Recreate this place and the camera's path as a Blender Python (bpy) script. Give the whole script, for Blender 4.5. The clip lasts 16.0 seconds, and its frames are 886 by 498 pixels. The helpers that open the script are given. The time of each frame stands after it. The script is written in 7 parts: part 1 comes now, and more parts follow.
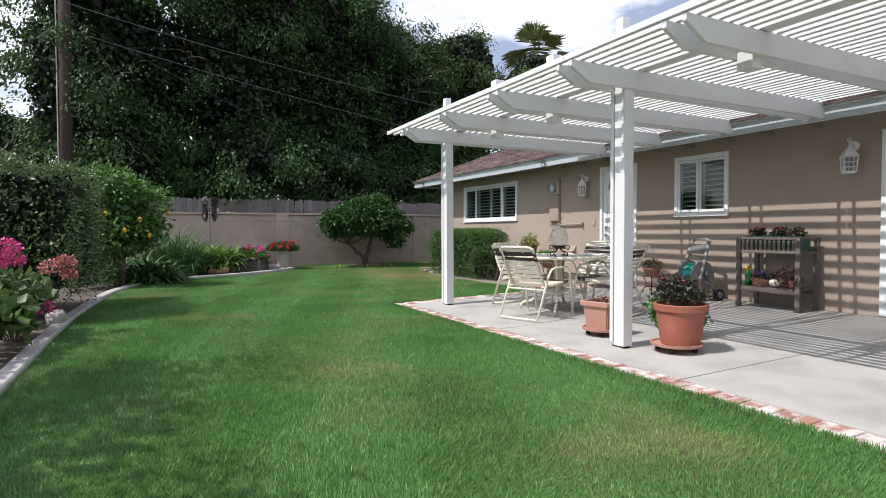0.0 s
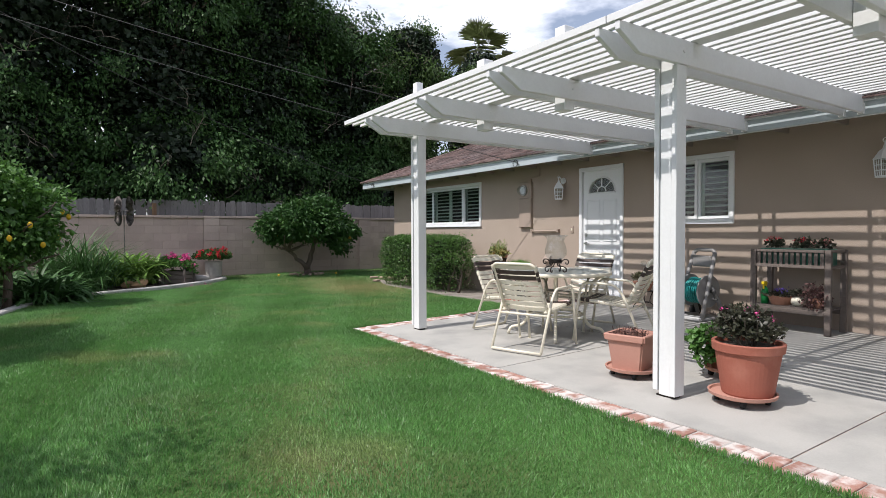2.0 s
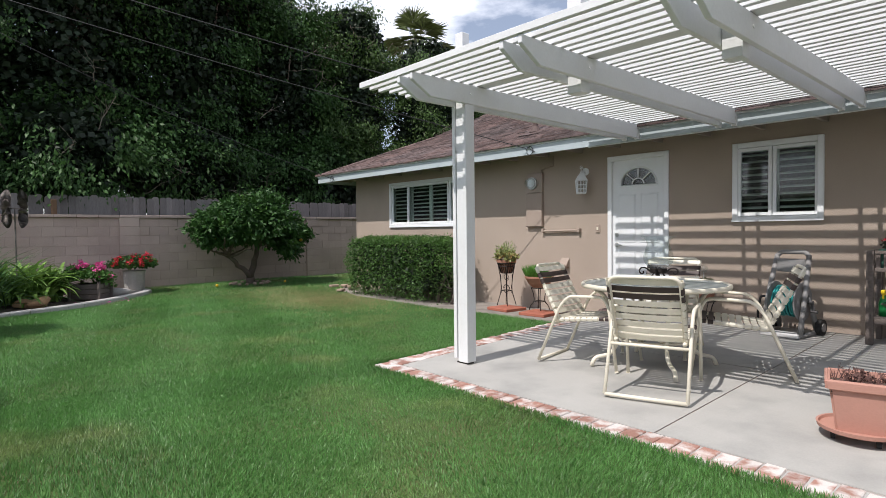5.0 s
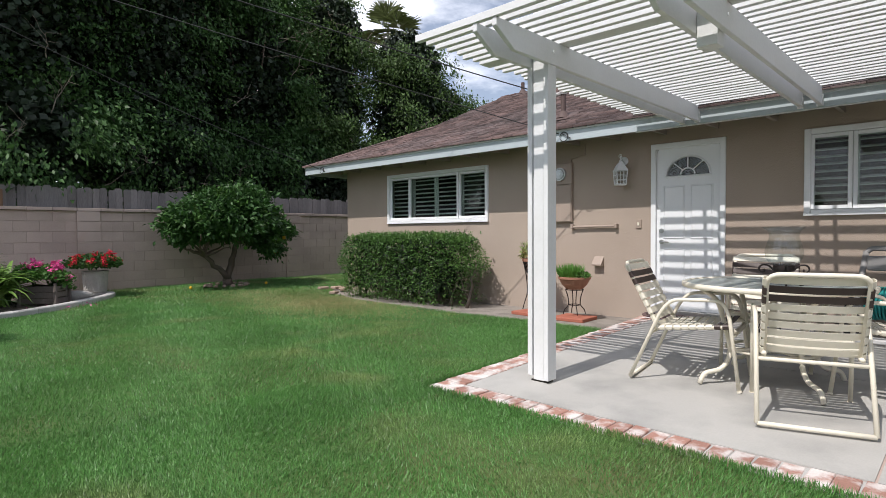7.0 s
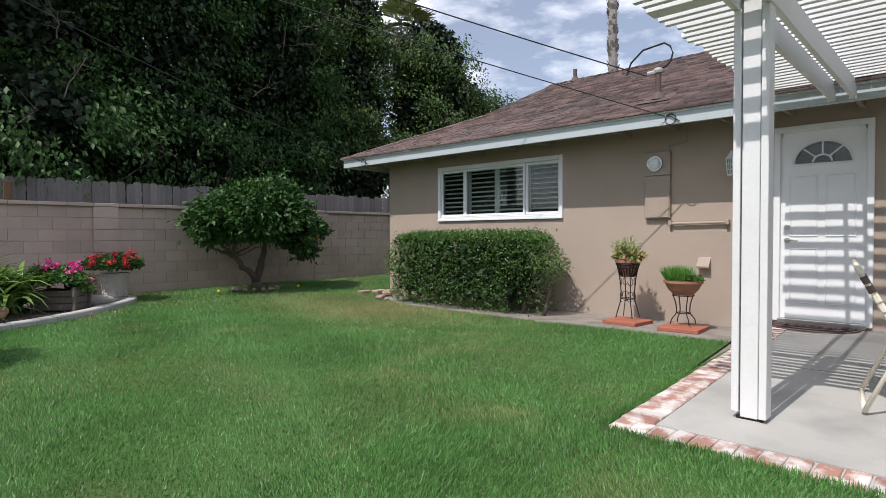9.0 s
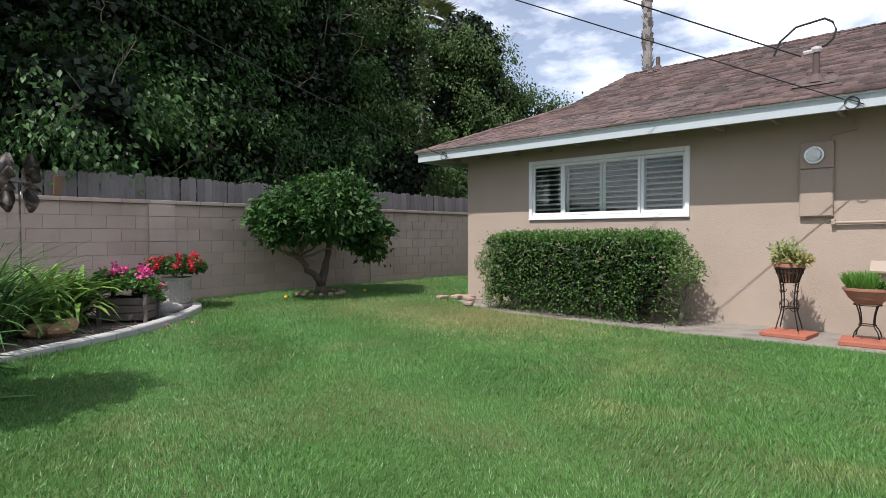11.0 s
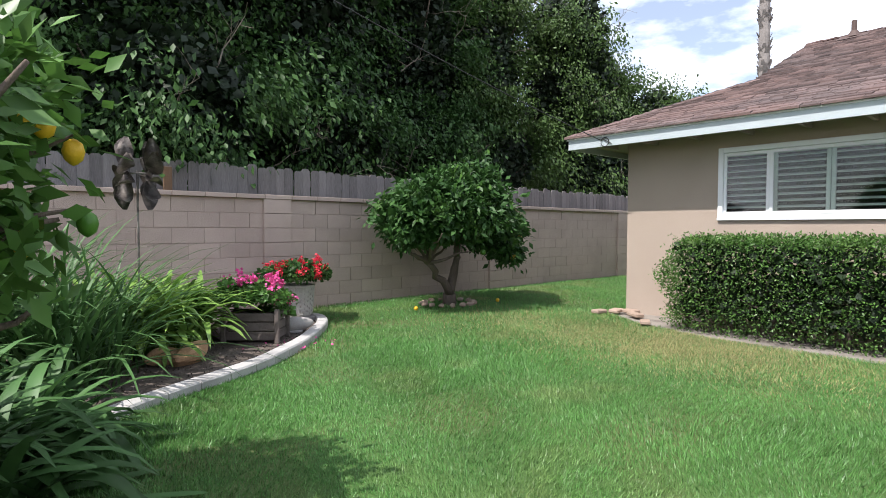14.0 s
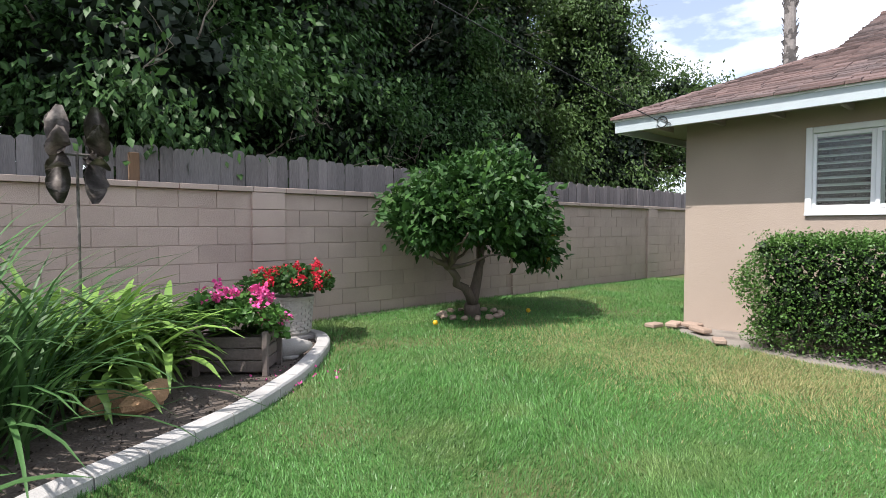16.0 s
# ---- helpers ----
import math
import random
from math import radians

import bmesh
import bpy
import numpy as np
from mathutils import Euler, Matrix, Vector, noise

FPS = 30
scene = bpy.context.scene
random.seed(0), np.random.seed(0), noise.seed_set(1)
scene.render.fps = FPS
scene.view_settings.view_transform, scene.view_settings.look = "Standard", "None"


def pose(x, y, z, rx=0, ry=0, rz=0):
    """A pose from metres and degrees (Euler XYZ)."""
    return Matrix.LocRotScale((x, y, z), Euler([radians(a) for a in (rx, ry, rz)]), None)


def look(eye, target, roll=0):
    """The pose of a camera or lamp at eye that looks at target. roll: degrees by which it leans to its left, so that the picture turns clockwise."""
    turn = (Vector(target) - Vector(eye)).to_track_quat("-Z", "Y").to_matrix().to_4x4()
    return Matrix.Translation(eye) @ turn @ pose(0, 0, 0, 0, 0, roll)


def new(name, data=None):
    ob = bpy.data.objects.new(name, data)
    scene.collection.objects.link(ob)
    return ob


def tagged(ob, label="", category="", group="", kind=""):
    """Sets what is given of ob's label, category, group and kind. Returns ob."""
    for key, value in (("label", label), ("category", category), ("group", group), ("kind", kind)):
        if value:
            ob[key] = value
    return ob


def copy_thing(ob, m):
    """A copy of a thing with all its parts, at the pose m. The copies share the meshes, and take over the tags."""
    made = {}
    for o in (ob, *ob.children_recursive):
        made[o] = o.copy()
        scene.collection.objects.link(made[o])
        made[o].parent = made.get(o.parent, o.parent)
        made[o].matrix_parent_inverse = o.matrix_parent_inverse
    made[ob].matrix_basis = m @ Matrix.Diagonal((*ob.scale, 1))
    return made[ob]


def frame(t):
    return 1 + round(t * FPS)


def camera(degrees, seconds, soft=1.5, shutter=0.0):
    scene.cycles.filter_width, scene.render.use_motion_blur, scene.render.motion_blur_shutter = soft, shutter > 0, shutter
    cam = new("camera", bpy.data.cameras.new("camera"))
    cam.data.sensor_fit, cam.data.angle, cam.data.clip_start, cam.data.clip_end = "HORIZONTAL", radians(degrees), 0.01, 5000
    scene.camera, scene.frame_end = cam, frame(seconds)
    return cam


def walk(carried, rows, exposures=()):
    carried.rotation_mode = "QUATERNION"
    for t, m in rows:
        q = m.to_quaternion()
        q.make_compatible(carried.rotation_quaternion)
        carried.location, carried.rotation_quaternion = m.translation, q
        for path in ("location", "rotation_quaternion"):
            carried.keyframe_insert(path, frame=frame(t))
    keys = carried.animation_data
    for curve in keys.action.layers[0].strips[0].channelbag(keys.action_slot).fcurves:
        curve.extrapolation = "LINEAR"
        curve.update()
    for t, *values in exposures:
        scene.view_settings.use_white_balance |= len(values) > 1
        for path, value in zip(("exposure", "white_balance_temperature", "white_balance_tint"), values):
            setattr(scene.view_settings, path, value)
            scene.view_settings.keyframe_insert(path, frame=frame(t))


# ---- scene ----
cam = camera(76.0, 16.0, soft=0.8)
PATH = [
    (0, (0.511, -0.068, 1.036), (1.421, 1.712, 0.974), -0.2),
    (0.5, (0.613, 0.263, 1.101), (1.559, 2.024, 1.039), -0.2),
    (1, (0.663, 0.591, 1.146), (1.648, 2.331, 1.087), -0.3),
    (1.5, (0.706, 0.959, 1.15), (1.753, 2.662, 1.091), -0.2),
    (2, (0.75, 1.326, 1.15), (1.856, 2.991, 1.091), -0.2),
    (2.5, (0.7, 1.679, 1.189), (1.885, 3.289, 1.13), -0.4),
    (3, (0.703, 2.056, 1.188), (1.947, 3.621, 1.13), -0.5),
    (3.5, (0.715, 2.44, 1.178), (1.979, 3.989, 1.121), -0.4),
    (4, (0.688, 2.818, 1.195), (1.979, 4.345, 1.135), -0.5),
    (6.5, (0.753, 4.501, 1.099), (2.172, 5.908, 1.043), -0.4),
    (7, (0.746, 4.826, 1.081), (2.195, 6.204, 1.026), -0.3),
    (7.5, (0.757, 5.173, 1.094), (2.223, 6.533, 1.037), -0.3),
    (8, (0.739, 5.531, 1.089), (2.205, 6.889, 1.032), -0.3),
    (8.5, (0.733, 5.888, 1.069), (2.196, 7.25, 1.015), -0.3),
    (9, (0.75, 6.278, 1.034), (2.211, 7.643, 0.984), -0.2),
    (11.5, (0.296, 8.345, 1.051), (1.77, 9.695, 0.999), -0.2),
    (12, (0.34, 8.696, 1.045), (1.778, 10.085, 0.993), -0.1),
    (12.5, (0.351, 9.038, 1.062), (1.754, 10.461, 1.007), -0.0),
    (13, (0.405, 9.351, 1.104), (1.784, 10.798, 1.041), 0.1),
    (13.5, (0.404, 9.693, 1.116), (1.762, 11.159, 1.05), 0.2),
    (14, (0.401, 9.965, 1.145), (1.74, 11.449, 1.074), 0.2),
    (14.5, (0.504, 10.191, 1.148), (1.831, 11.685, 1.077), 0.1),
    (15, (0.654, 10.49, 1.139), (1.978, 11.988, 1.069), 0.1),
    (15.5, (0.82, 10.817, 1.136), (2.15, 12.309, 1.065), -0.0),
    (16, (1.052, 11.126, 1.145), (2.394, 12.607, 1.068), 0.0),
]
walk(cam, [(t, look(eye, target, roll)) for t, eye, target, roll in PATH], exposures=[(0, 0.12, 6350, 14), (3, -0.02, 6350, 14), (9, -0.04, 6350, 14), (12.5, 0.48, 6350, 14), (16, 0.64, 6350, 14)])

# ---- world, sun, exposure ----
SUN_EL, SUN_AZ = 55.5, 177.5  # elevation; direction of the sun in the plan, degrees from +x
_sd = Vector((math.cos(radians(SUN_EL)) * math.cos(radians(SUN_AZ)), math.cos(radians(SUN_EL)) * math.sin(radians(SUN_AZ)), math.sin(radians(SUN_EL))))
sun = new("sun", bpy.data.lights.new("sun", "SUN"))
sun.matrix_world = look(_sd * 40, (0, 0, 0))
sun.data.energy, sun.data.angle, sun.data.color = 4.25, radians(0.5), (1.0, 0.95, 0.88)


def build_world():
    w = bpy.data.worlds.new("sky")
    scene.world = w
    w.use_nodes = True
    nt = w.node_tree
    n, l = nt.nodes, nt.links
    bg = n["Background"]
    sky = n.new("ShaderNodeTexSky")
    sky.sky_type, sky.sun_disc = "NISHITA", False
    sky.sun_elevation, sky.sun_rotation = radians(SUN_EL), radians(90 - SUN_AZ)
    sky.air_density, sky.dust_density = 1.0, 1.5
    tc = n.new("ShaderNodeTexCoord")
    mp = n.new("ShaderNodeMapping")
    mp.inputs["Scale"].default_value = (1.0, 1.0, 2.6)
    ns = n.new("ShaderNodeTexNoise")
    ns.inputs["Scale"].default_value, ns.inputs["Detail"].default_value, ns.inputs["Roughness"].default_value = 3.6, 8.0, 0.55
    rp = n.new("ShaderNodeValToRGB")
    rp.color_ramp.elements[0].position, rp.color_ramp.elements[1].position = 0.46, 0.64
    rp.color_ramp.elements[0].color = (0.15, 0.15, 0.15, 1)
    mx = n.new("ShaderNodeMix")
    mx.data_type = "RGBA"
    mx.inputs["B"].default_value = (12.5, 12.9, 13.6, 1)
    l.new(tc.outputs["Generated"], mp.inputs[0])
    l.new(mp.outputs[0], ns.inputs["Vector"])
    l.new(ns.outputs["Fac"], rp.inputs[0])
    l.new(rp.outputs[0], mx.inputs["Factor"])
    l.new(sky.outputs[0], mx.inputs["A"])
    l.new(mx.outputs["Result"], bg.inputs["Color"])
    bg.inputs["Strength"].default_value = 0.118


build_world()

# ---- materials ----
MATS = {}


def mat(name, col, rough=0.8, metal=0.0, var=0.12, scale=6.0, grain=60.0, gvar=0.08, bump=0.15, col2=None, mix2=(0.45, 0.65), scale2=1.5,
        rand=0.0, island=0.0, stretch=(1, 1, 1), translucent=0.0, obj=True, spec=0.4):
    """A surface with broad variation, fine grain, an optional second colour in patches, and relief."""
    m = bpy.data.materials.new(name)
    m.use_nodes = True
    nt = m.node_tree
    n, l = nt.nodes, nt.links
    b = n["Principled BSDF"]
    b.inputs["Roughness"].default_value, b.inputs["Metallic"].default_value = rough, metal
    b.inputs["Specular IOR Level"].default_value = spec
    if obj:
        tc = n.new("ShaderNodeTexCoord").outputs["Object"]
    else:
        tc = n.new("ShaderNodeNewGeometry").outputs["Position"]
    mp = n.new("ShaderNodeMapping")
    mp.inputs["Scale"].default_value = stretch
    l.new(tc, mp.inputs[0])

    def noise_at(sc, detail=5.0):
        t = n.new("ShaderNodeTexNoise")
        t.inputs["Scale"].default_value, t.inputs["Detail"].default_value = sc, detail
        l.new(mp.outputs[0], t.inputs["Vector"])
        return t.outputs["Fac"]

    def math_node(op, a, c):
        q = n.new("ShaderNodeMath")
        q.operation = op
        for i, v in enumerate((a, c)):
            if isinstance(v, (int, float)):
                q.inputs[i].default_value = v
            else:
                l.new(v, q.inputs[i])
        return q.outputs[0]

    broad, fine = noise_at(scale), noise_at(grain, 3.0)
    val = math_node("ADD", math_node("MULTIPLY", math_node("SUBTRACT", broad, 0.5), 2.5 * var), math_node("MULTIPLY", math_node("SUBTRACT", fine, 0.5), 2.5 * gvar))
    if rand:
        val = math_node("ADD", val, math_node("MULTIPLY", math_node("SUBTRACT", n.new("ShaderNodeObjectInfo").outputs["Random"], 0.5), 2 * rand))
    if island:
        val = math_node("ADD", val, math_node("MULTIPLY", math_node("SUBTRACT", n.new("ShaderNodeNewGeometry").outputs["Random Per Island"], 0.5), 2 * island))
    val = math_node("ADD", val, 1.0)
    base = n.new("ShaderNodeMix")
    base.data_type = "RGBA"
    base.inputs["A"].default_value = (*col, 1)
    base.inputs["B"].default_value = (*(col2 or col), 1)
    base.inputs["Factor"].default_value = 0
    if col2:
        rp = n.new("ShaderNodeMapRange")
        rp.inputs["From Min"].default_value, rp.inputs["From Max"].default_value = mix2
        l.new(noise_at(scale2, 6.0), rp.inputs["Value"])
        l.new(rp.outputs[0], base.inputs["Factor"])
    mul = n.new("ShaderNodeVectorMath")
    mul.operation = "SCALE"
    l.new(base.outputs["Result"], mul.inputs[0])
    l.new(val, mul.inputs["Scale"])
    l.new(mul.outputs[0], b.inputs["Base Color"])
    if bump:
        bp = n.new("ShaderNodeBump")
        bp.inputs["Strength"].default_value, bp.inputs["Distance"].default_value = bump, 0.01
        l.new(fine, bp.inputs["Height"])
        l.new(bp.outputs[0], b.inputs["Normal"])
    if translucent:
        tr = n.new("ShaderNodeBsdfTranslucent")
        l.new(mul.outputs[0], tr.inputs["Color"])
        mx = n.new("ShaderNodeMixShader")
        mx.inputs[0].default_value = translucent
        l.new(b.outputs[0], mx.inputs[1])
        l.new(tr.outputs[0], mx.inputs[2])
        l.new(mx.outputs[0], n["Material Output"].inputs["Surface"])
    MATS[name] = m
    return m


def glass_mat(name, tint=(0.93, 0.97, 0.96), gloss=1.45, frost=0.0):
    m = bpy.data.materials.new(name)
    m.use_nodes = True
    n, l = m.node_tree.nodes, m.node_tree.links
    n.remove(n["Principled BSDF"])
    tr, gl, fr, mx = n.new("ShaderNodeBsdfTransparent"), n.new("ShaderNodeBsdfGlossy"), n.new("ShaderNodeLayerWeight"), n.new("ShaderNodeMixShader")
    tr.inputs[0].default_value = (*tint, 1)
    gl.inputs["Roughness"].default_value = 0.01
    fr.inputs["Blend"].default_value = 0.10
    mr = n.new("ShaderNodeMapRange")
    mr.inputs["To Min"].default_value, mr.inputs["To Max"].default_value = 0.02 * gloss, 0.4
    l.new(fr.outputs["Facing"], mr.inputs["Value"])
    l.new(mr.outputs[0], mx.inputs[0])
    l.new(tr.outputs[0], mx.inputs[1])
    l.new(gl.outputs[0], mx.inputs[2])
    last = mx
    if frost:
        # obscured glass scatters part of the light
        df, m2 = n.new("ShaderNodeBsdfDiffuse"), n.new("ShaderNodeMixShader")
        df.inputs[0].default_value = (0.62, 0.66, 0.62, 1)
        m2.inputs[0].default_value = frost
        l.new(mx.outputs[0], m2.inputs[1])
        l.new(df.outputs[0], m2.inputs[2])
        last = m2
    l.new(last.outputs[0], n["Material Output"].inputs["Surface"])
    return m


STUCCO = mat("stucco", (0.385, 0.315, 0.258), 0.9, var=0.05, scale=2.0, grain=140, gvar=0.10, bump=0.5, col2=(0.41, 0.338, 0.278), scale2=0.7)
BLOCK = mat("block", (0.50, 0.39, 0.337), 0.92, var=0.07, scale=3.0, grain=120, gvar=0.12, bump=0.6, rand=0.07, col2=(0.445, 0.343, 0.295), scale2=1.2, obj=False)
MORTAR = mat("mortar", (0.43, 0.336, 0.29), 0.95, var=0.08, grain=150, gvar=0.1, obj=False)
WHITE = mat("white_paint", (0.73, 0.74, 0.735), 0.5, var=0.03, scale=5, grain=45, gvar=0.04, bump=0.12, col2=(0.70, 0.71, 0.69), mix2=(0.58, 0.75), scale2=3, obj=False)
VINYL = mat("white_vinyl", (0.80, 0.82, 0.83), 0.35, var=0.02, grain=80, gvar=0.02, bump=0.02)
FASCIA = mat("fascia_paint", (0.43, 0.49, 0.51), 0.5, var=0.04, scale=3, grain=50, gvar=0.04, bump=0.08, obj=False)
SOFFIT = mat("soffit_paint", (0.30, 0.26, 0.22), 0.8, var=0.06, grain=60, obj=False)
SHINGLE = mat("shingle", (0.135, 0.092, 0.084), 0.95, var=0.10, scale=1.4, grain=300, gvar=0.25, bump=0.6, rand=0.34, island=0.40, obj=False, col2=(0.11, 0.084, 0.08), scale2=0.9)
CONCRETE = mat("concrete", (0.41, 0.402, 0.375), 0.8, var=0.11, scale=1.6, grain=90, gvar=0.06, bump=0.12, col2=(0.31, 0.308, 0.29), mix2=(0.46, 0.68), scale2=2.0, obj=False)
CURB = mat("curb_concrete", (0.44, 0.43, 0.41), 0.9, var=0.10, scale=5, grain=120, gvar=0.12, bump=0.5, obj=False, col2=(0.34, 0.33, 0.315), mix2=(0.48, 0.7), scale2=4)
BRICK = mat("brick", (0.37, 0.20, 0.155), 0.9, var=0.12, scale=9, grain=120, gvar=0.12, bump=0.5, rand=0.14, col2=(0.60, 0.55, 0.52), mix2=(0.42, 0.58), scale2=9, obj=False)
SOIL = mat("soil", (0.105, 0.084, 0.068), 0.97, var=0.25, scale=3, grain=55, gvar=0.4, bump=1.0, col2=(0.13, 0.11, 0.095), mix2=(0.5, 0.7), scale2=9, obj=False)
DIRT = mat("pale_dirt", (0.27, 0.245, 0.215), 0.97, var=0.15, scale=3, grain=70, gvar=0.25, bump=0.8, col2=(0.17, 0.15, 0.13), mix2=(0.45, 0.7), scale2=4, obj=False)
FENCE = mat("weathered_wood", (0.19, 0.178, 0.172), 0.9, var=0.18, scale=3, grain=28, gvar=0.30, bump=0.7, rand=0.22, stretch=(6, 6, 0.5), obj=False)
GREYWOOD = mat("grey_wood", (0.15, 0.125, 0.11), 0.85, var=0.15, scale=4, grain=40, gvar=0.22, bump=0.5, rand=0.1)
TERRA = mat("terracotta", (0.335, 0.112, 0.075), 0.75, var=0.08, scale=5, grain=70, gvar=0.06, bump=0.12, col2=(0.38, 0.15, 0.105), mix2=(0.5, 0.7), scale2=5)
TERRA_PALE = mat("pale_terracotta", (0.46, 0.245, 0.19), 0.75, var=0.06, scale=5, grain=70, gvar=0.05, bump=0.1)
TERRA_CLAY = mat("clay", (0.37, 0.18, 0.12), 0.8, var=0.10, scale=7, grain=80, gvar=0.08, bump=0.2)
REDTILE = mat("red_tile", (0.37, 0.125, 0.08), 0.7, var=0.08, grain=60, bump=0.15)
IRON = mat("dark_iron", (0.035, 0.028, 0.025), 0.5, metal=0.6, var=0.2, grain=80, gvar=0.2, bump=0.2)
RUST = mat("rusty_metal", (0.12, 0.105, 0.095), 0.55, metal=0.55, var=0.3, scale=9, grain=60, gvar=0.25, bump=0.3, col2=(0.32, 0.29, 0.26), mix2=(0.45, 0.65), scale2=7)
CREAM = mat("cream_frame", (0.78, 0.73, 0.60), 0.4, var=0.03, grain=40, gvar=0.03, bump=0.03)
STRAP = mat("cream_strap", (0.74, 0.70, 0.58), 0.5, var=0.04, grain=60, gvar=0.03, bump=0.05)
STRAP_D = mat("brown_strap", (0.055, 0.038, 0.032), 0.5, var=0.08, grain=60, bump=0.05)
GREYPL = mat("grey_plastic", (0.40, 0.385, 0.37), 0.55, var=0.06, grain=60, bump=0.05)
REELPL = mat("reel_plastic", (0.24, 0.235, 0.23), 0.5, var=0.06, grain=60, bump=0.05)
DARKPL = mat("dark_plastic", (0.07, 0.068, 0.068), 0.55, var=0.08, grain=60, bump=0.05)
BLACK = mat("black_rubber", (0.02, 0.02, 0.02), 0.7, var=0.1, grain=60, bump=0.1)
HOSE = mat("teal_hose", (0.02, 0.26, 0.25), 0.4, var=0.08, grain=30, bump=0.05)
STONE = mat("cast_stone", (0.36, 0.34, 0.315), 0.95, var=0.15, scale=12, grain=110, gvar=0.18, bump=0.6)
BASKET = mat("basket_weave", (0.47, 0.445, 0.41), 0.9, var=0.12, scale=12, grain=80, gvar=0.12, bump=0.4)
ROCK = mat("orange_rock", (0.40, 0.25, 0.14), 0.95, var=0.2, scale=8, grain=60, gvar=0.2, bump=0.7)
PAVER = mat("paver_stone", (0.36, 0.27, 0.21), 0.95, var=0.15, scale=6, grain=80, gvar=0.15, bump=0.5, rand=0.1)
PIPE = mat("brown_pipe", (0.10, 0.068, 0.06), 0.7, var=0.1, grain=60, bump=0.1)
METAL = mat("painted_metal", (0.36, 0.29, 0.24), 0.6, var=0.06, grain=60, bump=0.08)
STEEL = mat("brushed_steel", (0.55, 0.55, 0.53), 0.35, metal=0.9, var=0.05, grain=60, bump=0.03)
BARK = mat("bark", (0.13, 0.10, 0.08), 0.95, var=0.25, scale=6, grain=30, gvar=0.3, bump=1.0, stretch=(2, 2, 0.6))
PALE_BARK = mat("palm_bark", (0.24, 0.22, 0.205), 0.95, var=0.25, scale=2, grain=9, gvar=0.3, bump=1.0)
POLE = mat("creosote_wood", (0.055, 0.036, 0.030), 0.9, var=0.2, scale=2, grain=20, gvar=0.25, bump=0.5, stretch=(3, 3, 0.3))
CABLE = mat("black_cable", (0.02, 0.02, 0.02), 0.6, bump=0)
# near-black colour that stands in for rooms without light
UNLIT_ROOM = mat("unlit_room", (0.025, 0.025, 0.024), 0.9)
SHUTTER = mat("shutter_paint", (0.43, 0.47, 0.43), 0.5, var=0.03, grain=40, bump=0.03)
GLASS = glass_mat("window_glass")
CLEAR = glass_mat("clear_glass", (0.90, 0.93, 0.93), 4.0)
TABLEGLASS = glass_mat("table_glass", (0.62, 0.68, 0.66), 5.0, frost=0.45)

FICUS = mat("ficus_leaf", (0.044, 0.100, 0.026), 0.52, var=0.2, scale=0.5, grain=3, gvar=0.15, bump=0, island=0.38, translucent=0.22, obj=False, col2=(0.062, 0.125, 0.030), mix2=(0.5, 0.75), scale2=0.35, spec=0.28)
# leaf green darkened to paint the shade deep inside crowns and hedges
SHADE_LEAF = mat("shaded_inner_leaf", (0.012, 0.026, 0.009), 0.6, var=0.2, scale=0.8, grain=3, bump=0, island=0.3, obj=False)
EUC = mat("bright_leaf", (0.066, 0.122, 0.030), 0.55, var=0.2, scale=0.6, grain=3, bump=0, island=0.35, translucent=0.28, obj=False)
CITRUS = mat("citrus_leaf", (0.036, 0.094, 0.021), 0.5, var=0.15, scale=2, grain=8, bump=0, island=0.35, translucent=0.2, obj=False, col2=(0.08, 0.17, 0.03), mix2=(0.55, 0.75), scale2=2.5, spec=0.3)
LEMON_LEAF = mat("lemon_leaf", (0.085, 0.190, 0.036), 0.45, var=0.15, scale=2, grain=8, bump=0, island=0.35, translucent=0.28, obj=False, spec=0.55)
HEDGE = mat("hedge_leaf", (0.075, 0.165, 0.035), 0.42, var=0.15, scale=2, grain=8, bump=0, island=0.3, translucent=0.2, obj=False, col2=(0.11, 0.205, 0.045), mix2=(0.5, 0.7), scale2=4, spec=0.4)
BUSH = mat("bush_leaf", (0.115, 0.18, 0.065), 0.45, var=0.15, scale=2, grain=8, bump=0, island=0.4, translucent=0.2, obj=False)
STRAPLEAF = mat("strap_leaf", (0.062, 0.140, 0.042), 0.5, var=0.15, scale=3, grain=8, bump=0, island=0.0, rand=0.32, translucent=0.2, obj=False, spec=0.35)
CLIVIA = mat("clivia_leaf", (0.20, 0.34, 0.08), 0.25, var=0.15, scale=3, grain=8, bump=0, island=0.0, rand=0.32, translucent=0.2, obj=False, spec=0.7)
GERAN = mat("geranium_leaf", (0.085, 0.20, 0.040), 0.5, var=0.15, scale=5, grain=8, bump=0, island=0.3, translucent=0.25, obj=False)
HYDLEAF = mat("hydrangea_leaf", (0.085, 0.155, 0.04), 0.45, var=0.15, scale=5, grain=8, bump=0, island=0.35, translucent=0.25, obj=False)
DARKLEAF = mat("dark_plant_leaf", (0.045, 0.048, 0.030), 0.45, var=0.15, scale=5, grain=8, bump=0, island=0.3, translucent=0.15, obj=False)
SUCC = mat("succulent_leaf", (0.23, 0.25, 0.085), 0.5, var=0.2, scale=8, grain=10, bump=0, island=0.3, obj=False, col2=(0.34, 0.14, 0.05), mix2=(0.5, 0.65), scale2=9)
REDFL = mat("red_petal", (0.62, 0.022, 0.05), 0.5, var=0.1, grain=10, bump=0, island=0.2, translucent=0.2)
PINKFL = mat("pink_petal", (0.72, 0.10, 0.33), 0.5, var=0.1, grain=10, bump=0, island=0.25, translucent=0.2)
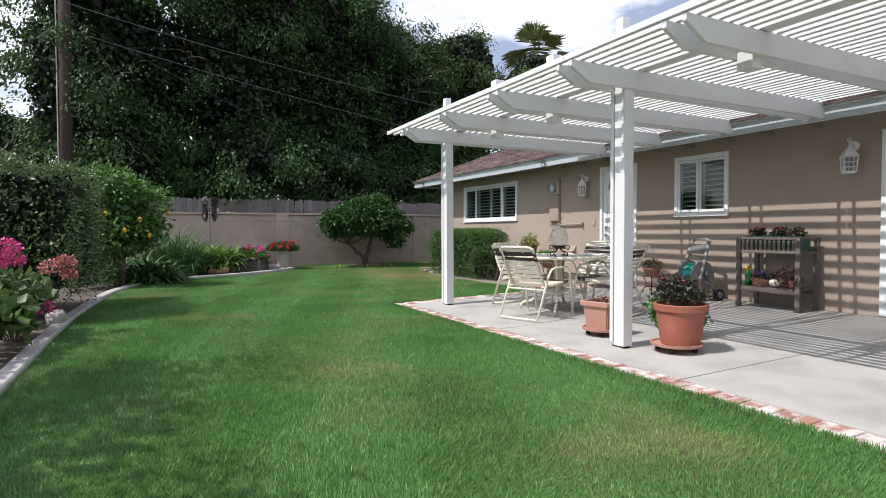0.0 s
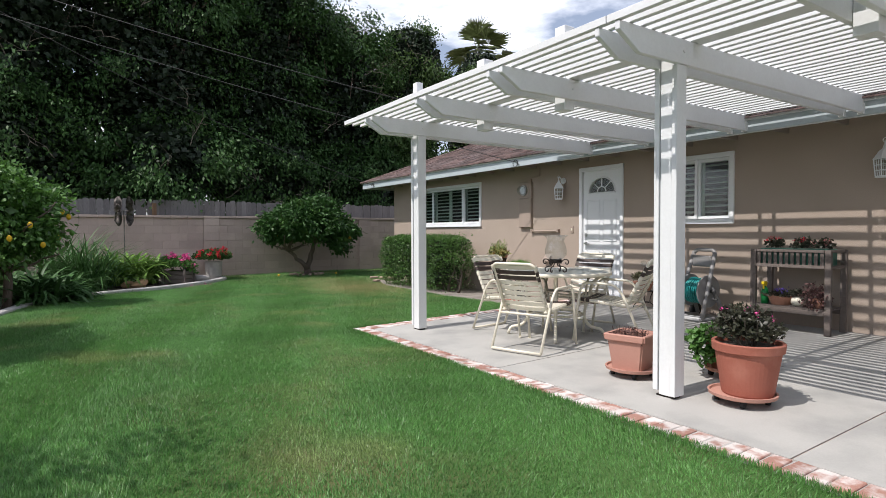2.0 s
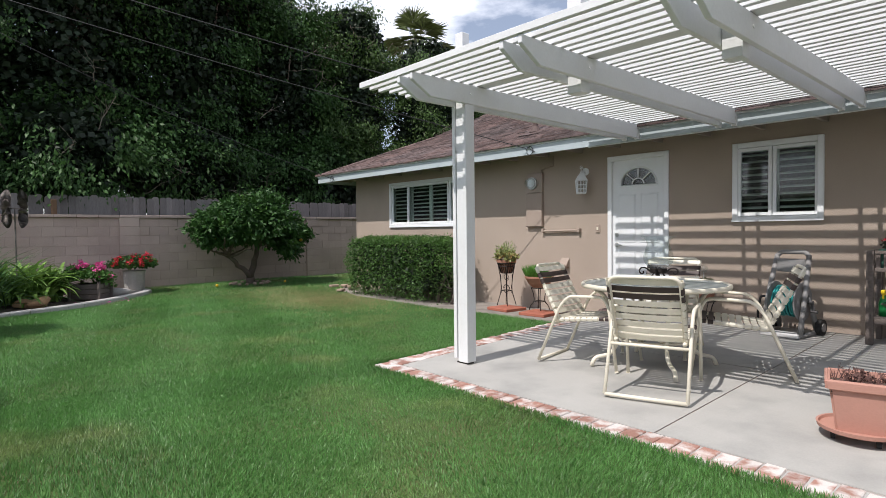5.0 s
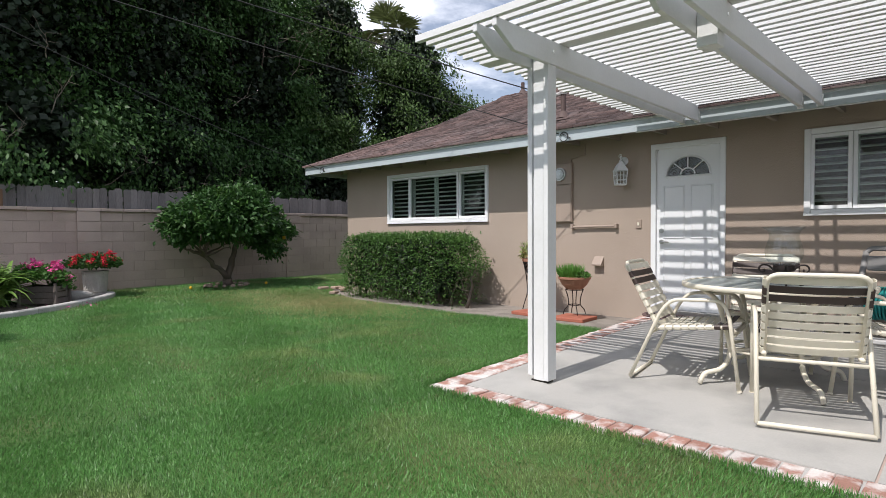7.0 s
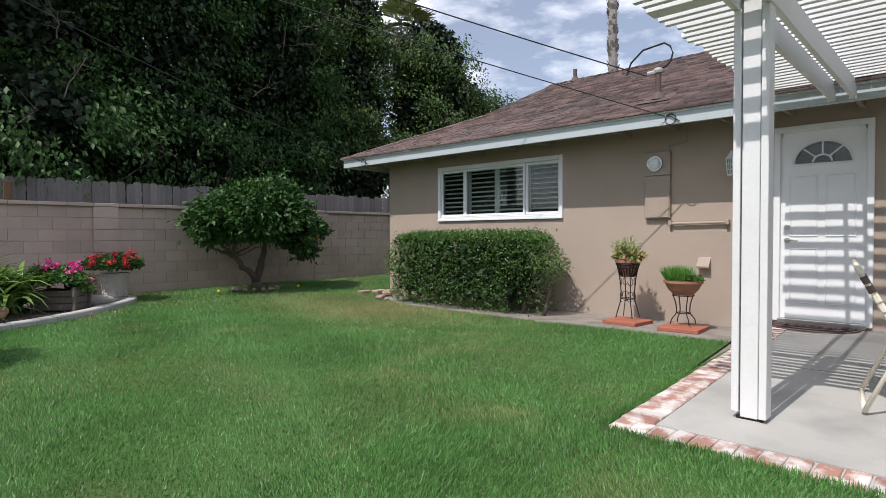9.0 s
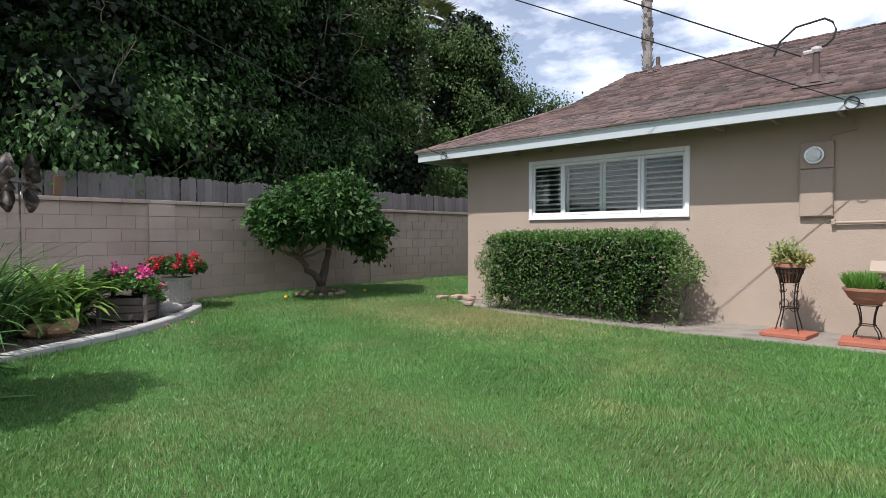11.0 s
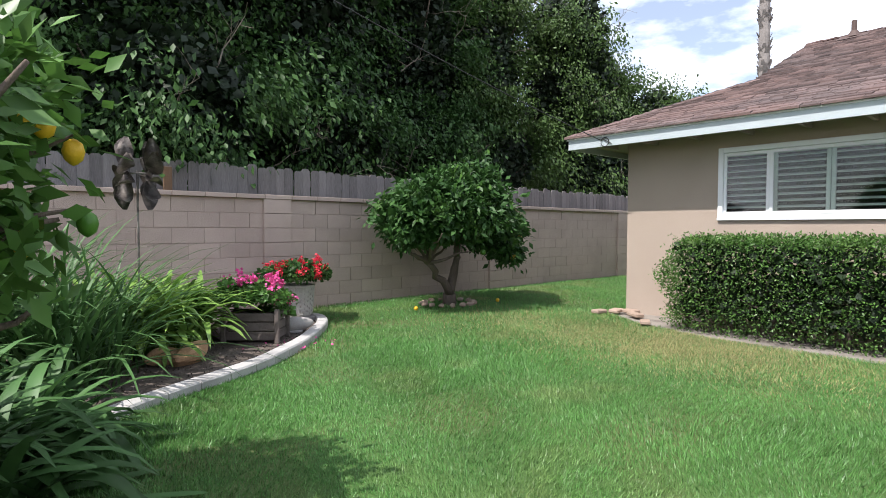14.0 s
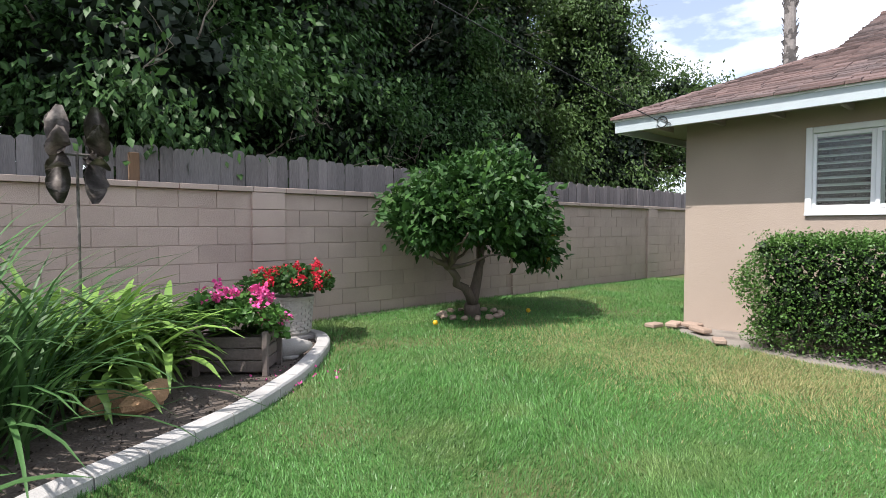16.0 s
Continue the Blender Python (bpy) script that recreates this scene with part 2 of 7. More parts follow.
HYDFL = mat("hydrangea_petal", (0.66, 0.10, 0.30), 0.5, var=0.1, grain=10, bump=0, island=0.25, translucent=0.2)
FADEFL = mat("faded_petal", (0.52, 0.22, 0.20), 0.6, var=0.15, grain=10, bump=0, island=0.3, translucent=0.15)
PURPFL = mat("purple_petal", (0.14, 0.08, 0.45), 0.5, bump=0, island=0.2)
LEMONC = mat("lemon_peel", (0.70, 0.42, 0.02), 0.4, var=0.06, grain=120, gvar=0.05, bump=0.2)
ORANGEC = mat("ripe_orange_peel", (0.66, 0.40, 0.03), 0.4, var=0.06, grain=120, gvar=0.05, bump=0.2)
LIMEC = mat("green_fruit_peel", (0.075, 0.20, 0.025), 0.4, var=0.06, grain=120, gvar=0.05, bump=0.2)
TWIG_PALE = mat("pale_twig", (0.24, 0.205, 0.165), 0.9, var=0.2, grain=30, bump=0.2)
TWIG = mat("grey_twig", (0.11, 0.09, 0.075), 0.9, var=0.2, grain=30, bump=0.2)
GRASS_A, GRASS_B = (0.112, 0.268, 0.068), (0.30, 0.31, 0.13)
LAWN = mat("lawn_thatch", (0.064, 0.132, 0.030), 0.95, var=0.15, scale=1.2, grain=120, gvar=0.3, bump=1.0, col2=(0.12, 0.115, 0.045), mix2=(0.47, 0.68), scale2=0.8, obj=False)
BLADE = mat("grass_blade", GRASS_A, 0.40, var=0.38, scale=1.1, grain=14, gvar=0.22, bump=0, island=0.36, translucent=0.28, obj=False, col2=GRASS_B, mix2=(0.54, 0.78), scale2=0.75)
DRYBLADE = mat("dry_blade", (0.36, 0.33, 0.15), 0.6, var=0.2, scale=1.6, grain=9, gvar=0.15, bump=0, island=0.3, translucent=0.2, obj=False)

# ---- small building blocks ----


def part(name, bm, material, parent=None, label="", kind="", smooth=False):
    me = bpy.data.meshes.new(name)
    bm.to_mesh(me)
    bm.free()
    me.materials.append(material)
    if smooth:
        me.polygons.foreach_set("use_smooth", [True] * len(me.polygons))
    ob = new(name, me)
    if parent:
        ob.parent = parent
    return tagged(ob, label, kind=kind)


def thing(name, label, category, at=(0, 0, 0), turn=0.0, group="", kind=""):
    ob = new(name)
    ob.empty_display_size = 0.1
    ob.matrix_world = pose(*at, 0, 0, turn)
    return tagged(ob, label, category, group, kind)


def BM():
    return bmesh.new()


def box(bm, x0, x1, y0, y1, z0, z1, bev=0.0, m=None):
    vs = [bm.verts.new((x, y, z)) for x in (x0, x1) for y in (y0, y1) for z in (z0, z1)]
    if m is not None:
        for v in vs:
            v.co = m @ v.co
    fs = [bm.faces.new([vs[i] for i in f]) for f in ((0, 1, 3, 2), (4, 6, 7, 5), (0, 4, 5, 1), (2, 3, 7, 6), (0, 2, 6, 4), (1, 5, 7, 3))]
    if bev:
        es = {e for f in fs for e in f.edges}
        bmesh.ops.bevel(bm, geom=list(es), offset=bev, segments=1, affect="EDGES")
    return bm


def tube(bm, pts, r, seg=8, r1=None, caps=True):
    """A round bar along a line of points, its radius running from r to r1."""
    pts = [Vector(p) for p in pts]
    r1 = r if r1 is None else r1
    rings = []
    up = Vector((0.13, 0.21, 0.97))
    for i, p in enumerate(pts):
        d = (pts[min(i + 1, len(pts) - 1)] - pts[max(i - 1, 0)]).normalized()
        a = d.cross(up)
        if a.length < 0.05:
            a = d.cross(Vector((1, 0.1, 0)))
        a.normalize()
        b = d.cross(a)
        rr = r + (r1 - r) * i / max(1, len(pts) - 1)
        rings.append([bm.verts.new(p + (a * math.cos(2 * math.pi * k / seg) + b * math.sin(2 * math.pi * k / seg)) * rr) for k in range(seg)])
    for i in range(len(rings) - 1):
        for k in range(seg):
            bm.faces.new((rings[i][k], rings[i + 1][k], rings[i + 1][(k + 1) % seg], rings[i][(k + 1) % seg]))
    if caps:
        bm.faces.new(rings[0])
        bm.faces.new(rings[-1][::-1])
    return bm


def lathe(bm, prof, seg=32, at=(0, 0, 0), squash=1.0):
    """A turned shape from (radius, height) pairs."""
    rings = []
    for r, z in prof:
        rings.append([bm.verts.new((at[0] + r * math.cos(2 * math.pi * k / seg), at[1] + squash * r * math.sin(2 * math.pi * k / seg), at[2] + z)) for k in range(seg)])
    for i in range(len(rings) - 1):
        for k in range(seg):
            bm.faces.new((rings[i][k], rings[i][(k + 1) % seg], rings[i + 1][(k + 1) % seg], rings[i + 1][k]))
    if prof[0][0] > 1e-4:
        bm.faces.new(rings[0][::-1])
    if prof[-1][0] > 1e-4:
        bm.faces.new(rings[-1])
    return bm


def arc(c, r, a0, a1, n, ax=0, bx=1):
    out = []
    for i in range(n + 1):
        a = radians(a0 + (a1 - a0) * i / n)
        p = list(c)
        p[ax] += r * math.cos(a)
        p[bx] += r * math.sin(a)
        out.append(tuple(p))
    return out


def round_path(pts, r=0.05, n=4):
    """A line of points with its corners rounded."""
    pts = [Vector(p) for p in pts]
    out = [pts[0]]
    for a, b, c in zip(pts, pts[1:], pts[2:]):
        k = min(r, (b - a).length * 0.45, (c - b).length * 0.45)
        s, e = b + (a - b).normalized() * k, b + (c - b).normalized() * k
        for i in range(n + 1):
            t = i / n
            out.append(s * (1 - t) ** 2 + b * 2 * t * (1 - t) + e * t ** 2)
    return out + [pts[-1]]


def mesh_object(name, verts, faces, material, parent=None, label="", kind="", category="", smooth=False):
    """One mesh from arrays of vertices and of triangles or quads."""
    verts, faces = np.asarray(verts, np.float32).reshape(-1, 3), np.asarray(faces, np.int32)
    me = bpy.data.meshes.new(name)
    k = faces.shape[1]
    me.vertices.add(len(verts))
    me.vertices.foreach_set("co", verts.ravel())
    me.loops.add(faces.size)
    me.loops.foreach_set("vertex_index", faces.ravel())
    me.polygons.add(len(faces))
    me.polygons.foreach_set("loop_start", np.arange(0, faces.size, k, dtype=np.int32))
    if smooth:
        me.polygons.foreach_set("use_smooth", np.ones(len(faces), bool))
    me.update(calc_edges=True)
    me.materials.append(material)
    ob = new(name, me)
    if parent:
        ob.parent = parent
    return tagged(ob, label, category, kind=kind)


def leaves(p, size, rng, aspect=0.45, droop=0.3, fold=0.25, out=None, spread=1.0, flat=1.0):
    """Folded two-sided leaves at the points p. out: the way each leaf tends to point; droop: how far its tip hangs."""
    p = np.asarray(p, float)
    n = len(p)
    d = rng.normal(size=(n, 3)) * spread
    if out is not None:
        d += out
    d[:, 2] -= droop * 1.5
    d /= np.linalg.norm(d, axis=1)[:, None]
    q = rng.normal(size=(n, 3))
    q[:, 2] += flat
    s = np.cross(d, q)
    s /= np.linalg.norm(s, axis=1)[:, None] + 1e-9
    u = np.cross(s, d)
    sz = (size * rng.uniform(0.65, 1.25, n))[:, None]
    a, t = p, p + d * sz
    mid = p + d * sz * 0.45
    w = sz * aspect * 0.5
    lft, rgt = mid + s * w + u * w * fold, mid - s * w + u * w * fold
    v = np.stack([a, rgt, t, lft], 1).reshape(-1, 3)
    i = np.arange(n)[:, None] * 4
    f = np.concatenate([i + np.array([[0, 1, 2]]), i + np.array([[0, 2, 3]])], 0)
    return v, f


def join(*vf):
    vs, fs, o = [], [], 0
    for v, f in vf:
        vs.append(v)
        fs.append(f + o)
        o += len(v)
    return np.concatenate(vs), np.concatenate(fs)


def shell_points(n, c, r, rng, depth=0.25, low=-1.0, lumps=7, lump=0.25):
    """Points near the skin of a lumpy ellipsoid, with the outward way at each."""
    d = rng.normal(size=(n * 2, 3))
    d /= np.linalg.norm(d, axis=1)[:, None]
    d = d[d[:, 2] > low][:n]
    ks = rng.normal(size=(lumps, 3)) * 2.2
    ph = rng.uniform(0, 6.28, lumps)
    h = 1 + lump * np.mean(np.sin(d @ ks.T + ph), axis=1) * 1.8
    k = h * (1 - depth * rng.uniform(0, 1, len(d)) ** 1.5)
    return np.array(c) + d * np.array(r) * k[:, None], d


def clumps(centres, per, spread, rng):
    c = np.repeat(np.asarray(centres), per, axis=0)
    return c + rng.normal(size=c.shape) * spread


def blob(n_seg, c, r, rng, lump=0.2):
    """A lumpy closed shape."""
    bm = BM()
    bmesh.ops.create_icosphere(bm, subdivisions=n_seg, radius=1.0)
    k = rng.normal(size=(6, 3)) * 2.0
    ph = rng.uniform(0, 6.28, 6)
    for v in bm.verts:
        d = np.array(v.co)
        h = 1 + lump * float(np.mean(np.sin(k @ d + ph))) * 2
        v.co = Vector(c) + Vector(d * np.array(r) * h)
    return bm

# ---- plan ----
WX = 7.82            # face of the house wall
WY = 14.24           # its far corner
EX, EY = 7.20, 14.86  # eave edges
EZ, PITCH = 2.435, 0.43
RX = 11.5            # ridge
GY = 13.0            # gablet
RZ = EZ + PITCH * (RX - EX)
PX, PY = 3.65, 7.76  # outer corner of the patio
WALLY = 17.42        # face of the block wall
KERB = [(-0.50, -3.0), (-0.44, 1.5), (-0.38, 4.4), (-0.36, 7.6), (-0.16, 10.6), (0.08, 11.9), (0.36, 12.8), (0.80, 13.47), (1.30, 13.86), (1.70, 14.09),
        (2.10, 14.29), (2.50, 14.52), (2.84, 14.79), (3.20, 15.10), (3.55, 15.48), (3.85, 15.84), (4.03, 16.12), (4.14, 16.42), (4.10, 16.70), (3.85, 16.90)]


def patio_z(x):
    return -0.035 + 0.09 * (x - PX) / (WX - PX)


def spline(pts, n=6):
    out = []
    P = [Vector((*p, 0)) for p in pts]
    for i in range(len(P) - 1):
        a, b, c, d = P[max(i - 1, 0)], P[i], P[i + 1], P[min(i + 2, len(P) - 1)]
        for k in range(n):
            t = k / n
            out.append(0.5 * (2 * b + (c - a) * t + (2 * a - 5 * b + 4 * c - d) * t * t + (3 * b - a - 3 * c + d) * t ** 3))
    return out + [P[-1]]


KERBLINE = [(p.x, p.y) for p in spline(KERB)]
LAWNPOLY = KERBLINE + [(3.75, WALLY), (22.0, WALLY), (22.0, WY + 0.25), (7.5, WY + 0.1), (7.0, 13.55), (6.72, 12.6), (6.70, 10.3), (6.82, 8.9), (6.84, PY + 0.28), (PX, PY), (PX, -3.0)]


def inside(poly, x, y):
    ok = np.zeros(len(x), bool)
    px, py = np.array(poly).T
    j = len(poly) - 1
    for i in range(len(poly)):
        with np.errstate(divide="ignore", invalid="ignore"):
            hit = ((py[i] > y) != (py[j] > y)) & (x < (px[j] - px[i]) * (y - py[i]) / (py[j] - py[i] + 1e-12) + px[i])
        ok ^= hit
        j = i
    return ok


def lawn_height(x, y):
    """The lawn rises a little towards the wall."""
    return -0.012 - 0.035 * np.clip((x - 0.5) / 2.5, 0, 1) + 0.05 * np.clip((y - 13.5) / 3.5, 0, 1) * np.clip((x - 3.5) / 2, 0, 1)


def build_ground():
    bm = BM()
    s = 400
    bm.faces.new([bm.verts.new(p) for p in ((-s, -s, -0.07), (s, -s, -0.07), (s, s, -0.07), (-s, s, -0.07))])
    tagged(part("ground", bm, DIRT), "bare pale earth reaching out beyond the garden", "ground", kind="structure")
    bm = BM()
    face = bm.faces.new([bm.verts.new((x, y, -0.012)) for x, y in LAWNPOLY])
    bmesh.ops.triangulate(bm, faces=[face])
    bmesh.ops.subdivide_edges(bm, edges=bm.edges[:], cuts=3, use_grid_fill=True)
    for v in bm.verts:
        v.co.z = float(lawn_height(v.co.x, v.co.y)) - 0.004
    tagged(part("lawn", bm, LAWN), "mown green lawn with dry yellowish patches", "lawn", kind="structure")
    # garden bed inside the kerb
    bm = BM()
    poly = KERBLINE + [(3.7, WALLY), (-4.0, WALLY), (-4.0, -3.0)]
    face = bm.faces.new([bm.verts.new((x, y, -0.02)) for x, y in poly])
    bmesh.ops.triangulate(bm, faces=[face])
    tagged(part("garden_bed", bm, SOIL), "dark crumbly soil of the planting bed", "soil", kind="structure")
    # bare strip along the house
    bm = BM()
    poly = [(6.80, PY + 0.28), (WX + 0.02, PY + 0.30), (WX + 0.02, WY), (WX - 0.05, WY + 0.16), (7.45, WY + 0.12), (6.95, 13.6), (6.66, 12.6), (6.64, 10.3), (6.76, 8.9)]
    face = bm.faces.new([bm.verts.new((x, y, -0.045)) for x, y in poly])
    bmesh.ops.triangulate(bm, faces=[face])
    tagged(part("bare_strip", bm, DIRT), "bare trodden earth strip under the house wall", "soil", kind="structure")


def build_kerb():
    k = thing("kerb", "pale concrete kerb edging the planting bed", "kerb", kind="structure")
    pts = [Vector((x, y, 0)) for x, y in KERBLINE]
    # cast in lengths with narrow joints
    step = 4
    for i in range(0, len(pts) - 1, step):
        seg = pts[i:i + step + 1]
        if len(seg) < 2:
            continue
        bm = BM()
        rows = []
        for j, p in enumerate(seg):
            a, b = pts[max(0, i + j - 1)], pts[min(len(pts) - 1, i + j + 1)]
            d = (b - a).normalized()
            n = Vector((-d.y, d.x, 0))
            off = d * (0.004 if j == 0 else (-0.004 if j == len(seg) - 1 else 0))
            prof = [(-0.002, -0.06), (0.0, 0.022), (0.012, 0.036), (0.118, 0.040), (0.128, 0.030), (0.13, -0.06)]
            rows.append([bm.verts.new(p + off + n * u + Vector((0, 0, w))) for u, w in prof])
        for r0, r1 in zip(rows, rows[1:]):
            for q in range(5):
                bm.faces.new((r0[q], r0[q + 1], r1[q + 1], r1[q]))
        bm.faces.new(rows[0][::-1])
        bm.faces.new(rows[-1])
        bmesh.ops.recalc_face_normals(bm, faces=bm.faces)
        part("kerb_length", bm, CURB, k)


def build_patio():
    bm = BM()
    y0 = -3.0
    g = 0.006
    # slabs with sawn joints
    xs, ys = [PX + 0.205, 5.75, WX], [y0, 0.35, 2.75, 5.15, PY - 0.205]
    pat = thing("patio", "light grey concrete patio slab with faint stains", "patio", kind="structure")
    for a, b in zip(xs, xs[1:]):
        for c, d in zip(ys, ys[1:]):
            q = BM()
            box(q, a + g, b - g, c + g, d - g, -0.10, 0.0)
            if d > 7:
                for v in q.verts:
                    if v.co.y > 7:
                        v.co.y += 0.09 * (v.co.x - PX) / 3.2
            for v in q.verts:
                v.co.z += patio_z(v.co.x)
            part("slab", q, CONCRETE, pat)
    box(bm, PX + 0.19, WX + 0.02, y0, PY + 0.0, -0.10, -0.008)
    for v in bm.verts:
        v.co.z += patio_z(v.co.x)
    part("joint_bed", bm, MORTAR, pat)
    bm = BM()
    box(bm, PX + 0.004, PX + 0.205, y0, PY - 0.004, -0.10, -0.007)
    box(bm, PX + 0.01, WX, PY - 0.2, PY - 0.004, -0.10, -0.004)
    for v in bm.verts:
        v.co.z += patio_z(v.co.x)
        if v.co.y > 7:
            v.co.y += 0.09 * (v.co.x - PX) / 3.2
    part("mortar_bed", bm, CURB, pat)
    return pat


def build_bricks(pat):
    """Red bricks laid flat along the two lawn edges of the patio, with worn pale paint."""
    rng = random.Random(4)
    meshes = []
    for k in range(4):
        bm = BM()
        box(bm, 0, 0.198, 0, 0.100, -0.06, 0.000 + 0.002 * k, 0.006)
        for v in bm.verts:
            v.co += Vector((rng.uniform(-1, 1), rng.uniform(-1, 1), rng.uniform(-1, 1))) * 0.0022
        me = bpy.data.meshes.new("brick")
        bm.to_mesh(me)
        bm.free()
        me.materials.append(BRICK)
        meshes.append(me)
    n = int((PY + 3.0) / 0.107)
    for i in range(n):
        ob = new("brick", meshes[rng.randrange(4)])
        ob.parent = pat
        ob.matrix_world = pose(PX + 0.003 + rng.uniform(-0.005, 0.005), PY - 0.107 * (i + 1) + rng.uniform(-0.002, 0.002), patio_z(PX + 0.1) + rng.uniform(-0.003, 0.003), 0, 0, rng.uniform(-1.2, 1.2))
    for i in range(int((WX - PX - 0.21) / 0.107)):
        x = PX + 0.21 + 0.107 * i
        ob = new("brick", meshes[rng.randrange(4)])
        ob.parent = pat
        ob.matrix_world = pose(x + 0.1, PY - 0.2 + 0.09 * (x - PX) / 3.2 + rng.uniform(-0.004, 0.004), patio_z(x) + rng.uniform(-0.003, 0.003), 0, 0, 90 + rng.uniform(-1.2, 1.2))


# openings in the garden-side wall: y0, y1, z0, z1
WIN1 = (10.545, 12.975, 1.27, 2.165)
WIN2 = (5.285, 6.21, 1.255, 2.165)
DOOR = (7.00, 7.885, 0.10, 2.185)
SLIDER = (1.55, 3.37, 0.08, 2.16)


def build_house():
    ops = sorted([WIN1, WIN2, DOOR, SLIDER])
    ya, yb, zt, t = -6.0, WY, 2.36, 0.16
    bm = BM()
    y = ya
    for a, b, c, d in ops:
        box(bm, WX, WX + t, y, a, -0.1, zt)
        box(bm, WX, WX + t, a, b, -0.1, c)
        box(bm, WX, WX + t, a, b, d, zt)
        y = b
    box(bm, WX, WX + t, y, yb, -0.1, zt)
    bmesh.ops.remove_doubles(bm, verts=bm.verts, dist=0.0005)
    tagged(part("wall_west", bm, STUCCO), "taupe stucco house wall", "wall", kind="structure")
    bm = BM()
    box(bm, WX + t, 16.5, WY - t, WY, -0.1, zt)
    tagged(part("wall_north", bm, STUCCO), "taupe stucco end wall of the house", "wall", kind="structure")
    bm = BM()
    box(bm, 16.34, 16.5, ya, WY - t, -0.1, zt)
    box(bm, WX + t, 16.34, ya, ya + t, -0.1, zt)
    tagged(part("wall_east", bm, STUCCO), "taupe stucco wall of the house", "wall", kind="structure")
    # ceiling and inner wall coloured near-black to pass for an unlit room
    bm = BM()
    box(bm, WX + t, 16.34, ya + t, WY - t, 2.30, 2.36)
    tagged(part("ceiling", bm, UNLIT_ROOM), "near-black ceiling standing in for an unlit room", "ceiling", kind="structure")
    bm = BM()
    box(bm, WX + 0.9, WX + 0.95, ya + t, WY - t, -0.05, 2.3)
    tagged(part("wall_inner", bm, UNLIT_ROOM), "near-black wall standing in for the unlit room behind the windows", "wall", kind="structure")


def build_roof():
    roof = thing("roof", "brown asphalt shingle hip roof with a small gable end", "roof", kind="structure")
    ys = -7.0
    x1 = 2 * RX - EX
    gz = EZ + PITCH * (EY - GY)          # height where the gablet starts
    gx = EX + (EY - GY)
    bm = BM()
    V = lambda *p: bm.verts.new(p)
    e0, e1 = V(EX, ys, EZ), V(EX, EY, EZ)
    h, g0, g1 = V(gx, GY, gz), V(RX, GY, RZ), V(RX, ys, RZ)
    bm.faces.new((e0, e1, h, g0, g1))
    f0, f1, h2 = V(x1, ys, EZ), V(x1, EY, EZ), V(x1 - (EY - GY), GY, gz)
    bm.faces.new((f1, f0, g1, g0, h2))
    bm.faces.new((e1, f1, h2, h))
    bm.faces.new((h, h2, g0))
    bm.faces.new((e0, g1, f0))
    part("roof_deck", bm, SHINGLE, roof)
    # fascia boards
    bm = BM()
    box(bm, EX + 0.02, EX + 0.06, ys, EY - 0.02, EZ - 0.16, EZ - 0.02)
    box(bm, EX + 0.06, x1, EY - 0.06, EY - 0.02, EZ - 0.16, EZ - 0.02)
    part("fascia", bm, FASCIA, roof, "pale blue-grey painted fascia board")
    bm = BM()
    box(bm, EX + 0.005, EX + 0.03, ys, EY, EZ - 0.028, EZ - 0.006)
    box(bm, EX + 0.03, x1, EY - 0.03, EY - 0.005, EZ - 0.028, EZ - 0.006)
    part("drip_edge", bm, WHITE, roof)
    bm = BM()
    box(bm, EX + 0.06, WX, ys, EY - 0.06, EZ - 0.075, EZ - 0.055)
    box(bm, WX, x1, WY, EY - 0.06, EZ - 0.075, EZ - 0.055)
    part("soffit", bm, SOFFIT, roof)
    for i in range(18):
        y = 14.4 - i * 0.61
        bm = BM()
        box(bm, EX + 0.06, WX, y, y + 0.04, EZ - 0.14, EZ - 0.075)
        part("rafter_tail", bm, SOFFIT, roof)
    # shingle courses
    rng = np.random.default_rng(8)
    L = math.hypot(1, PITCH)
    vs = []
    quads = [(0, 1, 3, 2), (4, 6, 7, 5), (0, 4, 5, 1), (2, 3, 7, 6), (1, 5, 7, 3)]
    fs = []
    rows = int((RX - EX) / (0.112 / L) )
    tabs = []
    for r in range(rows):
        x = EX - 0.03 + r * 0.112 / L
        lim = EY + 0.02 - max(0.0, x - EX) if x < gx else GY + 0.04
        y = lim
        y -= 0.02 if r % 2 else 0.0
        while y > -3.0:
            w = rng.uniform(0.11, 0.28)
            tabs.append((x, max(y - w, -3.0), y, rng.uniform(0.0, 0.020), rng.uniform(-0.022, 0.022) * (r > 0), r))
            y -= w + 0.004
    # the courses nearest the far corner are single shingles, the rest one sheet of tabs
    singles = [t_ for t_ in tabs if t_[5] < 9 and 10.4 < t_[1]][:300]
    keep = set(map(id, singles))

    def tab(x, ya, yb, lift, jig):
        x0, x2 = x + jig, x + 0.30 / L
        z = lambda xx, up: EZ + PITCH * (xx - EX) + up
        return [(xx, yy, z(xx, up)) for xx, ups in ((x0, (0.004, 0.017 + lift)), (x2, (0.0, 0.004))) for yy in (ya, yb) for up in ups]

    for t_ in tabs:
        if id(t_) in keep:
            continue
        b = len(vs)
        vs.extend(tab(*t_[:5]))
        fs.extend([[b + i for i in q] for q in quads])
    mesh_object("shingle_courses", vs, fs, SHINGLE, roof, kind="stuff")
    # hip and end slope caps
    bm = BM()
    n = 14
    for i in range(n):
        u = i / n
        a = Vector((EX + u * (gx - EX), EY - u * (EY - GY), EZ + u * (gz - EZ) + 0.03))
        d = (Vector((gx, GY, gz)) - Vector((EX, EY, EZ))).normalized()
        for s in (-1, 1):
            side = Vector((s * 0.10 if s > 0 else -0.0, 0.0 if s > 0 else -0.10, 0))
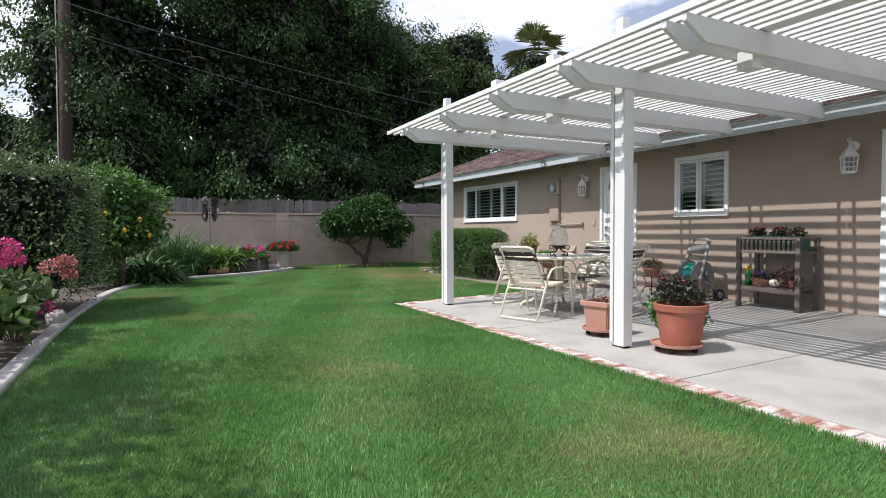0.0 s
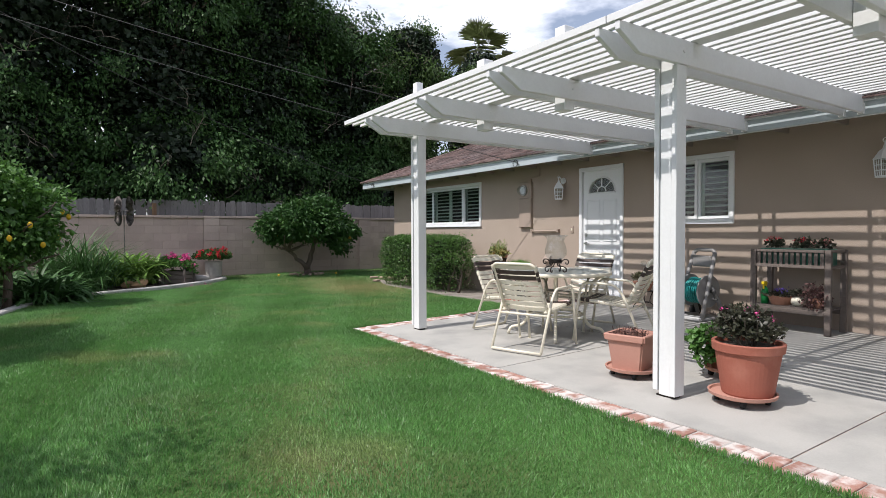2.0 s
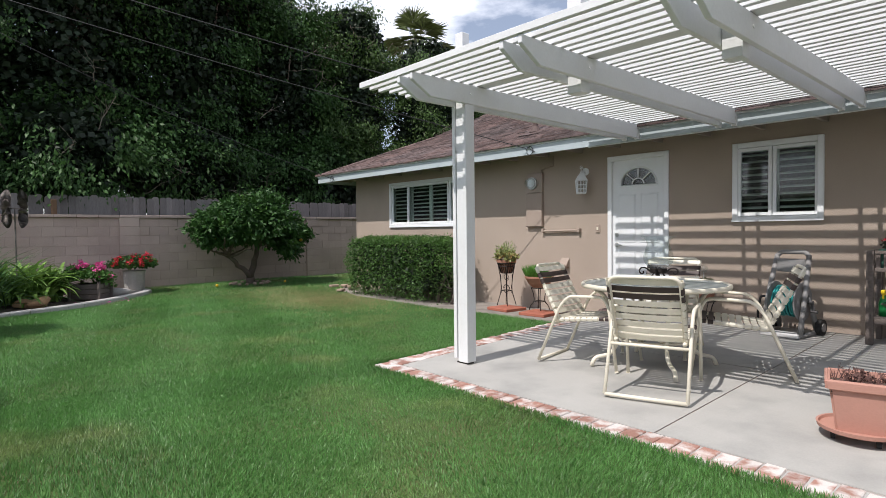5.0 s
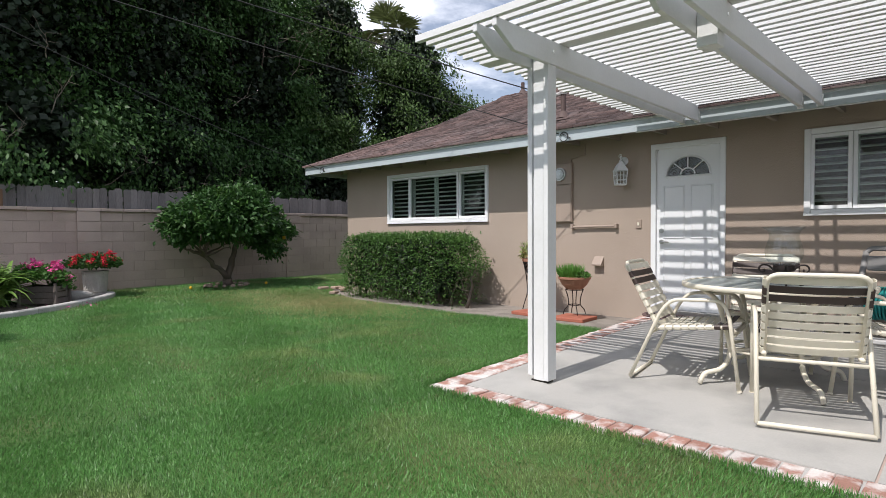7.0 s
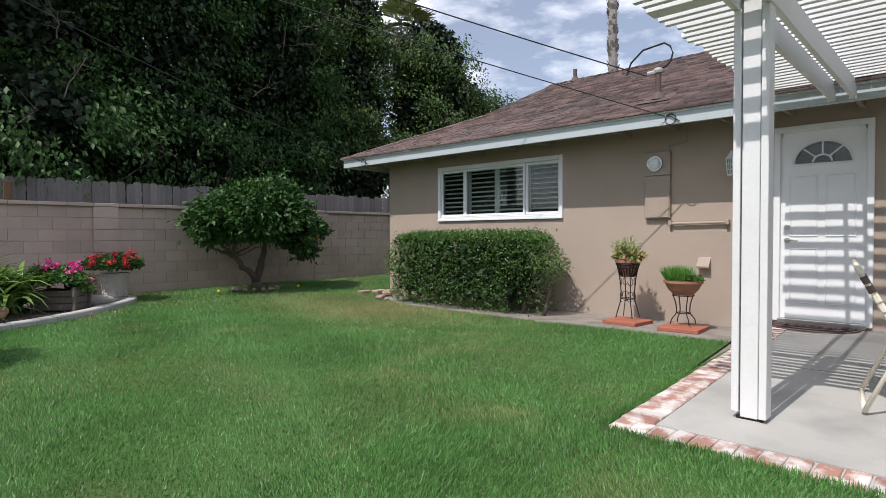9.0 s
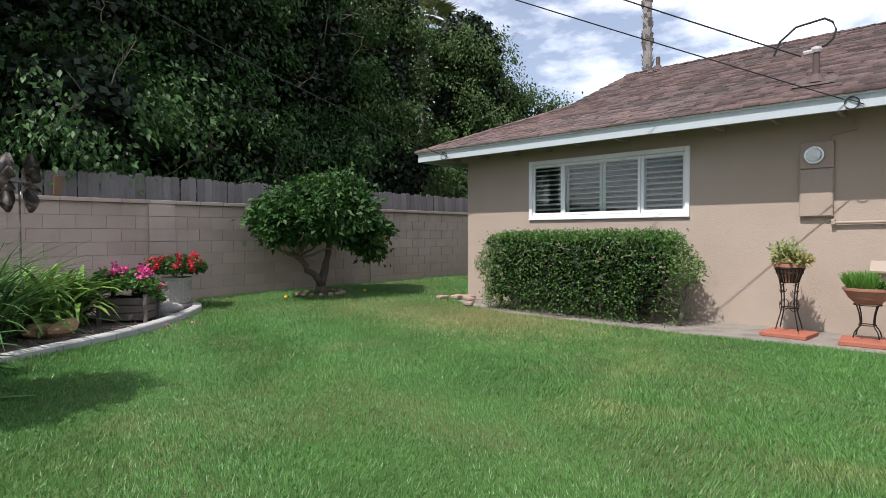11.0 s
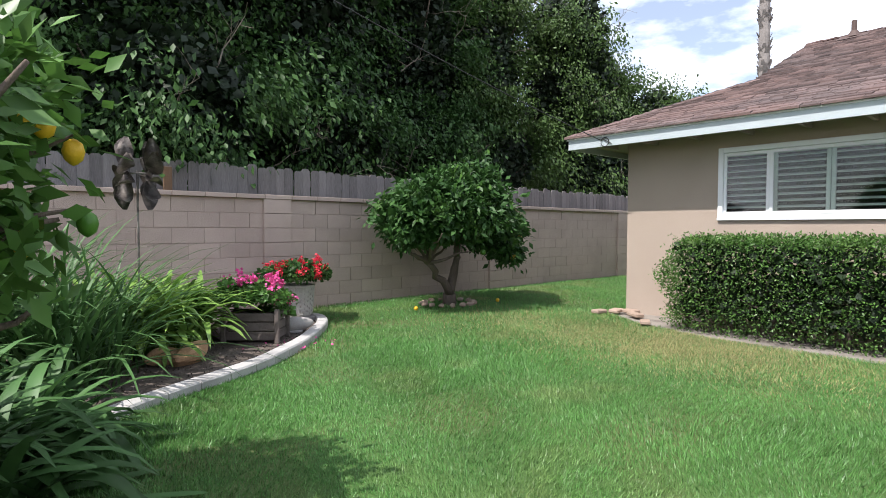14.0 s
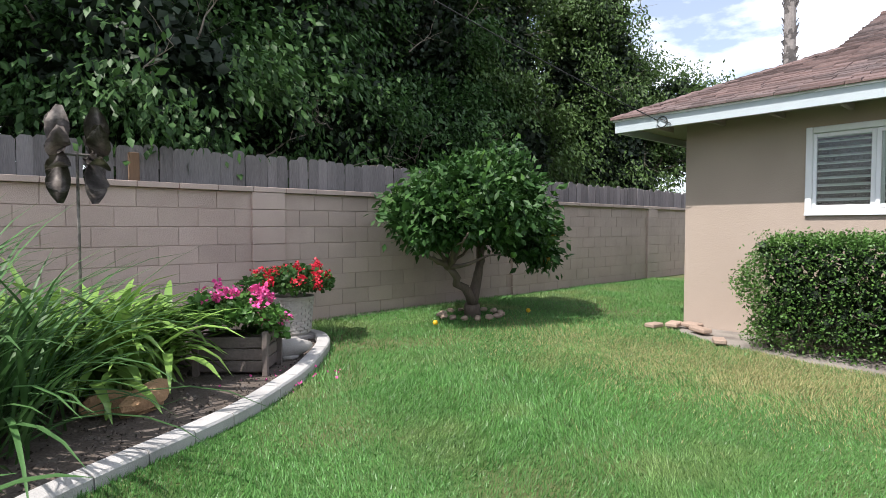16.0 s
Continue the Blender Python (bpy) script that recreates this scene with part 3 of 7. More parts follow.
            q = [a - d * 0.02, a + d * 0.16, a + d * 0.16 + side + Vector((0, 0, -0.005)), a - d * 0.02 + side + Vector((0, 0, -0.005))]
            bm.faces.new([bm.verts.new(p) for p in (q if s > 0 else q[::-1])])
    part("hip_cap", bm, SHINGLE, roof)
    for i in range(60):
        bm = BM()
        y = GY + 0.05 - i * 0.2
        box(bm, -0.13, 0.13, y - 0.24, y, RZ + 0.012, RZ + 0.032)
        for v in bm.verts:
            v.co.z -= abs(v.co.x) * 0.35
            v.co.x += RX
            v.co.z += 0.012 * (1 if v.co.y < y - 0.1 else 0)
        part("ridge_cap", bm, SHINGLE, roof)
    return roof, singles, tab


def build_singles(roof, singles, tab):
    for t_ in singles:
        me = bpy.data.meshes.new("shingle")
        v = tab(*t_[:5])
        me.from_pydata(v, [], [(0, 1, 3, 2), (4, 6, 7, 5), (0, 4, 5, 1), (2, 3, 7, 6), (1, 5, 7, 3)])
        me.materials.append(SHINGLE)
        new("shingle", me).parent = roof


# ---- pergola ----
PAIRS = [7.19 - 1.138 * i for i in range(9)]
BEAM_Z0, BEAM_Z1, TIPX, BEAMEND = 2.295, 2.465, 3.63, 7.235


def build_pergola():
    per = thing("pergola", "white painted wooden lattice patio cover on plank posts", "pergola")
    for i, y in enumerate(PAIRS):
        for s in (-1, 1):
            yc = y + s * 0.082
            bm = BM()
            prof = [(TIPX, BEAM_Z1), (BEAMEND, BEAM_Z1), (BEAMEND, BEAM_Z0), (TIPX + 0.20, BEAM_Z0), (TIPX, BEAM_Z1 - 0.055)]
            a = [bm.verts.new((px, yc - 0.019, pz)) for px, pz in prof]
            b = [bm.verts.new((px, yc + 0.019, pz)) for px, pz in prof]
            bm.faces.new(a[::-1])
            bm.faces.new(b)
            for k in range(5):
                bm.faces.new((a[k], a[(k + 1) % 5], b[(k + 1) % 5], b[k]))
            bmesh.ops.recalc_face_normals(bm, faces=bm.faces)
            bmesh.ops.bevel(bm, geom=bm.edges[:], offset=0.004, segments=1, affect="EDGES")
            part("beam", bm, WHITE, per)
            bm = BM()
            box(bm, BEAMEND - 0.05, BEAMEND - 0.002, yc - 0.027, yc + 0.027, BEAM_Z0 - 0.012, BEAM_Z0 + 0.09)
            part("joist_hanger", bm, WHITE, per)
        if i % 3 == 0:
            cx = 4.295
            bm = BM()
            box(bm, cx - 0.044, cx + 0.042, y - 0.046, y + 0.046, patio_z(cx) + 0.012, BEAM_Z1 + 0.47, 0.004)
            part("post", bm, WHITE, per)
            for s in (-1, 1):
                bm = BM()
                yc = y + s * 0.0725
                wd = 0.060 if s < 0 else 0.052
                box(bm, cx - wd, cx + 0.05, yc - 0.0195, yc + 0.0195, patio_z(cx) + 0.02 + (0.02 if s > 0 else 0.0), BEAM_Z0, 0.003)
                part("post_plank", bm, WHITE, per)
            bm = BM()
            box(bm, cx - 0.035, cx + 0.04, y - 0.07, y + 0.07, patio_z(cx) - 0.004, patio_z(cx) + 0.011)
            part("post_base", bm, IRON, per, "dark steel post base")
        else:
            cx = 4.42
            bm = BM()
            box(bm, cx - 0.06, cx + 0.06, y - 0.061, y + 0.061, BEAM_Z0 - 0.085, BEAM_Z1 + 0.47, 0.004)
            part("block_post", bm, WHITE, per)
        # bolt heads
        for s in (-1, 1):
            bm = BM()
            yb = y + s * 0.101
            tube(bm, [(4.30 if i % 3 == 0 else 4.42, yb - 0.004 * s, 2.385), (4.30 if i % 3 == 0 else 4.42, yb + 0.006 * s, 2.385)], 0.011, 8)
            part("bolt", bm, WHITE, per)
    # lattice slats run along the house
    ya, yb = PAIRS[-1] - 0.45, 7.83
    rng = random.Random(2)
    x, k = TIPX - 0.01, 0
    while x < BEAMEND - 0.03:
        w = 0.042
        wide = k == 7
        bm = BM()
        j = rng.uniform(-0.03, 0.03)
        # two lengths butt over a beam
        cut = PAIRS[rng.choice((3, 4, 5))]
        n = 14
        top = BEAM_Z1 + (0.034 if k else 0.05)
        if wide:
            w = 0.135
        box(bm, x, x + w, ya + j, cut - 0.003, BEAM_Z1 + 0.0005, top, 0.002)
        box(bm, x, x + w, cut + 0.003, yb + (j if k else 0), BEAM_Z1 + 0.0005, top, 0.002)
        bmesh.ops.subdivide_edges(bm, edges=[e for e in bm.edges if abs(e.verts[0].co.y - e.verts[1].co.y) > 1], cuts=n)
        ph = rng.uniform(0, 6)
        for v in bm.verts:
            v.co.z += 0.002 * (1 + math.sin(v.co.y * 2.3 + ph))
            v.co.x += 0.003 * math.sin(v.co.y * 1.7 + ph)
        part("slat", bm, WHITE, per)
        x += w + 0.066
        k += 1
    bm = BM()
    box(bm, BEAMEND + 0.0, EX + 0.058, ya, yb + 0.0, BEAM_Z0 - 0.03, EZ + 0.012)
    part("ledger", bm, WHITE, per)
    return per


# ---- block wall and fence ----


def build_block_wall():
    wall = thing("wall_back", "brown painted concrete block garden wall with a cap", "wall", kind="structure")
    bm = BM()
    box(bm, -9.0, 24.0, WALLY + 0.009, WALLY + 0.15, -0.15, 1.545)
    part("wall_core", bm, MORTAR, wall)
    return wall


PILS = (-5.2, -0.72, 3.79, 8.30, 12.85)


def build_blocks(wall):
    rng = random.Random(7)
    shared = {}

    def block(x0, x1, y0, z0, z1):
        key = (round(x1 - x0, 2), round(z1 - z0, 3))
        if key not in shared:
            bm = BM()
            box(bm, 0, x1 - x0, 0, 0.04, 0, z1 - z0, 0.002)
            me = bpy.data.meshes.new("block")
            bm.to_mesh(me)
            bm.free()
            me.materials.append(BLOCK)
            shared[key] = me
        return shared[key], (x0, y0, z0)

    near, far = [], []
    top, n = 1.545, 8
    h = 0.2
    for r in range(n):
        z1 = top - r * h
        z0 = z1 - h + 0.008
        x = -9.0 + (0.2 if r % 2 else 0)
        while x < 23.8:
            blk = (x + 0.0035, x + 0.3965, WALLY + rng.uniform(-0.002, 0.002), z0, z1)
            (near if 0.6 < x < 10.6 else far).append(blk)
            x += 0.4
    for b in near:
        me, p = block(*b)
        ob = new("block", me)
        ob.parent = wall
        ob.location = p
    bm = BM()
    for x0, x1, y0, z0, z1 in far:
        box(bm, x0, x1, y0, y0 + 0.03, z0, z1)
    part("far_blocks", bm, BLOCK, wall, kind="stuff")
    # pilasters and cap
    for px in PILS:
        for r in range(n):
            z1 = top - r * h
            bm = BM()
            box(bm, px, px + 0.40, WALLY - 0.045, WALLY + 0.0, z1 - h + 0.006, z1, 0.004)
            part("pilaster_block", bm, BLOCK, wall)
    x = -9.0
    while x < 23.5:
        bm = BM()
        box(bm, x + 0.003, x + 0.397, WALLY - 0.055, WALLY + 0.17, top + 0.004, top + 0.062, 0.004)
        part("cap_block", bm, BLOCK, wall)
        x += 0.4


def build_fence():
    f = thing("wooden_fence", "weathered grey dog-eared picket fence behind the block wall", "fence", kind="structure")
    rng = random.Random(11)
    meshes = []
    for k in range(4):
        bm = BM()
        w, h = 0.1415, 2.0 + 0.012 * k
        pr = [(0, 0), (w, 0), (w, h - 0.035), (w - 0.03, h), (0.03, h), (0, h - 0.035)]
        a = [bm.verts.new((x, 0, z)) for x, z in pr]
        b = [bm.verts.new((x, 0.018, z)) for x, z in pr]
        bm.faces.new(a)
        bm.faces.new(b[::-1])
        for i in range(6):
            bm.faces.new((a[i], b[i], b[(i + 1) % 6], a[(i + 1) % 6]))
        bmesh.ops.recalc_face_normals(bm, faces=bm.faces)
        me = bpy.data.meshes.new("picket")
        bm.to_mesh(me)
        bm.free()
        me.materials.append(FENCE)
        meshes.append(me)
    x = -6.0
    while x < 23:
        ob = new("picket", meshes[rng.randrange(4)])
        ob.parent = f
        ob.matrix_world = pose(x, 17.80 + rng.uniform(-0.006, 0.006), rng.uniform(-0.02, 0.02), 0, rng.uniform(-0.6, 0.6), 0)
        x += 0.1385 + rng.uniform(0, 0.002)
    for z in (0.5, 1.78):
        bm = BM()
        box(bm, -6, 23, 17.822, 17.86, z, z + 0.09)
        part("rail", bm, FENCE, f)
    # one upright post shows between the pickets
    bm = BM()
    box(bm, 2.62, 2.72, 17.74, 17.795, 0, 1.93, 0.004)
    part("fence_post", bm, mat("brown_wood", (0.20, 0.125, 0.075), 0.9, var=0.15, grain=30, gvar=0.2, stretch=(5, 5, 0.5)), f)


def build_closure():
    """Plain walls that close the garden beside and behind the walk."""
    bm = BM()
    box(bm, -4.15, -4.0, -8.0, WALLY, -0.1, 1.6)
    tagged(part("wall_side", bm, BLOCK), "plain brown block wall at the garden's side", "wall", kind="structure")
    bm = BM()
    box(bm, -4.0, WX, -8.15, -8.0, -0.1, 1.6)
    tagged(part("wall_rear", bm, BLOCK), "plain brown block wall closing the garden", "wall", kind="structure")
    bm = BM()
    box(bm, -4.0, PX, -8.0, -3.0, -0.05, -0.012)
    tagged(part("lawn_rear", bm, LAWN), "mown lawn behind the walk", "lawn", kind="structure")
    bm = BM()
    box(bm, PX, WX, -8.0, -3.0, -0.05, -0.004)
    tagged(part("patio_rear", bm, CONCRETE), "concrete patio behind the walk", "patio", kind="structure")


build_ground()
build_kerb()
PATIO = build_patio()
build_house()
ROOF, SINGLES, TAB = build_roof()
PERGOLA = build_pergola()
WALLB = build_block_wall()
build_fence()
build_closure()

# ---- trees ----


def limb(bm, a, b, r0, r1, rng, sag=0.0, n=6):
    a, b = Vector(a), Vector(b)
    pts = []
    for i in range(n + 1):
        t = i / n
        p = a.lerp(b, t)
        k = math.sin(math.pi * t) * (b - a).length * 0.06
        pts.append(p + Vector((rng.uniform(-k, k), rng.uniform(-k, k), rng.uniform(-k, k) - sag * math.sin(math.pi * t))))
    tube(bm, pts, r0, 8, r1)
    return pts


def big_tree(name, label, at, blobs, n_clump, per, size, material, seed, inner=34000, inner_size=0.18, trunks=3, low=0.0, droop=0.6, dens=0.34):
    rng = np.random.default_rng(seed)
    rr = random.Random(seed)
    t = thing(name, label, "tree", at)
    bm = BM()
    for k in range(trunks):
        a = rr.uniform(0, 6.28)
        base = (0.35 * math.cos(a) * (trunks > 1), 0.3 * math.sin(a) * (trunks > 1), -0.1)
        c, r = blobs[k % len(blobs)]
        topp = (c[0], c[1], c[2] + r[2] * 0.4)
        limb(bm, base, topp, 0.17, 0.05, rr, n=8)
    for k in range(16):
        c, r = blobs[rr.randrange(len(blobs))]
        p0 = (c[0] * 0.5, c[1] * 0.5, max(0.6, c[2] * 0.55))
        d = (c[0] + rr.uniform(-1, 1) * r[0] * 0.8, c[1] - r[1] * rr.uniform(0.2, 0.85), c[2] + rr.uniform(-0.6, 0.6) * r[2])
        limb(bm, p0, d, 0.07, 0.012, rr, n=7)
    part("trunk", bm, BARK, t, smooth=True)
    # bare grey twigs reach out between the boughs
    bm = BM()
    for k in range(7):
        c, r = blobs[rr.randrange(len(blobs))]
        a = Vector((c[0] + rr.uniform(-0.8, 0.8) * r[0], c[1] - r[1] * rr.uniform(0.55, 0.8), c[2] + rr.uniform(-0.8, 0.3) * r[2]))
        b = a + Vector((rr.uniform(-1.1, 1.1), -rr.uniform(0.3, 0.9), rr.uniform(-0.1, 0.9)))
        if a.z < low + 0.3:
            continue
        pts = limb(bm, a, b, 0.014, 0.004, rr, n=6)
        for q in pts[2:]:
            limb(bm, q, q + Vector((rr.uniform(-0.5, 0.5), -rr.uniform(0, 0.4), rr.uniform(-0.2, 0.45))), 0.005, 0.002, rr, n=3)
    part("bare_branch", bm, TWIG_PALE, t, kind="stuff")
    vol = np.array([r[0] * r[2] + r[0] * r[1] for c, r in blobs])
    share = vol / vol.sum()
    parts_ = []
    inn = []
    for (c, r), s in zip(blobs, share):
        # boughs stand out from the crown; near-black inner leaves stand in for shaded gaps
        nb = max(6, int(n_clump * s / 22))
        bc, bd = shell_points(nb, c, r, rng, depth=0.28, lump=0.3)
        bs = rng.uniform(0.35, 0.85, len(bc))
        cc = np.repeat(bc, 22, axis=0) + rng.normal(size=(len(bc) * 22, 3)) * np.repeat(bs, 22)[:, None] * np.array([0.62, 0.62, 0.42])
        d = np.repeat(bd, 22, axis=0)
        cc[:, 2] -= 0.25 * np.linalg.norm(cc - np.repeat(bc, 22, axis=0), axis=1)
        pts = clumps(cc, per, dens * 0.5 * np.array([1, 1, 0.85]), rng)
        out = np.repeat(d, per, axis=0)
        keep = pts[:, 2] > low + 0.15 * rng.normal(size=len(pts))
        parts_.append(leaves(pts[keep], size, rng, 0.5, droop, out=out[keep] * 0.7, spread=0.6, flat=2.2))
        # fill leaves, their colour darkened to give the shade inside the crown
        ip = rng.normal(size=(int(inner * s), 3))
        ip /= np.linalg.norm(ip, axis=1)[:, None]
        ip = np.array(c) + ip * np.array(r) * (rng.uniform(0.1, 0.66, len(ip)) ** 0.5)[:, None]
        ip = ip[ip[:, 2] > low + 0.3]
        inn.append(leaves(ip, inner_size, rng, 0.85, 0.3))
    v, f = join(*parts_)
    mesh_object("crown", v, f, material, t)
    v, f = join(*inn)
    mesh_object("inner_foliage", v, f, SHADE_LEAF, t)
    return t


def build_trees():
    L1 = "tall dark-green ficus tree with dense drooping foliage"
    # screen of ficus behind the fence
    big_tree("ficus_tree", L1, (-0.7, 21.0, 0), [((0, 0, 6.0), (2.6, 2.4, 4.6)), ((0.6, -0.7, 3.2), (2.0, 2.0, 1.9)), ((-0.6, -0.4, 9.0), (1.8, 2.0, 2.2))], 1900, 24, 0.135, FICUS, 1, low=1.5)
    big_tree("ficus_tree", L1, (3.0, 21.3, 0), [((0, 0, 6.4), (2.6, 2.4, 4.8)), ((0.2, -1.1, 3.2), (2.0, 2.2, 1.6)), ((0.9, -0.3, 9.5), (2.2, 2.2, 2.6))], 2200, 24, 0.135, FICUS, 2, low=1.5)
    big_tree("ficus_tree", L1, (6.3, 21.8, 0), [((0, 0, 6.0), (2.6, 2.4, 4.2)), ((0.0, -1.0, 3.1), (2.2, 2.0, 1.6)), ((0.6, 0.2, 9.0), (2.2, 2.2, 2.2))], 2000, 24, 0.135, FICUS, 3, low=1.5)
    big_tree("ficus_tree", L1, (9.6, 22.4, 0), [((0, 0, 5.6), (2.5, 2.3, 4.0)), ((0.2, -0.8, 3.0), (2.3, 2.0, 1.5)), ((-0.3, 0, 8.3), (1.8, 1.8, 1.7))], 1900, 24, 0.135, FICUS, 4, low=1.5)
    L2 = "bright green leafy tree standing behind the garden fence"
    big_tree("leafy_tree", L2, (12.6, 22.6, 0), [((0, 0, 5.4), (2.2, 2.1, 3.6)), ((-0.3, -0.8, 3.2), (2.1, 2.0, 1.7)), ((0.5, 0, 8.4), (1.8, 1.7, 1.8))], 1800, 24, 0.130, EUC, 5, low=0.8)
    big_tree("leafy_tree", L2, (16.4, 21.4, 0), [((0, 0, 5.2), (2.1, 2.0, 3.4)), ((0.2, -0.5, 3.0), (2.1, 1.8, 1.6)), ((-0.2, 0, 7.6), (1.6, 1.6, 1.8)), ((1.9, 0.2, 5.2), (1.7, 1.6, 2.6)), ((2.9, -1.6, 4.4), (1.4, 1.3, 2.0))], 2100, 24, 0.130, EUC, 6, low=0.6)
    big_tree("leafy_tree", "green leafy tree rising beyond the house roof", (22.5, 27.0, 0), [((0, 0, 4.6), (2.6, 2.2, 2.9)), ((2.8, -0.5, 4.3), (2.2, 2.0, 2.6)), ((5.4, 0.0, 4.4), (2.0, 2.0, 2.6))], 1300, 22, 0.15, EUC, 7, low=0.5)
    big_tree("leafy_tree", "distant green tree beyond the side of the garden", (-5.2, 27.0, 0), [((0, 0, 3.8), (2.6, 2.2, 2.4)), ((-2.4, 0.5, 4.6), (2.2, 2.0, 2.6))], 1000, 22, 0.15, EUC, 9, low=0.3)
    # unseen tree, added only to cast dappled shade on the lawn's edge
    big_tree("leafy_tree", "unseen leafy tree added beside the lawn so its crown shades the edge", (-2.6, 3.6, 0), [((0, 0, 3.3), (1.1, 2.2, 1.0))], 330, 22, 0.10, EUC, 10, inner=500, trunks=1, low=2.2)


def palm(at, height, seed, r=0.25, crown=True):
    rng = np.random.default_rng(seed)
    rr = random.Random(seed)
    t = thing("palm_tree", "tall fan palm with a rough grey trunk", "tree", at)
    bm = BM()
    n = int(height / 0.35)
    pts = [(0.1 * math.sin(i * 0.15), 0.0, -0.1 + i * height / n) for i in range(n + 1)]
    tube(bm, pts, r, 12, r * 0.8)
    for i in range(n * 9):
        z = rr.uniform(0.3, height)
        a = rr.uniform(0, 6.28)
        c = Vector((0.1 * math.sin(z / height * n * 0.15), 0, z))
        d = Vector((math.cos(a), math.sin(a), 0))
        s = Vector((-math.sin(a), math.cos(a), 0))
        rad = r * (1 - 0.2 * z / height)
        q = [c + d * rad * 0.95 - s * 0.09, c + d * rad * 0.95 + s * 0.09, c + d * (rad + 0.09) + s * 0.05 + Vector((0, 0, 0.2)), c + d * (rad + 0.09) - s * 0.05 + Vector((0, 0, 0.2))]
        bm.faces.new([bm.verts.new(p) for p in q])
    part("trunk", bm, PALE_BARK, t)
    if crown:
        vs, fs = [], []
        for k in range(26):
            a, el = rr.uniform(0, 6.28), rr.uniform(-0.9, 1.3)
            d = Vector((math.cos(a) * math.cos(el), math.sin(a) * math.cos(el), math.sin(el)))
            c = Vector((0, 0, height)) + d * rr.uniform(0.85, 1.35)
            s = d.cross(Vector((0, 0, 1))).normalized()
            u = s.cross(d)
            for j in range(18):
                b = radians(-80 + 160 * j / 17)
                w = (d * math.cos(b) + s * math.sin(b)) 
                tip = c + w * 1.25 + Vector((0, 0, -0.28 * rr.uniform(0.4, 1.2)))
                side = (s * math.cos(b) - d * math.sin(b)) * 0.035
                o = len(vs)
                mid = c + w * 0.6
                vs += [c, mid + side, tip, mid - side]
                fs += [(o, o + 1, o + 2), (o, o + 2, o + 3)]
            o = len(vs)
            e = Vector((0, 0, height - 0.1))
            vs += [e - s * 0.025, e + s * 0.025, c + s * 0.02, c - s * 0.02]
            fs += [(o, o + 1, o + 2), (o, o + 2, o + 3)]
        mesh_object("fronds", [tuple(v) for v in vs], fs, mat("palm_frond_" + str(seed), (0.16, 0.20, 0.07), 0.5, bump=0, island=0.35, obj=False), t)
    return t


def citrus_tree():
    rng = np.random.default_rng(21)
    rr = random.Random(21)
    at = (6.22, 16.28, 0.03)
    t = thing("orange_tree", "small round citrus tree with a forked trunk by the wall", "tree", at)
    bm = BM()
    fork = (0.0, -0.01, 0.13)
    tube(bm, [(0.02, 0, -0.05), (0.01, 0, 0.06), fork], 0.11, 10, 0.095)
    ends = [((0.24, 0.05, 0.88), 0.078), ((-0.56, -0.15, 0.64), 0.064), ((0.45, 0.2, 1.0), 0.045)]
    for e, r in ends:
        limb(bm, fork if e[0] < 0.3 else (0.15, 0.03, 0.55), e, r, r * 0.6, rr, sag=-0.03)
    for k in range(22):
        s = ends[k % 3][0] if k % 3 != 2 else (0.24, 0.05, 0.88)
        a = rr.uniform(0, 6.28)
        limb(bm, s, (s[0] + math.cos(a) * rr.uniform(0.3, 0.8), s[1] + math.sin(a) * rr.uniform(0.3, 0.8), s[2] + rr.uniform(0.15, 0.8)), 0.03, 0.008, rr, n=5)
    limb(bm, ends[1][0], (-1.0, -0.3, 0.80), 0.045, 0.015, rr)
    part("trunk", bm, BARK, t, smooth=True)
    blobs = [((-0.05, 0, 1.42), (1.00, 0.95, 0.50)), ((-0.88, -0.25, 1.22), (0.52, 0.5, 0.30)), ((0.85, 0.05, 1.18), (0.62, 0.6, 0.40)), ((-0.4, -0.1, 1.66), (0.42, 0.5, 0.26)), ((0.40, 0, 1.74), (0.45, 0.5, 0.28)), ((0.75, -0.45, 0.85), (0.26, 0.25, 0.18))]
    out = []
    for (c, r), k in zip(blobs, (330, 160, 190, 110, 120, 40)):
        cc, d = shell_points(k, c, r, rng, depth=0.35, lump=0.45)
        pts = clumps(cc, 17, 0.07, rng)
        out.append(leaves(pts, 0.115, rng, 0.5, 0.35, out=np.repeat(d, 17, axis=0) * 1.0))
        ip, d = shell_points(k * 3, c, [q * 0.75 for q in r], rng, depth=0.7)
        out.append(leaves(ip, 0.17, rng, 0.7, 0.2))
    for k in range(6):
        a = rr.uniform(0, 6.28)
        p = np.array([[0.5 * math.cos(a) + 0.2, 0.5 * math.sin(a), 2.0]]) + rng.normal(size=(10, 3)) * 0.06 + np.linspace(0, 0.16, 10)[:, None] * np.array([0, 0, 1])
        out.append(leaves(p, 0.1, rng, 0.5, -0.5))
    v, f = join(*out)
    mesh_object("crown", v, f, CITRUS, t)
    for (x, y, z), m in (((0.77, -0.60, 0.68), ORANGEC), ((0.84, -0.57, 0.70), ORANGEC), ((0.10, -0.62, 0.78), LIMEC), ((-0.95, -0.4, 1.05), LEMONC), ((1.05, -0.5, 0.98), ORANGEC)):
        bm = BM()
        lathe(bm, [(0.0, -0.042), (0.022, -0.036), (0.039, -0.015), (0.042, 0.005), (0.03, 0.031), (0.0, 0.041)], 14, (x, y, z))
        part("orange", bm, m, t, smooth=True)
    # ring of stones round the foot
    for k in range(15):
        a = k / 15 * 6.28
        b = blob(2, (0, 0, 0), (0.055, 0.045, 0.032), rng, 0.25)
        s = part("border_stone", b, PAVER)
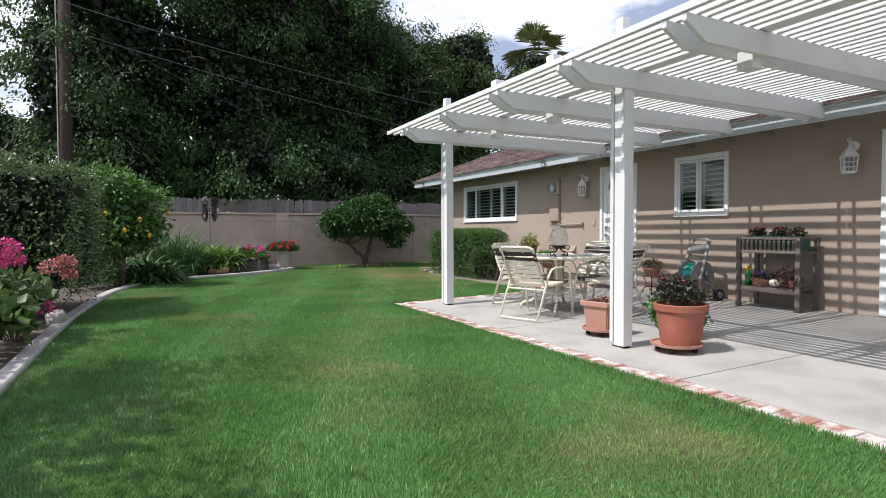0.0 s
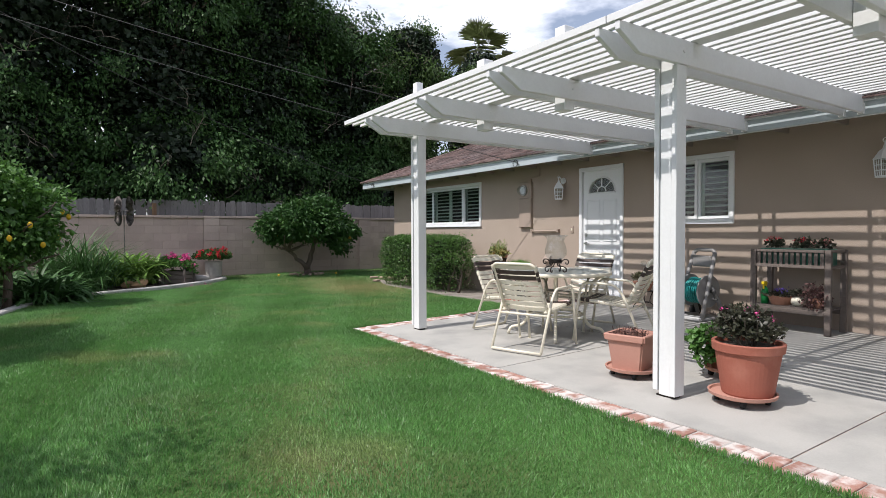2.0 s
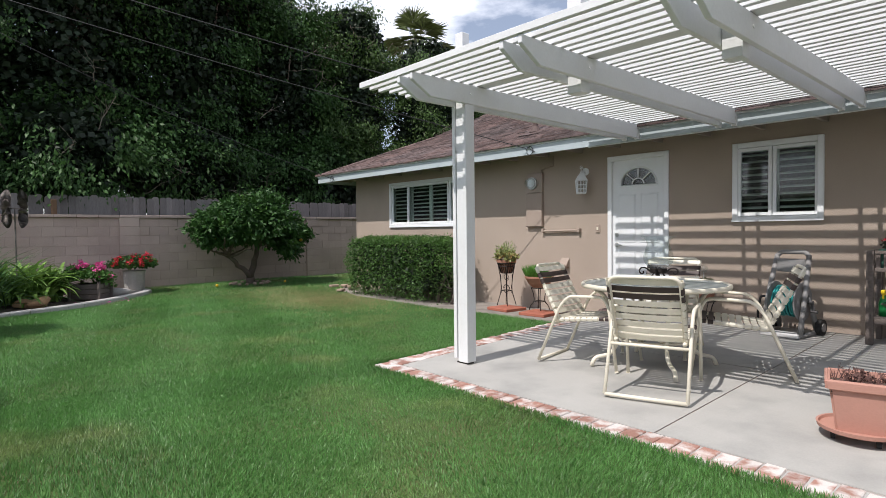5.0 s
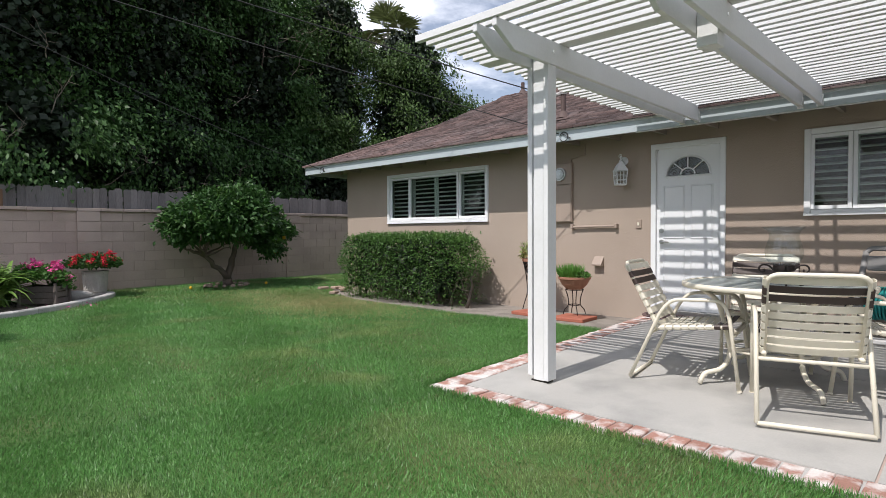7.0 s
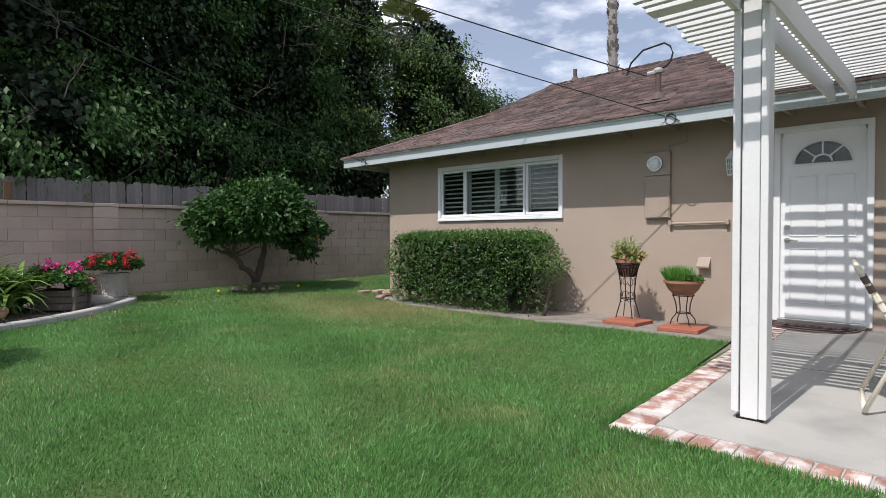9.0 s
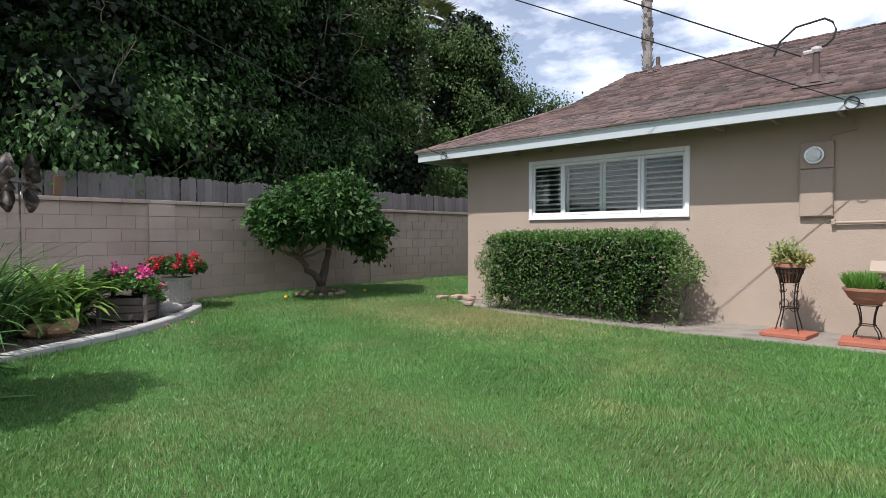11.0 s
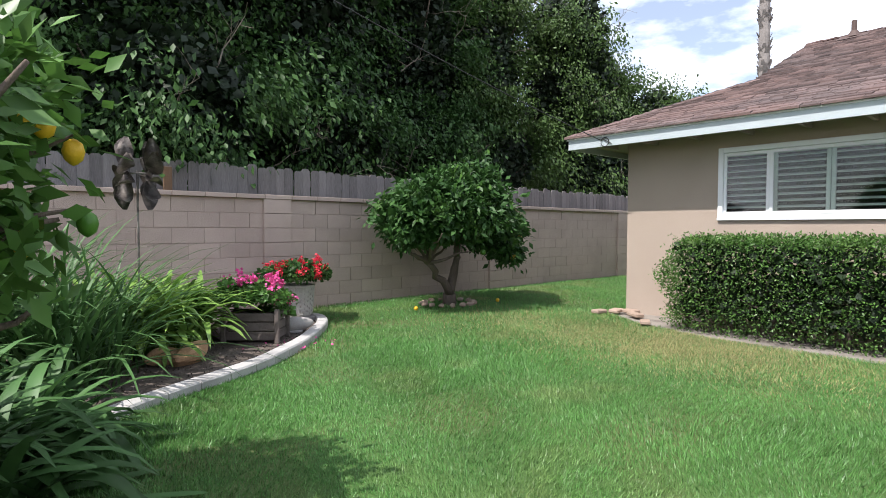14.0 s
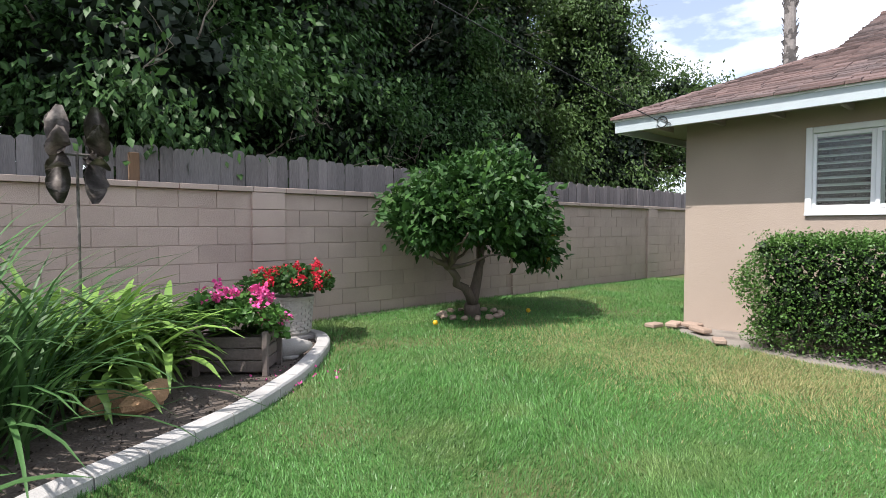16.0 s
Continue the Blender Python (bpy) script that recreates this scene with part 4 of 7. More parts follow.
        s.matrix_world = pose(at[0] + 0.42 * math.cos(a), at[1] + 0.36 * math.sin(a), 0.03, 0, 0, math.degrees(a))
        tagged(s, "rough brown border stone at the foot of the citrus tree", "stone", "stones round the citrus tree")
    for p in ((6.9, 15.9), (5.35, 16.0)):
        s = part("fallen_fruit", lathe(BM(), [(0.0, -0.03), (0.02, -0.025), (0.033, 0), (0.02, 0.025), (0.0, 0.03)], 12), LEMONC, smooth=True)
        s.location = (*p, 0.045)
        tagged(s, "small yellow fruit fallen on the grass", "fruit", "fallen fruit")


def lemon_tree():
    rng = np.random.default_rng(31)
    rr = random.Random(31)
    t = thing("lemon_tree", "bushy lemon tree with yellow and green fruit in the bed", "tree", (-0.05, 12.5, -0.02))
    bm = BM()
    tube(bm, [(0.0, 0, -0.05), (0.03, 0, 0.4), (0.0, 0.02, 0.8), (0.02, 0, 1.2)], 0.07, 9, 0.045)
    for k in range(16):
        a = rr.uniform(0, 6.28)
        z = rr.uniform(0.5, 1.2)
        limb(bm, (0.02, 0, z), (math.cos(a) * 0.8, math.sin(a) * 0.8, z + rr.uniform(0.1, 0.7)), 0.03, 0.008, rr, n=5)
    limb(bm, (0.02, 0.0, 0.75), (0.88, -0.1, 1.24), 0.03, 0.006, rr, sag=-0.05)
    limb(bm, (0.02, 0.0, 1.0), (0.84, -0.1, 1.50), 0.022, 0.005, rr, sag=-0.05)
    part("trunk", bm, BARK, t, smooth=True)
    blobs = [((-0.10, 0.05, 1.45), (0.78, 0.62, 0.62)), ((-0.1, 0.0, 1.88), (0.55, 0.5, 0.36)), ((0.30, 0.05, 1.2), (0.34, 0.35, 0.30)), ((-0.4, -0.1, 0.9), (0.6, 0.6, 0.4))]
    out = []
    for (c, r), k in zip(blobs, (340, 140, 110, 130)):
        cc, d = shell_points(k, c, r, rng, depth=0.35, lump=0.35)
        out.append(leaves(clumps(cc, 15, 0.085, rng), 0.105, rng, 0.5, 0.3, out=np.repeat(d, 15, axis=0)))
        ip, d = shell_points(k * 3, c, [q * 0.7 for q in r], rng, depth=0.7)
        out.append(leaves(ip, 0.15, rng, 0.7, 0.2))
    # long loose sprays over the lawn
    for k in range(16):
        e = np.array([0.40 + 0.35 * rr.random(), rr.uniform(-0.3, 0.3), rr.uniform(0.95, 1.5)])
        p = e + rng.normal(size=(9, 3)) * 0.07
        out.append(leaves(p, 0.12, rng, 0.48, 0.35))
    v, f = join(*out)
    mesh_object("crown", v, f, LEMON_LEAF, t)
    for (x, y, z), m in (((0.84, -0.1, 1.44), LEMONC), ((0.69, -0.1, 1.54), LEMONC), ((0.75, -0.12, 1.52), LEMONC), ((0.88, -0.1, 1.18), LIMEC), ((0.69, -0.1, 1.11), LEMONC), ((0.35, -0.62, 1.3), LEMONC), ((0.1, -0.66, 1.1), LEMONC), ((-0.2, -0.62, 1.4), LEMONC), ((0.5, -0.5, 1.0), LEMONC)):
        bm = BM()
        lathe(bm, [(0.0, -0.052), (0.012, -0.046), (0.03, -0.03), (0.038, 0.0), (0.03, 0.03), (0.012, 0.044), (0.0, 0.048)], 14, (x, y, z))
        part("lemon", bm, m, t, smooth=True)


def box_hedge(name, label, at, size, n, leaf, material, seed, rnd=0.12, inner=4000, open_end=False, low=0.12, lump=0.06):
    """A clipped hedge: leaves near the skin of a rounded block over dark twigs."""
    rng = np.random.default_rng(seed)
    rr = random.Random(seed)
    t = thing(name, label, "hedge", at)
    h = np.array(size) / 2
    p = rng.uniform(-1, 1, (n, 3))
    ax = rng.choice(3, n, p=[0.36, 0.22, 0.42])
    p[np.arange(n), ax] = np.where(rng.random(n) < 0.5, -1, 1)
    d = np.zeros((n, 3))
    d[np.arange(n), ax] = p[np.arange(n), ax]
    q = p / np.maximum(1e-6, (np.abs(p) ** 8).sum(1) ** (1 / 8))[:, None]
    q *= 1 - 0.16 * rng.random(n)[:, None] ** 2
    w = 1 + lump * np.sin(p[:, [1, 2, 0]] * 5 + seed) + 0.03 * rng.normal(size=(n, 3))
    P = q * h * w + np.array([0, 0, h[2]])
    keep = P[:, 2] > low + 0.08 * rng.normal(size=n)
    if open_end:
        # thin, ragged end
        e = (P[:, 1] < -h[1] + 0.5) & (P[:, 2] < 0.40 + 0.3 * rng.random(n)) & (rng.random(n) < 0.8)
        keep &= ~e
    a = leaves(P[keep], leaf, rng, 0.55, 0.05, out=d[keep] * 0.9)
    # inside leaves take a near-black green that paints the hedge's inner shade
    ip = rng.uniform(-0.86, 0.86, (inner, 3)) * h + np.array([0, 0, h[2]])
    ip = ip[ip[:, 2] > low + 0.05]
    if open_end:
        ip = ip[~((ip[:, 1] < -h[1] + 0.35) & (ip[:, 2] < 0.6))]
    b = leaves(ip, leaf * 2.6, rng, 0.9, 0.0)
    sp = rng.uniform(-1, 1, (70, 3)) * np.array([0.95, 0.98, 0]) * h + np.array([0, 0, size[2] + 0.02])
    c = leaves(clumps(sp, 5, 0.025, rng), leaf, rng, 0.5, -0.4)
    v, f = join(a, c)
    mesh_object("foliage", v, f, material, t)
    mesh_object("inner_foliage", b[0], b[1], SHADE_LEAF, t)
    bm = BM()
    for k in range(9):
        y = -h[1] * 0.92 + k / 8 * h[1] * 1.8
        limb(bm, (rr.uniform(-0.1, 0.1), y, -0.04), (rr.uniform(-0.2, 0.2), y + rr.uniform(-0.25, 0.25), h[2] * 1.2), 0.03, 0.01, rr, n=6)
        for j in range(3):
            limb(bm, (0, y, 0.15 + 0.1 * j), (rr.uniform(-1, 1) * h[0] * 0.9, y + rr.uniform(-0.4, 0.4), h[2] * rr.uniform(0.6, 1.3)), 0.015, 0.004, rr, n=5)
    part("stem", bm, TWIG, t, smooth=True)
    return t


def build_pole():
    t = thing("utility_pole", "tall dark wooden utility pole", "pole", (-1.55, 18.3, 0))
    bm = BM()
    tube(bm, [(0, 0, -0.1), (0.03, 0, 5), (0.05, 0, 11.5)], 0.17, 16, 0.14)
    part("shaft", bm, POLE, t, smooth=True)
    bm = BM()
    tube(bm, [(-0.17, -0.06, 0.1), (-0.14, -0.05, 11.0)], 0.018, 6)
    part("conduit", bm, GREYPL, t)
    bm = BM()
    box(bm, -1.1, 1.1, -0.22, -0.12, 10.6, 10.72)
    part("cross_arm", bm, POLE, t)


def cable(a, b, sag, r=0.008, name="overhead_cable", label="black overhead cable running to the house"):
    bm = BM()
    a, b = Vector(a), Vector(b)
    pts = [a.lerp(b, i / 24) - Vector((0, 0, 4 * sag * (i / 24) * (1 - i / 24))) for i in range(25)]
    tube(bm, pts, r, 6)
    tagged(part(name, bm, CABLE), label, "cable", "overhead cables")


build_trees()
palm((22.0, 29.2, 0), 12.1, 41, 0.24)
palm((25.0, 18.3, 0), 17.0, 42, 0.22)
citrus_tree()
lemon_tree()
box_hedge("clipped_hedge", "clipped dark green box hedge under the window", (7.20, 11.80, -0.045), (0.72, 2.95, 1.10), 40000, 0.034, HEDGE, 51, open_end=True)
box_hedge("rounded_hedge", "large rounded green shrub beside the lawn", (-1.15, 8.9, -0.02), (1.9, 2.6, 1.92), 22000, 0.055, BUSH, 52, lump=0.10, low=0.35)
build_pole()

# ---- windows, door and fittings on the house wall ----


def ring(bm, x0, x1, ya, yb, za, zb, w, bev=0.004):
    """A rectangular frame of bar width w in the wall's plane."""
    box(bm, x0, x1, ya, ya + w, za, zb, bev)
    box(bm, x0, x1, yb - w, yb, za, zb, bev)
    box(bm, x0, x1, ya + w, yb - w, za, za + w, bev)
    box(bm, x0, x1, ya + w, yb - w, zb - w, zb, bev)


def build_window(name, label, o, cuts, panels):
    """cuts: the edges of the sashes along the wall; panels: the shutter panels behind the glass."""
    ya, yb, za, zb = o
    w = thing(name, label, "window", kind="structure")
    bm = BM()
    ring(bm, WX - 0.028, WX + 0.05, ya - 0.004, yb + 0.004, za - 0.004, zb + 0.004, 0.062, 0.006)
    part("window_frame", bm, VINYL, w)
    bm = BM()
    box(bm, WX - 0.036, WX - 0.0285, ya - 0.006, yb + 0.006, za - 0.006, za + 0.02, 0.002)
    part("window_sill", bm, VINYL, w)
    e = [ya + 0.062, *cuts, yb - 0.062]
    for i, (a, b) in enumerate(zip(e, e[1:])):
        lo, hi = a + (0.0 if i == 0 else 0.014), b - (0.0 if i == len(e) - 2 else 0.014)
        out = i % 2 == 1
        x0 = WX - 0.008 if out else WX + 0.008
        bm = BM()
        ring(bm, x0, x0 + 0.03, lo - 0.012, hi + 0.012, za + 0.0625, zb - 0.0625, 0.038, 0.003)
        part("sash", bm, VINYL, w)
        bm = BM()
        box(bm, x0 + 0.012, x0 + 0.018, lo + 0.026, hi - 0.026, za + 0.1, zb - 0.1)
        g = part("pane", bm, GLASS, w)
        g.visible_shadow = False
    # shutters with tilted louvres
    z0, z1 = za + 0.06, zb - 0.06
    for a, b in zip(panels, panels[1:]):
        bm = BM()
        ring(bm, WX + 0.085, WX + 0.11, a + 0.004, b - 0.004, z0, z1, 0.042, 0.002)
        p = part("shutter_panel", bm, SHUTTER, w)
        n = int((z1 - z0 - 0.09) / 0.076)
        lm = BM()
        box(lm, -0.034, 0.034, 0, (b - a) - 0.095, -0.005, 0.005, 0.003)
        me = bpy.data.meshes.new("louvre")
        lm.to_mesh(me)
        lm.free()
        me.materials.append(SHUTTER)
        for k in range(n):
            ob = new("louvre", me)
            ob.parent = p
            ob.matrix_world = pose(WX + 0.10, a + 0.0475, z0 + 0.06 + (k + 0.5) * (z1 - z0 - 0.10) / n, 0, -20, 0)
    return w


def build_door():
    ya, yb, za, zb = DOOR
    d = thing("door_1", "white six-panel door with a fan light, shut", "door", kind="structure")
    bm = BM()
    w = 0.062
    box(bm, WX - 0.022, WX + 0.06, ya - 0.002, ya + w, za - 0.02, zb, 0.006)
    box(bm, WX - 0.022, WX + 0.06, yb - w, yb + 0.002, za - 0.02, zb, 0.006)
    box(bm, WX - 0.024, WX + 0.06, ya - 0.002, yb + 0.002, zb - w, zb + 0.004, 0.006)
    part("door_frame", bm, VINYL, d)
    bm = BM()
    box(bm, WX - 0.05, WX + 0.12, ya + 0.05, yb - 0.05, za - 0.04, za + 0.012, 0.004)
    part("threshold", bm, STEEL, d, "metal door threshold")
    # leaf with an arched opening
    x0, x1 = WX + 0.022, WX + 0.066
    y0, y1, z0, z1 = ya + w, yb - w, za + 0.014, zb - w
    cy, cz, rx, rz = (y0 + y1) / 2 - 0.0, 1.79, 0.255, 0.215
    bm = BM()
    box(bm, x0, x1, y0, y1, z0, cz - 0.03)
    n = 24
    inner = [(cy + rx, cz - 0.03)] + [(cy + rx * math.cos(math.pi * i / n), cz + rz * math.sin(math.pi * i / n)) for i in range(n + 1)] + [(cy - rx, cz - 0.03)]
    outer = []
    for yy, zz in inner:
        dy, dz = yy - cy, zz - cz + 0.03
        k = min((y1 - cy) / abs(dy) if abs(dy) > 1e-6 else 99, (z1 - cz + 0.03) / dz if dz > 1e-6 else 99)
        outer.append((cy + dy * k, cz - 0.03 + dz * k))
    for i in range(len(inner) - 1):
        q = [inner[i], outer[i], outer[i + 1], inner[i + 1]]
        for x in (x0, x1):
            bm.faces.new([bm.verts.new((x, *p)) for p in q])
        bm.faces.new([bm.verts.new(p) for p in ((x0, *inner[i]), (x1, *inner[i]), (x1, *inner[i + 1]), (x0, *inner[i + 1]))])
    bmesh.ops.remove_doubles(bm, verts=bm.verts, dist=0.0006)
    bmesh.ops.recalc_face_normals(bm, faces=bm.faces)
    leaf = part("door_leaf", bm, VINYL, d)
    bm = BM()
    box(bm, x0 + 0.02, x0 + 0.025, cy - rx - 0.01, cy + rx + 0.01, cz - 0.03, cz + rz + 0.01)
    g = part("fan_light_pane", bm, GLASS, leaf)
    g.visible_shadow = False
    bm = BM()
    arcp = lambda a, b: [(x0 - 0.004, cy + a * math.cos(math.pi * i / 18), cz + b * math.sin(math.pi * i / 18)) for i in range(19)]
    tube(bm, arcp(rx + 0.008, rz + 0.008), 0.013, 6)
    tube(bm, arcp(0.085, 0.075), 0.009, 6)
    tube(bm, [(x0 - 0.004, cy - rx - 0.02, cz - 0.022), (x0 - 0.004, cy + rx + 0.02, cz - 0.022)], 0.013, 6)
    for a in (45, 90, 135):
        c, s = math.cos(radians(a)), math.sin(radians(a))
        tube(bm, [(x0 - 0.002, cy + 0.085 * c, cz + 0.075 * s), (x0 - 0.002, cy + rx * c, cz + rz * s)], 0.008, 6)
    part("muntins", bm, VINYL, leaf)
    for a, b in ((y0 + 0.10, cy - 0.05), (cy + 0.05, y1 - 0.10)):
        for c, e in ((0.30, 0.86), (1.02, 1.64)):
            bm = BM()
            box(bm, x0 - 0.005, x0 + 0.002, a, b, c, e, 0.004)
            ring(bm, x0 - 0.009, x0 - 0.0, a - 0.018, b + 0.018, c - 0.018, e + 0.018, 0.014, 0.003)
            part("door_panel", bm, VINYL, leaf)
    for z in (0.96, 1.10):
        bm = BM()
        tube(bm, [(x0 + 0.002, y1 - 0.065, z), (x0 - 0.014, y1 - 0.065, z)], 0.03, 16)
        if z < 1:
            tube(bm, [(x0 - 0.014, y1 - 0.065, z), (x0 - 0.05, y1 - 0.065, z)], 0.011, 10)
            tube(bm, round_path([(x0 - 0.05, y1 - 0.06, z), (x0 - 0.055, y1 - 0.10, z + 0.004), (x0 - 0.052, y1 - 0.17, z - 0.006)], 0.02), 0.010, 8)
        else:
            tube(bm, [(x0 - 0.014, y1 - 0.065, z), (x0 - 0.022, y1 - 0.065, z)], 0.018, 14)
        part("door_handle" if z < 1 else "deadbolt", bm, STEEL, leaf, "brushed steel " + ("lever handle" if z < 1 else "deadbolt"), smooth=False)
    # near-black sheet behind the leaf paints the unlit room in the fan light
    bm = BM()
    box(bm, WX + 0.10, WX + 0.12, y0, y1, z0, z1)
    part("inner_dark", bm, UNLIT_ROOM, d)
    # sliding glass door further along, seen by its frame edge alone
    ya, yb, za, zb = SLIDER
    d = thing("door_2", "white framed sliding glass patio door, shut", "door", kind="structure")
    bm = BM()
    ring(bm, WX - 0.028, WX + 0.06, ya - 0.004, yb + 0.004, za - 0.02, zb + 0.004, 0.07, 0.005)
    box(bm, WX - 0.01, WX + 0.04, (ya + yb) / 2 - 0.03, (ya + yb) / 2 + 0.03, za, zb, 0.004)
    part("door_frame", bm, VINYL, d)
    bm = BM()
    box(bm, WX + 0.02, WX + 0.026, ya + 0.06, yb - 0.06, za + 0.03, zb - 0.05)
    part("pane", bm, GLASS, d).visible_shadow = False


def build_lantern(y):
    """White four-sided wall lantern hung from a hook on a round plate."""
    t = thing("wall_lantern", "white cottage-style wall lantern on the stucco", "lamp", (WX, y, 1.70), group="wall lanterns")
    t.scale = (0.88, 0.88, 0.88)
    cx = -0.135
    bm = BM()
    tube(bm, [(0.002, 0, 0.36), (-0.02, 0, 0.36)], 0.062, 14)
    part("back_plate", bm, VINYL, t)
    bm = BM()
    tube(bm, round_path([(-0.015, 0, 0.34), (-0.06, 0, 0.37), (-0.10, 0, 0.43), (cx, 0, 0.42), (cx, 0, 0.36)], 0.03), 0.009, 8)
    part("arm", bm, VINYL, t, smooth=True)
    bm = BM()
    tube(bm, arc((cx, 0, 0.425), 0.024, 0, 360, 14, 1, 2), 0.005, 6)
    part("ring", bm, VINYL, t)
    bm = BM()
    lathe(bm, [(0.125, 0.205), (0.122, 0.215), (0.06, 0.305), (0.028, 0.33), (0.02, 0.36), (0.0, 0.365)], 4, (cx, 0, 0))
    part("roof", bm, VINYL, t)
    bm = BM()
    lathe(bm, [(0.0, -0.012), (0.085, -0.01), (0.098, 0.0), (0.098, 0.014), (0.06, 0.016)], 4, (cx, 0, 0))
    part("base", bm, VINYL, t)
    for k in range(4):
        a0, a1 = radians(90 * k), radians(90 * k + 90)
        p = lambda r, u: (cx + r * (math.cos(a0) * (1 - u) + math.cos(a1) * u), r * (math.sin(a0) * (1 - u) + math.sin(a1) * u))
        bm = BM()
        for u in (0.0, 0.34, 0.66):
            tube(bm, [(*p(0.092, u), 0.012), (*p(0.112, u), 0.205)], 0.007 if u == 0 else 0.004, 6)
        for z in (0.075, 0.14):
            tube(bm, [(*p(0.092 + 0.1 * z, 0), z), (*p(0.092 + 0.1 * z, 1), z)], 0.004, 6)
        part("side_frame", bm, VINYL, t)
    bm = BM()
    lathe(bm, [(0.084, 0.014), (0.102, 0.203)], 4, (cx, 0, 0))
    part("glass", bm, CLEAR, t).visible_shadow = False


def build_wall_fittings():
    m = thing("electric_meter", "round glass electricity meter on a painted steel box", "meter", (WX, 9.17, 1.5))
    bm = BM()
    box(bm, -0.055, 0.002, -0.16, 0.16, -0.27, 0.26, 0.006)
    part("panel_box", bm, METAL, m)
    bm = BM()
    box(bm, -0.063, -0.0555, -0.15, 0.15, -0.26, 0.245, 0.003)
    part("cover", bm, METAL, m)
    bm = BM()
    box(bm, -0.05, 0.002, -0.16, 0.16, 0.265, 0.56, 0.006)
    part("meter_box", bm, METAL, m)
    bm = BM()
    tube(bm, [(-0.05, 0.02, 0.41), (-0.085, 0.02, 0.41)], 0.094, 24)
    part("rim", bm, STEEL, m)
    bm = BM()
    lathe(bm, [(0.08, 0.0), (0.08, 0.05), (0.07, 0.085), (0.0, 0.09)], 20)
    bmesh.ops.transform(bm, matrix=pose(-0.085, 0.02, 0.41, 0, -90, 0), verts=bm.verts)
    part("glass_dome", bm, CLEAR, m).visible_shadow = False
    bm = BM()
    box(bm, -0.10, -0.088, -0.035, 0.075, 0.385, 0.435, 0.002)
    tube(bm, [(-0.088, 0.02, 0.41), (-0.092, 0.02, 0.41)], 0.065, 18)
    part("dial", bm, VINYL, m)
    bm = BM()
    tube(bm, [(-0.02, -0.13, 0.55), (-0.02, -0.13, 0.62), (-0.02, -0.35, 0.66), (-0.02, -0.35, 0.80)], 0.012, 8)
    part("conduit", bm, METAL, m)
    b = thing("wall_bar", "taupe painted pipe fixed along the stucco wall", "pipe", (WX, 8.68, 1.17))
    bm = BM()
    tube(bm, [(-0.035, -0.35, 0.0), (-0.035, 0.35, -0.01)], 0.016, 10)
    part("pipe", bm, METAL, b)
    for s in (-1, 1):
        bm = BM()
        box(bm, -0.06, 0.002, s * 0.33 - 0.02, s * 0.33 + 0.02, -0.03, 0.03, 0.005)
        part("bracket", bm, METAL, b)
    b = thing("wall_vent", "small taupe hooded vent on the stucco wall", "vent", (WX, 8.61, 0.69))
    bm = BM()
    vs = [bm.verts.new(p) for p in ((0.002, -0.07, 0.07), (0.002, 0.07, 0.07), (-0.085, 0.07, -0.04), (-0.085, -0.07, -0.04), (0.002, -0.07, -0.07), (0.002, 0.07, -0.07), (-0.08, 0.07, -0.06), (-0.08, -0.07, -0.06))]
    for f in ((0, 1, 2, 3), (0, 3, 7, 4), (1, 5, 6, 2), (3, 2, 6, 7), (4, 7, 6, 5)):
        bm.faces.new([vs[i] for i in f])
    bmesh.ops.recalc_face_normals(bm, faces=bm.faces)
    part("hood", bm, METAL, b)
    b = thing("light_switch", "weatherproof outdoor switch plate beside the door", "switch", (WX, 8.05, 1.19))
    bm = BM()
    box(bm, -0.014, 0.002, -0.036, 0.036, -0.058, 0.058, 0.004)
    part("plate", bm, METAL, b)
    bm = BM()
    box(bm, -0.024, -0.0145, -0.012, 0.012, -0.02, 0.02, 0.002)
    part("toggle", bm, STRAP, b)
    # roof pipes
    for name, (x, y), h, r, label in (("vent_pipe", (11.3, 12.36), 0.26, 0.04, "short brown plumbing vent pipe on the roof"), ("service_mast", (7.86, 9.2), 0.34, 0.036, "brown service mast with a cable head on the roof")):
        z = EZ + PITCH * (x - EX)
        t = thing(name, label, "pipe", (x, y, z))
        bm = BM()
        tube(bm, [(0, 0, -0.03), (0, 0, h)], r, 12)
        part("pipe", bm, PIPE, t)
        bm = BM()
        bm.faces.new([bm.verts.new((sx * 0.2, sy * 0.2, 0.03 + PITCH * sx * 0.2)) for sx, sy in ((-1, -1), (1, -1), (1, 1), (-1, 1))])
        lathe(bm, [(r + 0.07, -0.0), (r + 0.01, 0.1)], 14)
        part("flashing", bm, PIPE, t)
        if name == "service_mast":
            bm = BM()
            lathe(bm, [(0.05, 0.0), (0.06, 0.03), (0.05, 0.06), (0.0, 0.075)], 12, (0, 0, h))
            tube(bm, [(0, 0, h + 0.02), (-0.05, 0.12, h + 0.0)], 0.03, 8)
            part("weather_head", bm, GREYPL, t)
            bm = BM()
            tube(bm, [(0, -0.02, h + 0.05)] + [(0.0, -0.02 - 0.16 * math.sin(a), h + 0.05 + 0.16 * (1 - math.cos(a))) for a in (0.5, 1.0, 1.6, 2.2, 2.8)] + [(0, 0.2, h + 0.33), (0, 0.36, h + 0.2), (0, 0.42, h + 0.05)], 0.012, 6)
            part("cable_loop", bm, CABLE, t)
    cable((7.86, 9.35, 3.05), (-1.5, 18.2, 7.2), 0.15, label="black service cable running to the roof mast")
    cable((7.19, 8.85, 2.37), (-1.5, 18.2, 6.5), 0.10, 0.006)
    cable((7.19, 14.30, 2.36), (-1.5, 18.2, 6.9), 0.30, 0.006)
    cable((-1.5, 18.2, 10.5), (-14, 24.0, 9.0), 0.4, 0.006)
